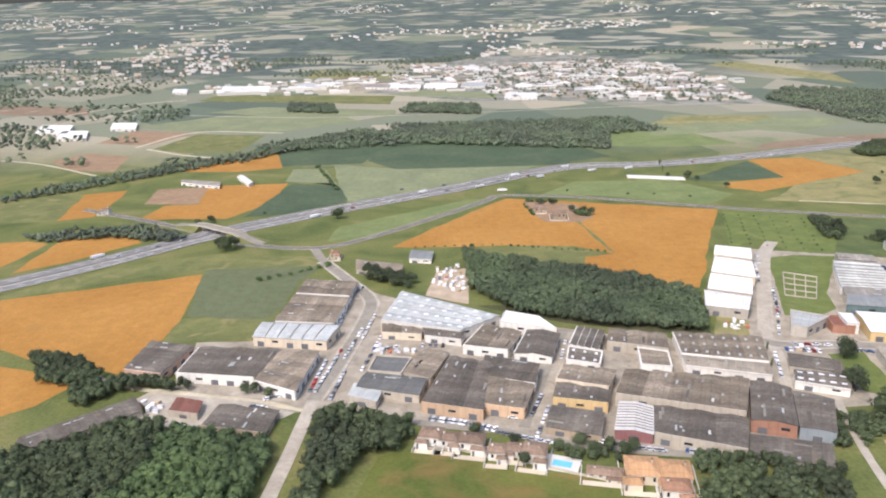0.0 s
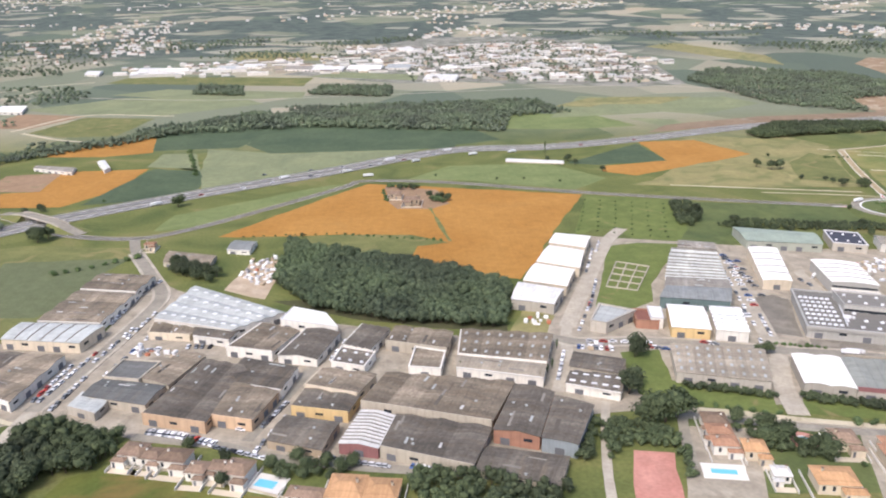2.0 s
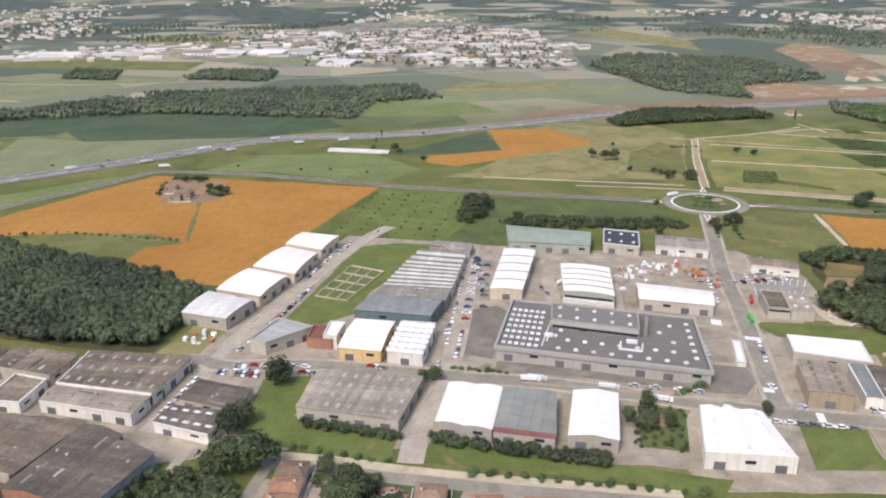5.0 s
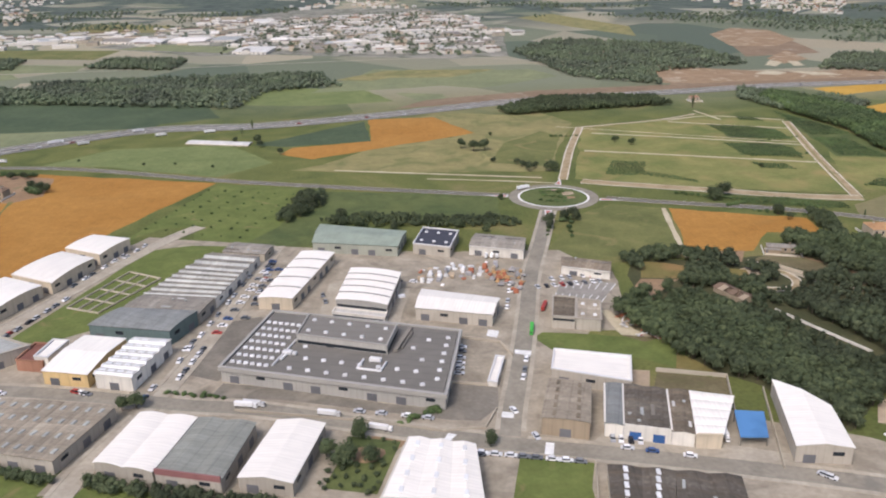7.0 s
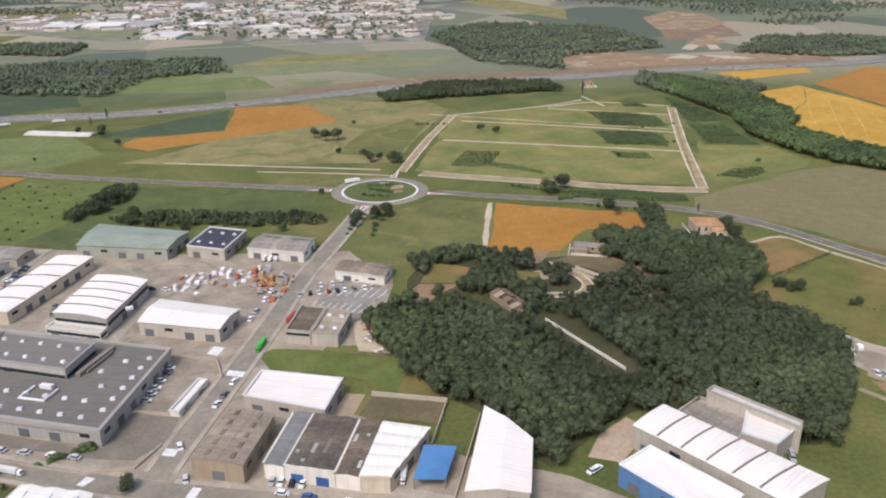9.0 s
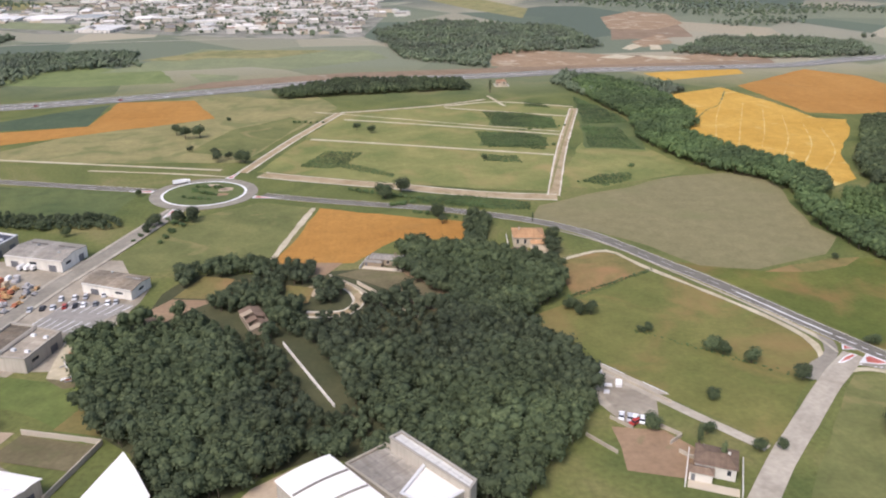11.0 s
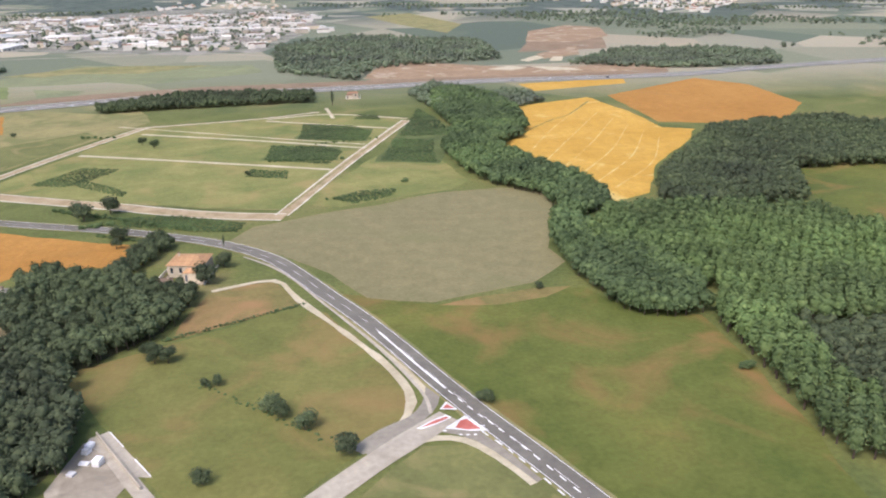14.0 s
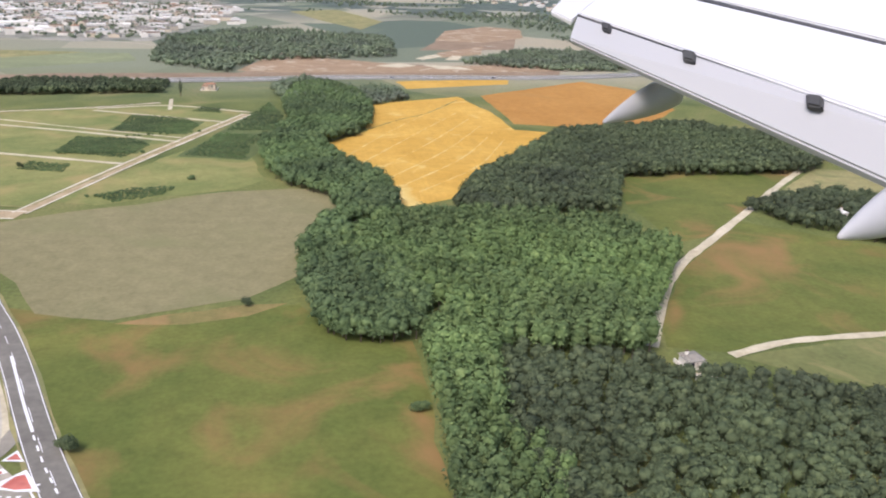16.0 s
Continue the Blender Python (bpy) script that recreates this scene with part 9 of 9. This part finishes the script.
# ---- the far town and the woods round it ----
TOWN_KIND = []
for k, (w, d, h, rm, wm, lab) in enumerate(((15, 10, 3.6, R_PALEWHITE, W_WHITE, "distant hall with a whitish roof"), (20, 9, 4.0, R_WHITE, W_WHITE, "distant long white hall"), (13, 11, 3.4, R_BROWN, W_WHITE, "distant hall with a brown roof"), (17, 10, 3.6, R_GREY, W_BEIGE, "distant hall with a grey metal roof"), (5, 4.5, 3.4, R_TILE, W_WHITE, "distant white town house with tiled roof"), (6, 5, 4.6, R_TILEDARK, W_CREAM, "distant cream town house with tiled roof"), (9, 5, 6.0, R_TILE, W_WHITE, "distant white apartment house"))):
    e = thing("town_hall_building" if k < 4 else "town_house", 0, 0)
    bm = bmesh.new()
    box(bm, -w / 2, w / 2, -d / 2, d / 2, -0.3, h)
    part("wall", bm, wm, e)
    bm = bmesh.new()
    r = 0.35 if k < 4 else 0.9
    p = [bm.verts.new(q) for q in ((-w / 2 - 0.2, -d / 2 - 0.2, h - 0.05), (w / 2 + 0.2, -d / 2 - 0.2, h - 0.05), (w / 2 + 0.2, d / 2 + 0.2, h - 0.05), (-w / 2 - 0.2, d / 2 + 0.2, h - 0.05), (-w / 2, 0, h + r), (w / 2, 0, h + r))]
    for f in ((0, 1, 5, 4), (1, 2, 5), (2, 3, 4, 5), (3, 0, 4), (3, 2, 1, 0)):
        bm.faces.new([p[i] for i in f])
    part("roof", bm, rm, e)
    tagged(e, lab, "building" if k < 4 else "house", "buildings of the town")
    TOWN_KIND.append([e, False])
TAKEN = []


def town(pts, count, kinds, gap):
    rnd = random.Random(count)
    xs, ys = [p[0] for p in pts], [p[1] for p in pts]
    made, tries = 0, 0
    while made < count and tries < count * 40:
        tries += 1
        x, y = rnd.uniform(min(xs), max(xs)), rnd.uniform(min(ys), max(ys))
        if not inside(x, y, pts) or any(abs(x - a) < gap * 1.3 and abs(y - b) < gap for a, b in TAKEN):
            continue
        TAKEN.append((x, y))
        k = rnd.choice(kinds)
        m = pose(x, y, terrain(x, y), 0, 0, rnd.choice((10, 12, 14, 102)) + rnd.uniform(-3, 3)) @ Matrix.Diagonal((rnd.choice((0.6, 0.8, 1.0, 1.3, 2.0)) * rnd.uniform(0.85, 1.15), rnd.uniform(0.7, 1.5), rnd.uniform(0.8, 1.3), 1))
        e, used = TOWN_KIND[k]
        if used:
            e = copy_thing(e, Matrix())
        TOWN_KIND[k][1] = True
        e.matrix_basis = m
        made += 1


town([(68.2, 1010.1), (135.0, 1033.6), (328.2, 958.1), (388.8, 992.3), (398.9, 1232.2), (388.3, 1465.1), (333.5, 1676.3), (195.3, 1587.9), (73.0, 1484.1), (51.6, 1237.4)], 105, (0, 0, 1, 1, 2, 3, 3, 6, 5), 15)
town([(12.1, 1306.3), (35.0, 1500.0), (140.0, 1550.0), (341.0, 1560.0), (411.9, 1485.2), (411.2, 1212.4), (362.8, 1314.4), (229.5, 1450.8), (78.2, 1371.4)], 50, (4, 4, 5, 6, 6, 0, 3), 13)
town([(-765.7, 1490.3), (-931.0, 1874.1), (-551.5, 1779.6), (-408.0, 1304.0), (-548.1, 1246.8)], 46, (4, 4, 5, 6), 11)
town([(108.1, 1105.0), (-72.1, 1446.7), (59.7, 1560.0), (304.6, 1532.2), (449.1, 1216.9), (439.4, 1145.5), (304.8, 1128.1), (275.1, 1044.6)], 50, (0, 1, 2, 3, 3), 15)
town([(-358.9, 1180.2), (-125.5, 1229.0), (-105.4, 1137.1), (-298.2, 1104.3)], 24, (0, 1, 1, 3, 2), 17)
CLEAR = [
    [(68.2, 1010.1), (135.0, 1033.6), (328.2, 958.1), (388.8, 992.3), (398.9, 1232.2), (388.3, 1465.1), (333.5, 1676.3), (195.3, 1587.9), (73.0, 1484.1), (51.6, 1237.4)],
    [(12.1, 1306.3), (45.1, 1622.1), (129.9, 1868.8), (341.0, 1741.5), (411.9, 1485.2), (411.2, 1212.4), (362.8, 1314.4), (229.5, 1450.8), (78.2, 1371.4)],
    [(-765.7, 1490.3), (-931.0, 1874.1), (-551.5, 1779.6), (-408.0, 1304.0), (-548.1, 1246.8)],
    [(108.1, 1105.0), (-72.1, 1546.7), (59.7, 1702.3), (304.6, 1532.2), (449.1, 1216.9), (439.4, 1145.5), (304.8, 1128.1), (275.1, 1044.6)],
    [(-358.9, 1180.2), (-125.5, 1229.0), (-105.4, 1137.1), (-298.2, 1104.3)],
    [(-86.3, 497.6), (-524.7, 1439.1), (9.2, 1335.2), (448.0, 1164.2), (366.5, 857.5), (475.4, 623.2), (345.4, 384.3)],
    [(363.2, 479.3), (74.4, 1187.4), (560.5, 1470.3), (781.3, 1250.6), (785.8, 853.7), (739.1, 569.0), (674.2, 447.3)],
]


def far_woods():
    """Belts and groves of distant trees in one piece, kept clear of the town."""
    rnd = random.Random(5)
    verts, faces, off = [], [], 0
    y = 640.0
    while y < 1900:
        x = -1100.0 - 0.3 * y
        step = 9.8 + (y - 640) * 0.008
        while x < 1500 + 0.2 * y:
            px, py = x + rnd.uniform(-3, 3), y + rnd.uniform(-3, 3)
            dense = noise.noise((px * 0.0042 + 9, py * 0.0085, 1.7)) + 0.45 * noise.noise((px * 0.02, py * 0.03, 4.2))
            if dense > 0.1 and not any(inside(px, py, z) for z in CLEAR) and rnd.random() < 0.93:
                v, f = FAR_PROTO[rnd.randrange(4)]
                hh, a = rnd.uniform(5, 8.5), rnd.uniform(0, 6.28)
                ca, sa = math.cos(a), math.sin(a)
                ww = hh * rnd.uniform(1.0, 1.5)
                q = np.stack((px + ww * (v[:, 0] * ca - v[:, 1] * sa), py + ww * (v[:, 0] * sa + v[:, 1] * ca), terrain(px, py) + hh * v[:, 2]), 1)
                verts.append(q)
                faces.append(f + off)
                off += len(v)
            x += step
        y += step * 0.9
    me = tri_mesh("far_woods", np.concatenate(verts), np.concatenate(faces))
    # the pale leaf colour carries the distance haze
    me.materials.append(FARHAZELEAF)
    tagged(new("far_woods", me), "distant woods and hedgerows with haze in their leaf colour", "trees", kind="stuff")


def far_proto(seed):
    v, f, tr = crown_proto(seed, 7, "far")
    return v[:len(v) - 8], tris_of(f)


FAR_PROTO = [far_proto(k) for k in range(60, 64)]
far_woods()


def house_scatter(name, label, count, seed, where, sizes, roofs):
    """Small gabled houses too far off to count, all in one mesh."""
    rnd = random.Random(seed)
    box_v = np.array([(-1, -1, 0), (1, -1, 0), (1, 1, 0), (-1, 1, 0), (-1, -1, 1), (1, -1, 1), (1, 1, 1), (-1, 1, 1), (-1, 0, 1.35), (1, 0, 1.35)], dtype=float)
    box_f = np.array([(0, 1, 5), (0, 5, 4), (1, 2, 6), (1, 6, 5), (2, 3, 7), (2, 7, 6), (3, 0, 4), (3, 4, 7), (4, 7, 8), (5, 9, 6), (4, 5, 9), (4, 9, 8), (6, 7, 8), (6, 8, 9)], dtype=np.int32)
    verts, faces, mats, off, tries = [], [], [], 0, 0
    while off < count * 10 and tries < count * 60:
        tries += 1
        x, y = where(rnd)
        if x is None:
            continue
        w, d, h = (rnd.uniform(*r) for r in sizes)
        a = radians(rnd.choice((10, 14, 100, 104)) + rnd.uniform(-6, 6))
        v = box_v * (w / 2, d / 2, h)
        q = np.stack((x + v[:, 0] * math.cos(a) - v[:, 1] * math.sin(a), y + v[:, 0] * math.sin(a) + v[:, 1] * math.cos(a), terrain(x, y) - 0.3 + v[:, 2]), 1)
        verts.append(q)
        faces.append(box_f + off)
        mats += [rnd.choice((0, 0, 1))] * 10 + [rnd.choice(roofs)] * 4
        off += 10
    me = tri_mesh(name, np.concatenate(verts), np.concatenate(faces), np.array(mats, dtype=np.int32))
    me.polygons.foreach_set("use_smooth", np.zeros(len(me.polygons), dtype=bool))
    for m in (W_WHITE, W_CREAM, R_TILE, R_PALEWHITE, R_TILEDARK, R_GREY, R_WHITE):
        me.materials.append(m)
    tagged(new(name, me), label, "houses", kind="stuff")


def in_villages(rnd):
    y = 1150 + 3300 * rnd.random() ** 1.3
    x = rnd.uniform(-0.62, 0.62) * y + 150
    if any(inside(x, y, z) for z in CLEAR) or noise.noise((x * 0.0026, y * 0.0016, 8.8)) < 0.12 + 0.25 * rnd.random():
        return None, None
    return x, y


def in_town(rnd):
    x, y = rnd.uniform(-60, 440), rnd.uniform(980, 1560)
    if not (inside(x, y, CLEAR[0]) or inside(x, y, CLEAR[1]) or inside(x, y, CLEAR[3])) or any(abs(x - a) < 13 and abs(y - b) < 11 for a, b in TAKEN):
        return None, None
    return x, y


house_scatter("village_houses", "scattered pale village houses with tiled roofs", 900, 21, in_villages, ((6, 12), (5, 9), (3, 5)), (2, 3, 3, 4, 4))
def in_outskirts(rnd):
    x, y = rnd.uniform(-360, 70), rnd.uniform(1130, 1480)
    if any(abs(x - a) < 24 and abs(y - b) < 30 for a, b in TAKEN) or any(inside(x, y, z) for z in HALL_PLOTS) or y > 1250 + (x + 360) * 0.55:
        return None, None
    return x, y


house_scatter("outskirt_sheds", "low pale sheds at the edge of the town", 75, 23, in_outskirts, ((8, 30), (6, 11), (2.5, 4)), (3, 5, 5, 6, 4))
house_scatter("town_houses", "crowded pale town houses and sheds", 170, 22, in_town, ((7, 24), (6, 12), (2.5, 4.5)), (3, 3, 5, 5, 6, 4))


def flat_shape(name, mat, z, pts, parent=None, label=""):
    bm = bmesh.new()
    bm.faces.new([bm.verts.new((x, y, z)) for x, y in pts])
    bmesh.ops.recalc_face_normals(bm, faces=bm.faces[:])
    if bm.faces[:][0].normal.z < 0:
        bmesh.ops.reverse_faces(bm, faces=bm.faces[:])
    return part(name, bm, mat, parent, label)


def parking(pts, bays, mat, label):
    """A surfaced car park with painted bay lines."""
    c = [Vector((*p, 0)) for p in pts]
    e = tagged(thing("parking_lot", 0, 0), label, "parking lot", kind="structure")
    flat_shape("surface", mat, 0.155, pts, e)
    for k in range(bays + 1):
        u = k / bays
        a, b2 = c[0].lerp(c[1], u), c[3].lerp(c[2], u)
        for v0, v1 in ((0.03, 0.36), (0.62, 0.97)):
            bm = bmesh.new()
            ribbon(bm, [a.lerp(b2, v0), a.lerp(b2, v1)], 0.12, -0.12, 0.17)
            part("bay_line", bm, WHITEPAINT, e)


parking([(303.4, 310.6), (317.4, 306.4), (327.2, 322.4), (309.6, 327.4)], 7, ASPHALTPALE, "grey car park with white bay lines")
parking([(443.4, 279.4), (440.6, 276.6), (450.0, 265.2), (454.6, 264.4)], 1, CONCRETE2, "pale gravel parking strip beside a meadow")

# ---- the junction's painted islands ----
junction = tagged(thing("junction_marking", 0, 0), "red and white painted traffic islands on asphalt", "road marking", kind="structure")
flat_shape("white_border", WHITEPAINT, 0.27, [(502.7, 279.7), (504.1, 282.4), (506.1, 279.3)], junction, "white painted border")
flat_shape("red_island", REDPAINT, 0.285, [(503.3, 280.0), (504.2, 281.6), (505.5, 279.8)], junction, "red painted island")
flat_shape("white_border", WHITEPAINT, 0.27, [(498.1, 273.8), (500.8, 276.1), (503.7, 277.8), (504.7, 276.8), (501.8, 274.8), (499.0, 273.4)], junction, "white painted border")
flat_shape("red_island", REDPAINT, 0.285, [(498.8, 273.9), (501.3, 276.0), (503.7, 277.2), (504.1, 276.6), (501.6, 275.1)], junction, "red painted island")
flat_shape("white_border", WHITEPAINT, 0.27, [(503.0, 273.3), (505.2, 275.3), (507.1, 277.2), (510.8, 271.7), (507.5, 272.0)], junction, "white painted border")
flat_shape("red_island", REDPAINT, 0.285, [(504.9, 273.3), (506.1, 275.6), (507.3, 276.0), (509.4, 272.5), (507.1, 272.4)], junction, "red painted island")
bm = bmesh.new()
ribbon(bm, smooth_line([(492.0, 314.2), (496.0, 305.6), (500.4, 296.0), (504.6, 287.4)], 2.0), 0.24, -0.24, 0.262)
part("ghost_island", bm, WHITEPAINT, junction, "white painted ghost island")
for line in ([(505.0, 286.4), (509.6, 277.4), (514.9, 268.1), (520.8, 256.0), (526.0, 245.5)], [(509.4, 271.8), (512.4, 267.0), (515.3, 261.6), (519.0, 254.0), (522.6, 246.6)]):
    pts = smooth_line(line, 1.5)
    for p, q in list(zip(pts, pts[1:]))[::2]:
        bm = bmesh.new()
        ribbon(bm, [p, q], 0.15, -0.15, 0.272)
        part("white_bar", bm, WHITEPAINT, junction)
for p in ((508.2, 270.7), (506.9, 270.8), (505.6, 271.0), (509.9, 273.3), (503.0, 272.5)):
    flat_shape("white_bar", WHITEPAINT, 0.274, [(p[0] - 0.3, p[1] - 0.2), (p[0] + 0.35, p[1] - 0.15), (p[0] + 0.3, p[1] + 0.25), (p[0] - 0.3, p[1] + 0.2)], junction)


# ---- the aeroplane's wing, where the flight ends ----
WING_PAINT = panel("white_aircraft_paint", (0.62, 0.605, 0.58), 0.4, 0, 0.2, 0.1, False)
FLAP_PAINT = panel("greyish_flap_paint", (0.43, 0.42, 0.405), 0.45, 0, 0.2, 0.12, False)
WING_GREY = plain("grey_sealant", (0.07, 0.068, 0.065), 0.7)
here = facing(*PATH[-1][1:])
wing = tagged(new("aeroplane_wing"), "white aeroplane wing with lowered flap and pointed fairings", "wing")
wing.matrix_basis = here


def slab(name, corners, thick, mat, label=""):
    """A panel of the wing: its four corners and how thick it is."""
    bm = bmesh.new()
    v = [Vector(p) for p in corners]
    nrm = (v[1] - v[0]).cross(v[2] - v[0]).normalized()
    if nrm.y < 0:
        nrm = -nrm
    up = [bm.verts.new(p) for p in v]
    lo = [bm.verts.new(p - nrm * thick) for p in v]
    bm.faces.new(up)
    bm.faces.new(lo[::-1])
    for k in range(len(v)):
        bm.faces.new((lo[k], lo[(k + 1) % len(v)], up[(k + 1) % len(v)], up[k]))
    bmesh.ops.recalc_face_normals(bm, faces=bm.faces[:])
    bmesh.ops.bevel(bm, geom=bm.edges[:], offset=0.012, segments=2, affect="EDGES")
    return part(name, bm, mat, wing, label)


slab("flap", [(1.002, 1.675, -6.30), (1.115, 1.948, -6.60), (2.236, 0.472, -3.50), (2.146, 0.170, -3.36)], 0.06, FLAP_PAINT, "lowered greyish white flap")
slab("flap_gap", [(1.112, 1.950, -6.64), (1.135, 1.989, -6.66), (2.274, 0.495, -3.56), (2.261, 0.467, -3.54)], 0.03, WING_GREY, "dark gap above the flap")
slab("spoiler", [(1.133, 1.973, -6.62), (1.467, 2.369, -7.40), (2.012, 2.021, -6.40), (2.811, 1.051, -4.40), (2.261, 0.490, -3.54)], 0.05, WING_PAINT, "white spoiler panels")
slab("aileron", [(0.912, 2.020, -6.70), (1.057, 1.872, -6.50), (1.123, 1.968, -6.62), (1.482, 2.369, -7.40), (1.224, 2.498, -7.60)], 0.05, WING_PAINT, "white aileron end")
slab("wing_slot", [(2.005, 2.037, -6.42), (2.136, 2.062, -6.50), (2.849, 1.091, -4.46), (2.811, 1.026, -4.40)], 0.02, WING_GREY, "dark slot line")
slab("wing_skin", [(2.136, 2.071, -6.50), (3.090, 3.359, -8.40), (4.270, 2.480, -6.20), (2.849, 1.094, -4.46)], 0.06, WING_PAINT, "white upper wing skin")
slab("hinge_bracket", [(1.235, 1.792, -6.200), (1.284, 1.734, -6.075), (1.254, 1.645, -5.971), (1.215, 1.696, -6.078)], 0.05, WING_GREY, "small grey hinge bracket")
slab("hinge_bracket", [(1.578, 1.331, -5.239), (1.629, 1.285, -5.128), (1.591, 1.196, -5.031), (1.548, 1.237, -5.128)], 0.05, WING_GREY, "small grey hinge bracket")
slab("hinge_bracket", [(1.930, 0.838, -4.222), (1.981, 0.805, -4.131), (1.938, 0.727, -4.054), (1.893, 0.756, -4.134)], 0.05, WING_GREY, "small grey hinge bracket")


def fairing(tip, root, r):
    """A pointed canoe-shaped cover under the flap."""
    bm = bmesh.new()
    a, b2 = Vector(tip), Vector(root)
    d = (b2 - a).normalized()
    x = d.cross(Vector((0, 1, 0))).normalized()
    y = x.cross(d)
    prev = None
    for k in range(13):
        t = k / 12
        rr = r * (0.08 + 0.92 * math.sin(t * math.pi / 2) ** 0.9)
        cur = [bm.verts.new(a.lerp(b2, t) + (x * math.cos(q) * 0.7 + y * math.sin(q)) * rr) for q in [2 * math.pi * i / 16 for i in range(16)]]
        if prev:
            for i in range(16):
                bm.faces.new((prev[i], cur[i], cur[(i + 1) % 16], prev[(i + 1) % 16]))
        else:
            bm.faces.new(cur)
        prev = cur
    bm.faces.new(prev[::-1])
    bmesh.ops.recalc_face_normals(bm, faces=bm.faces[:])
    for f in bm.faces:
        f.smooth = True
    part("flap_track_fairing", bm, FLAP_PAINT, wing, "pointed white flap track fairing")


fairing((1.073, 0.850, -5.30), (1.795, 1.242, -6.20), 0.13)
fairing((1.622, 0.049, -3.25), (2.292, 0.247, -3.80), 0.13)
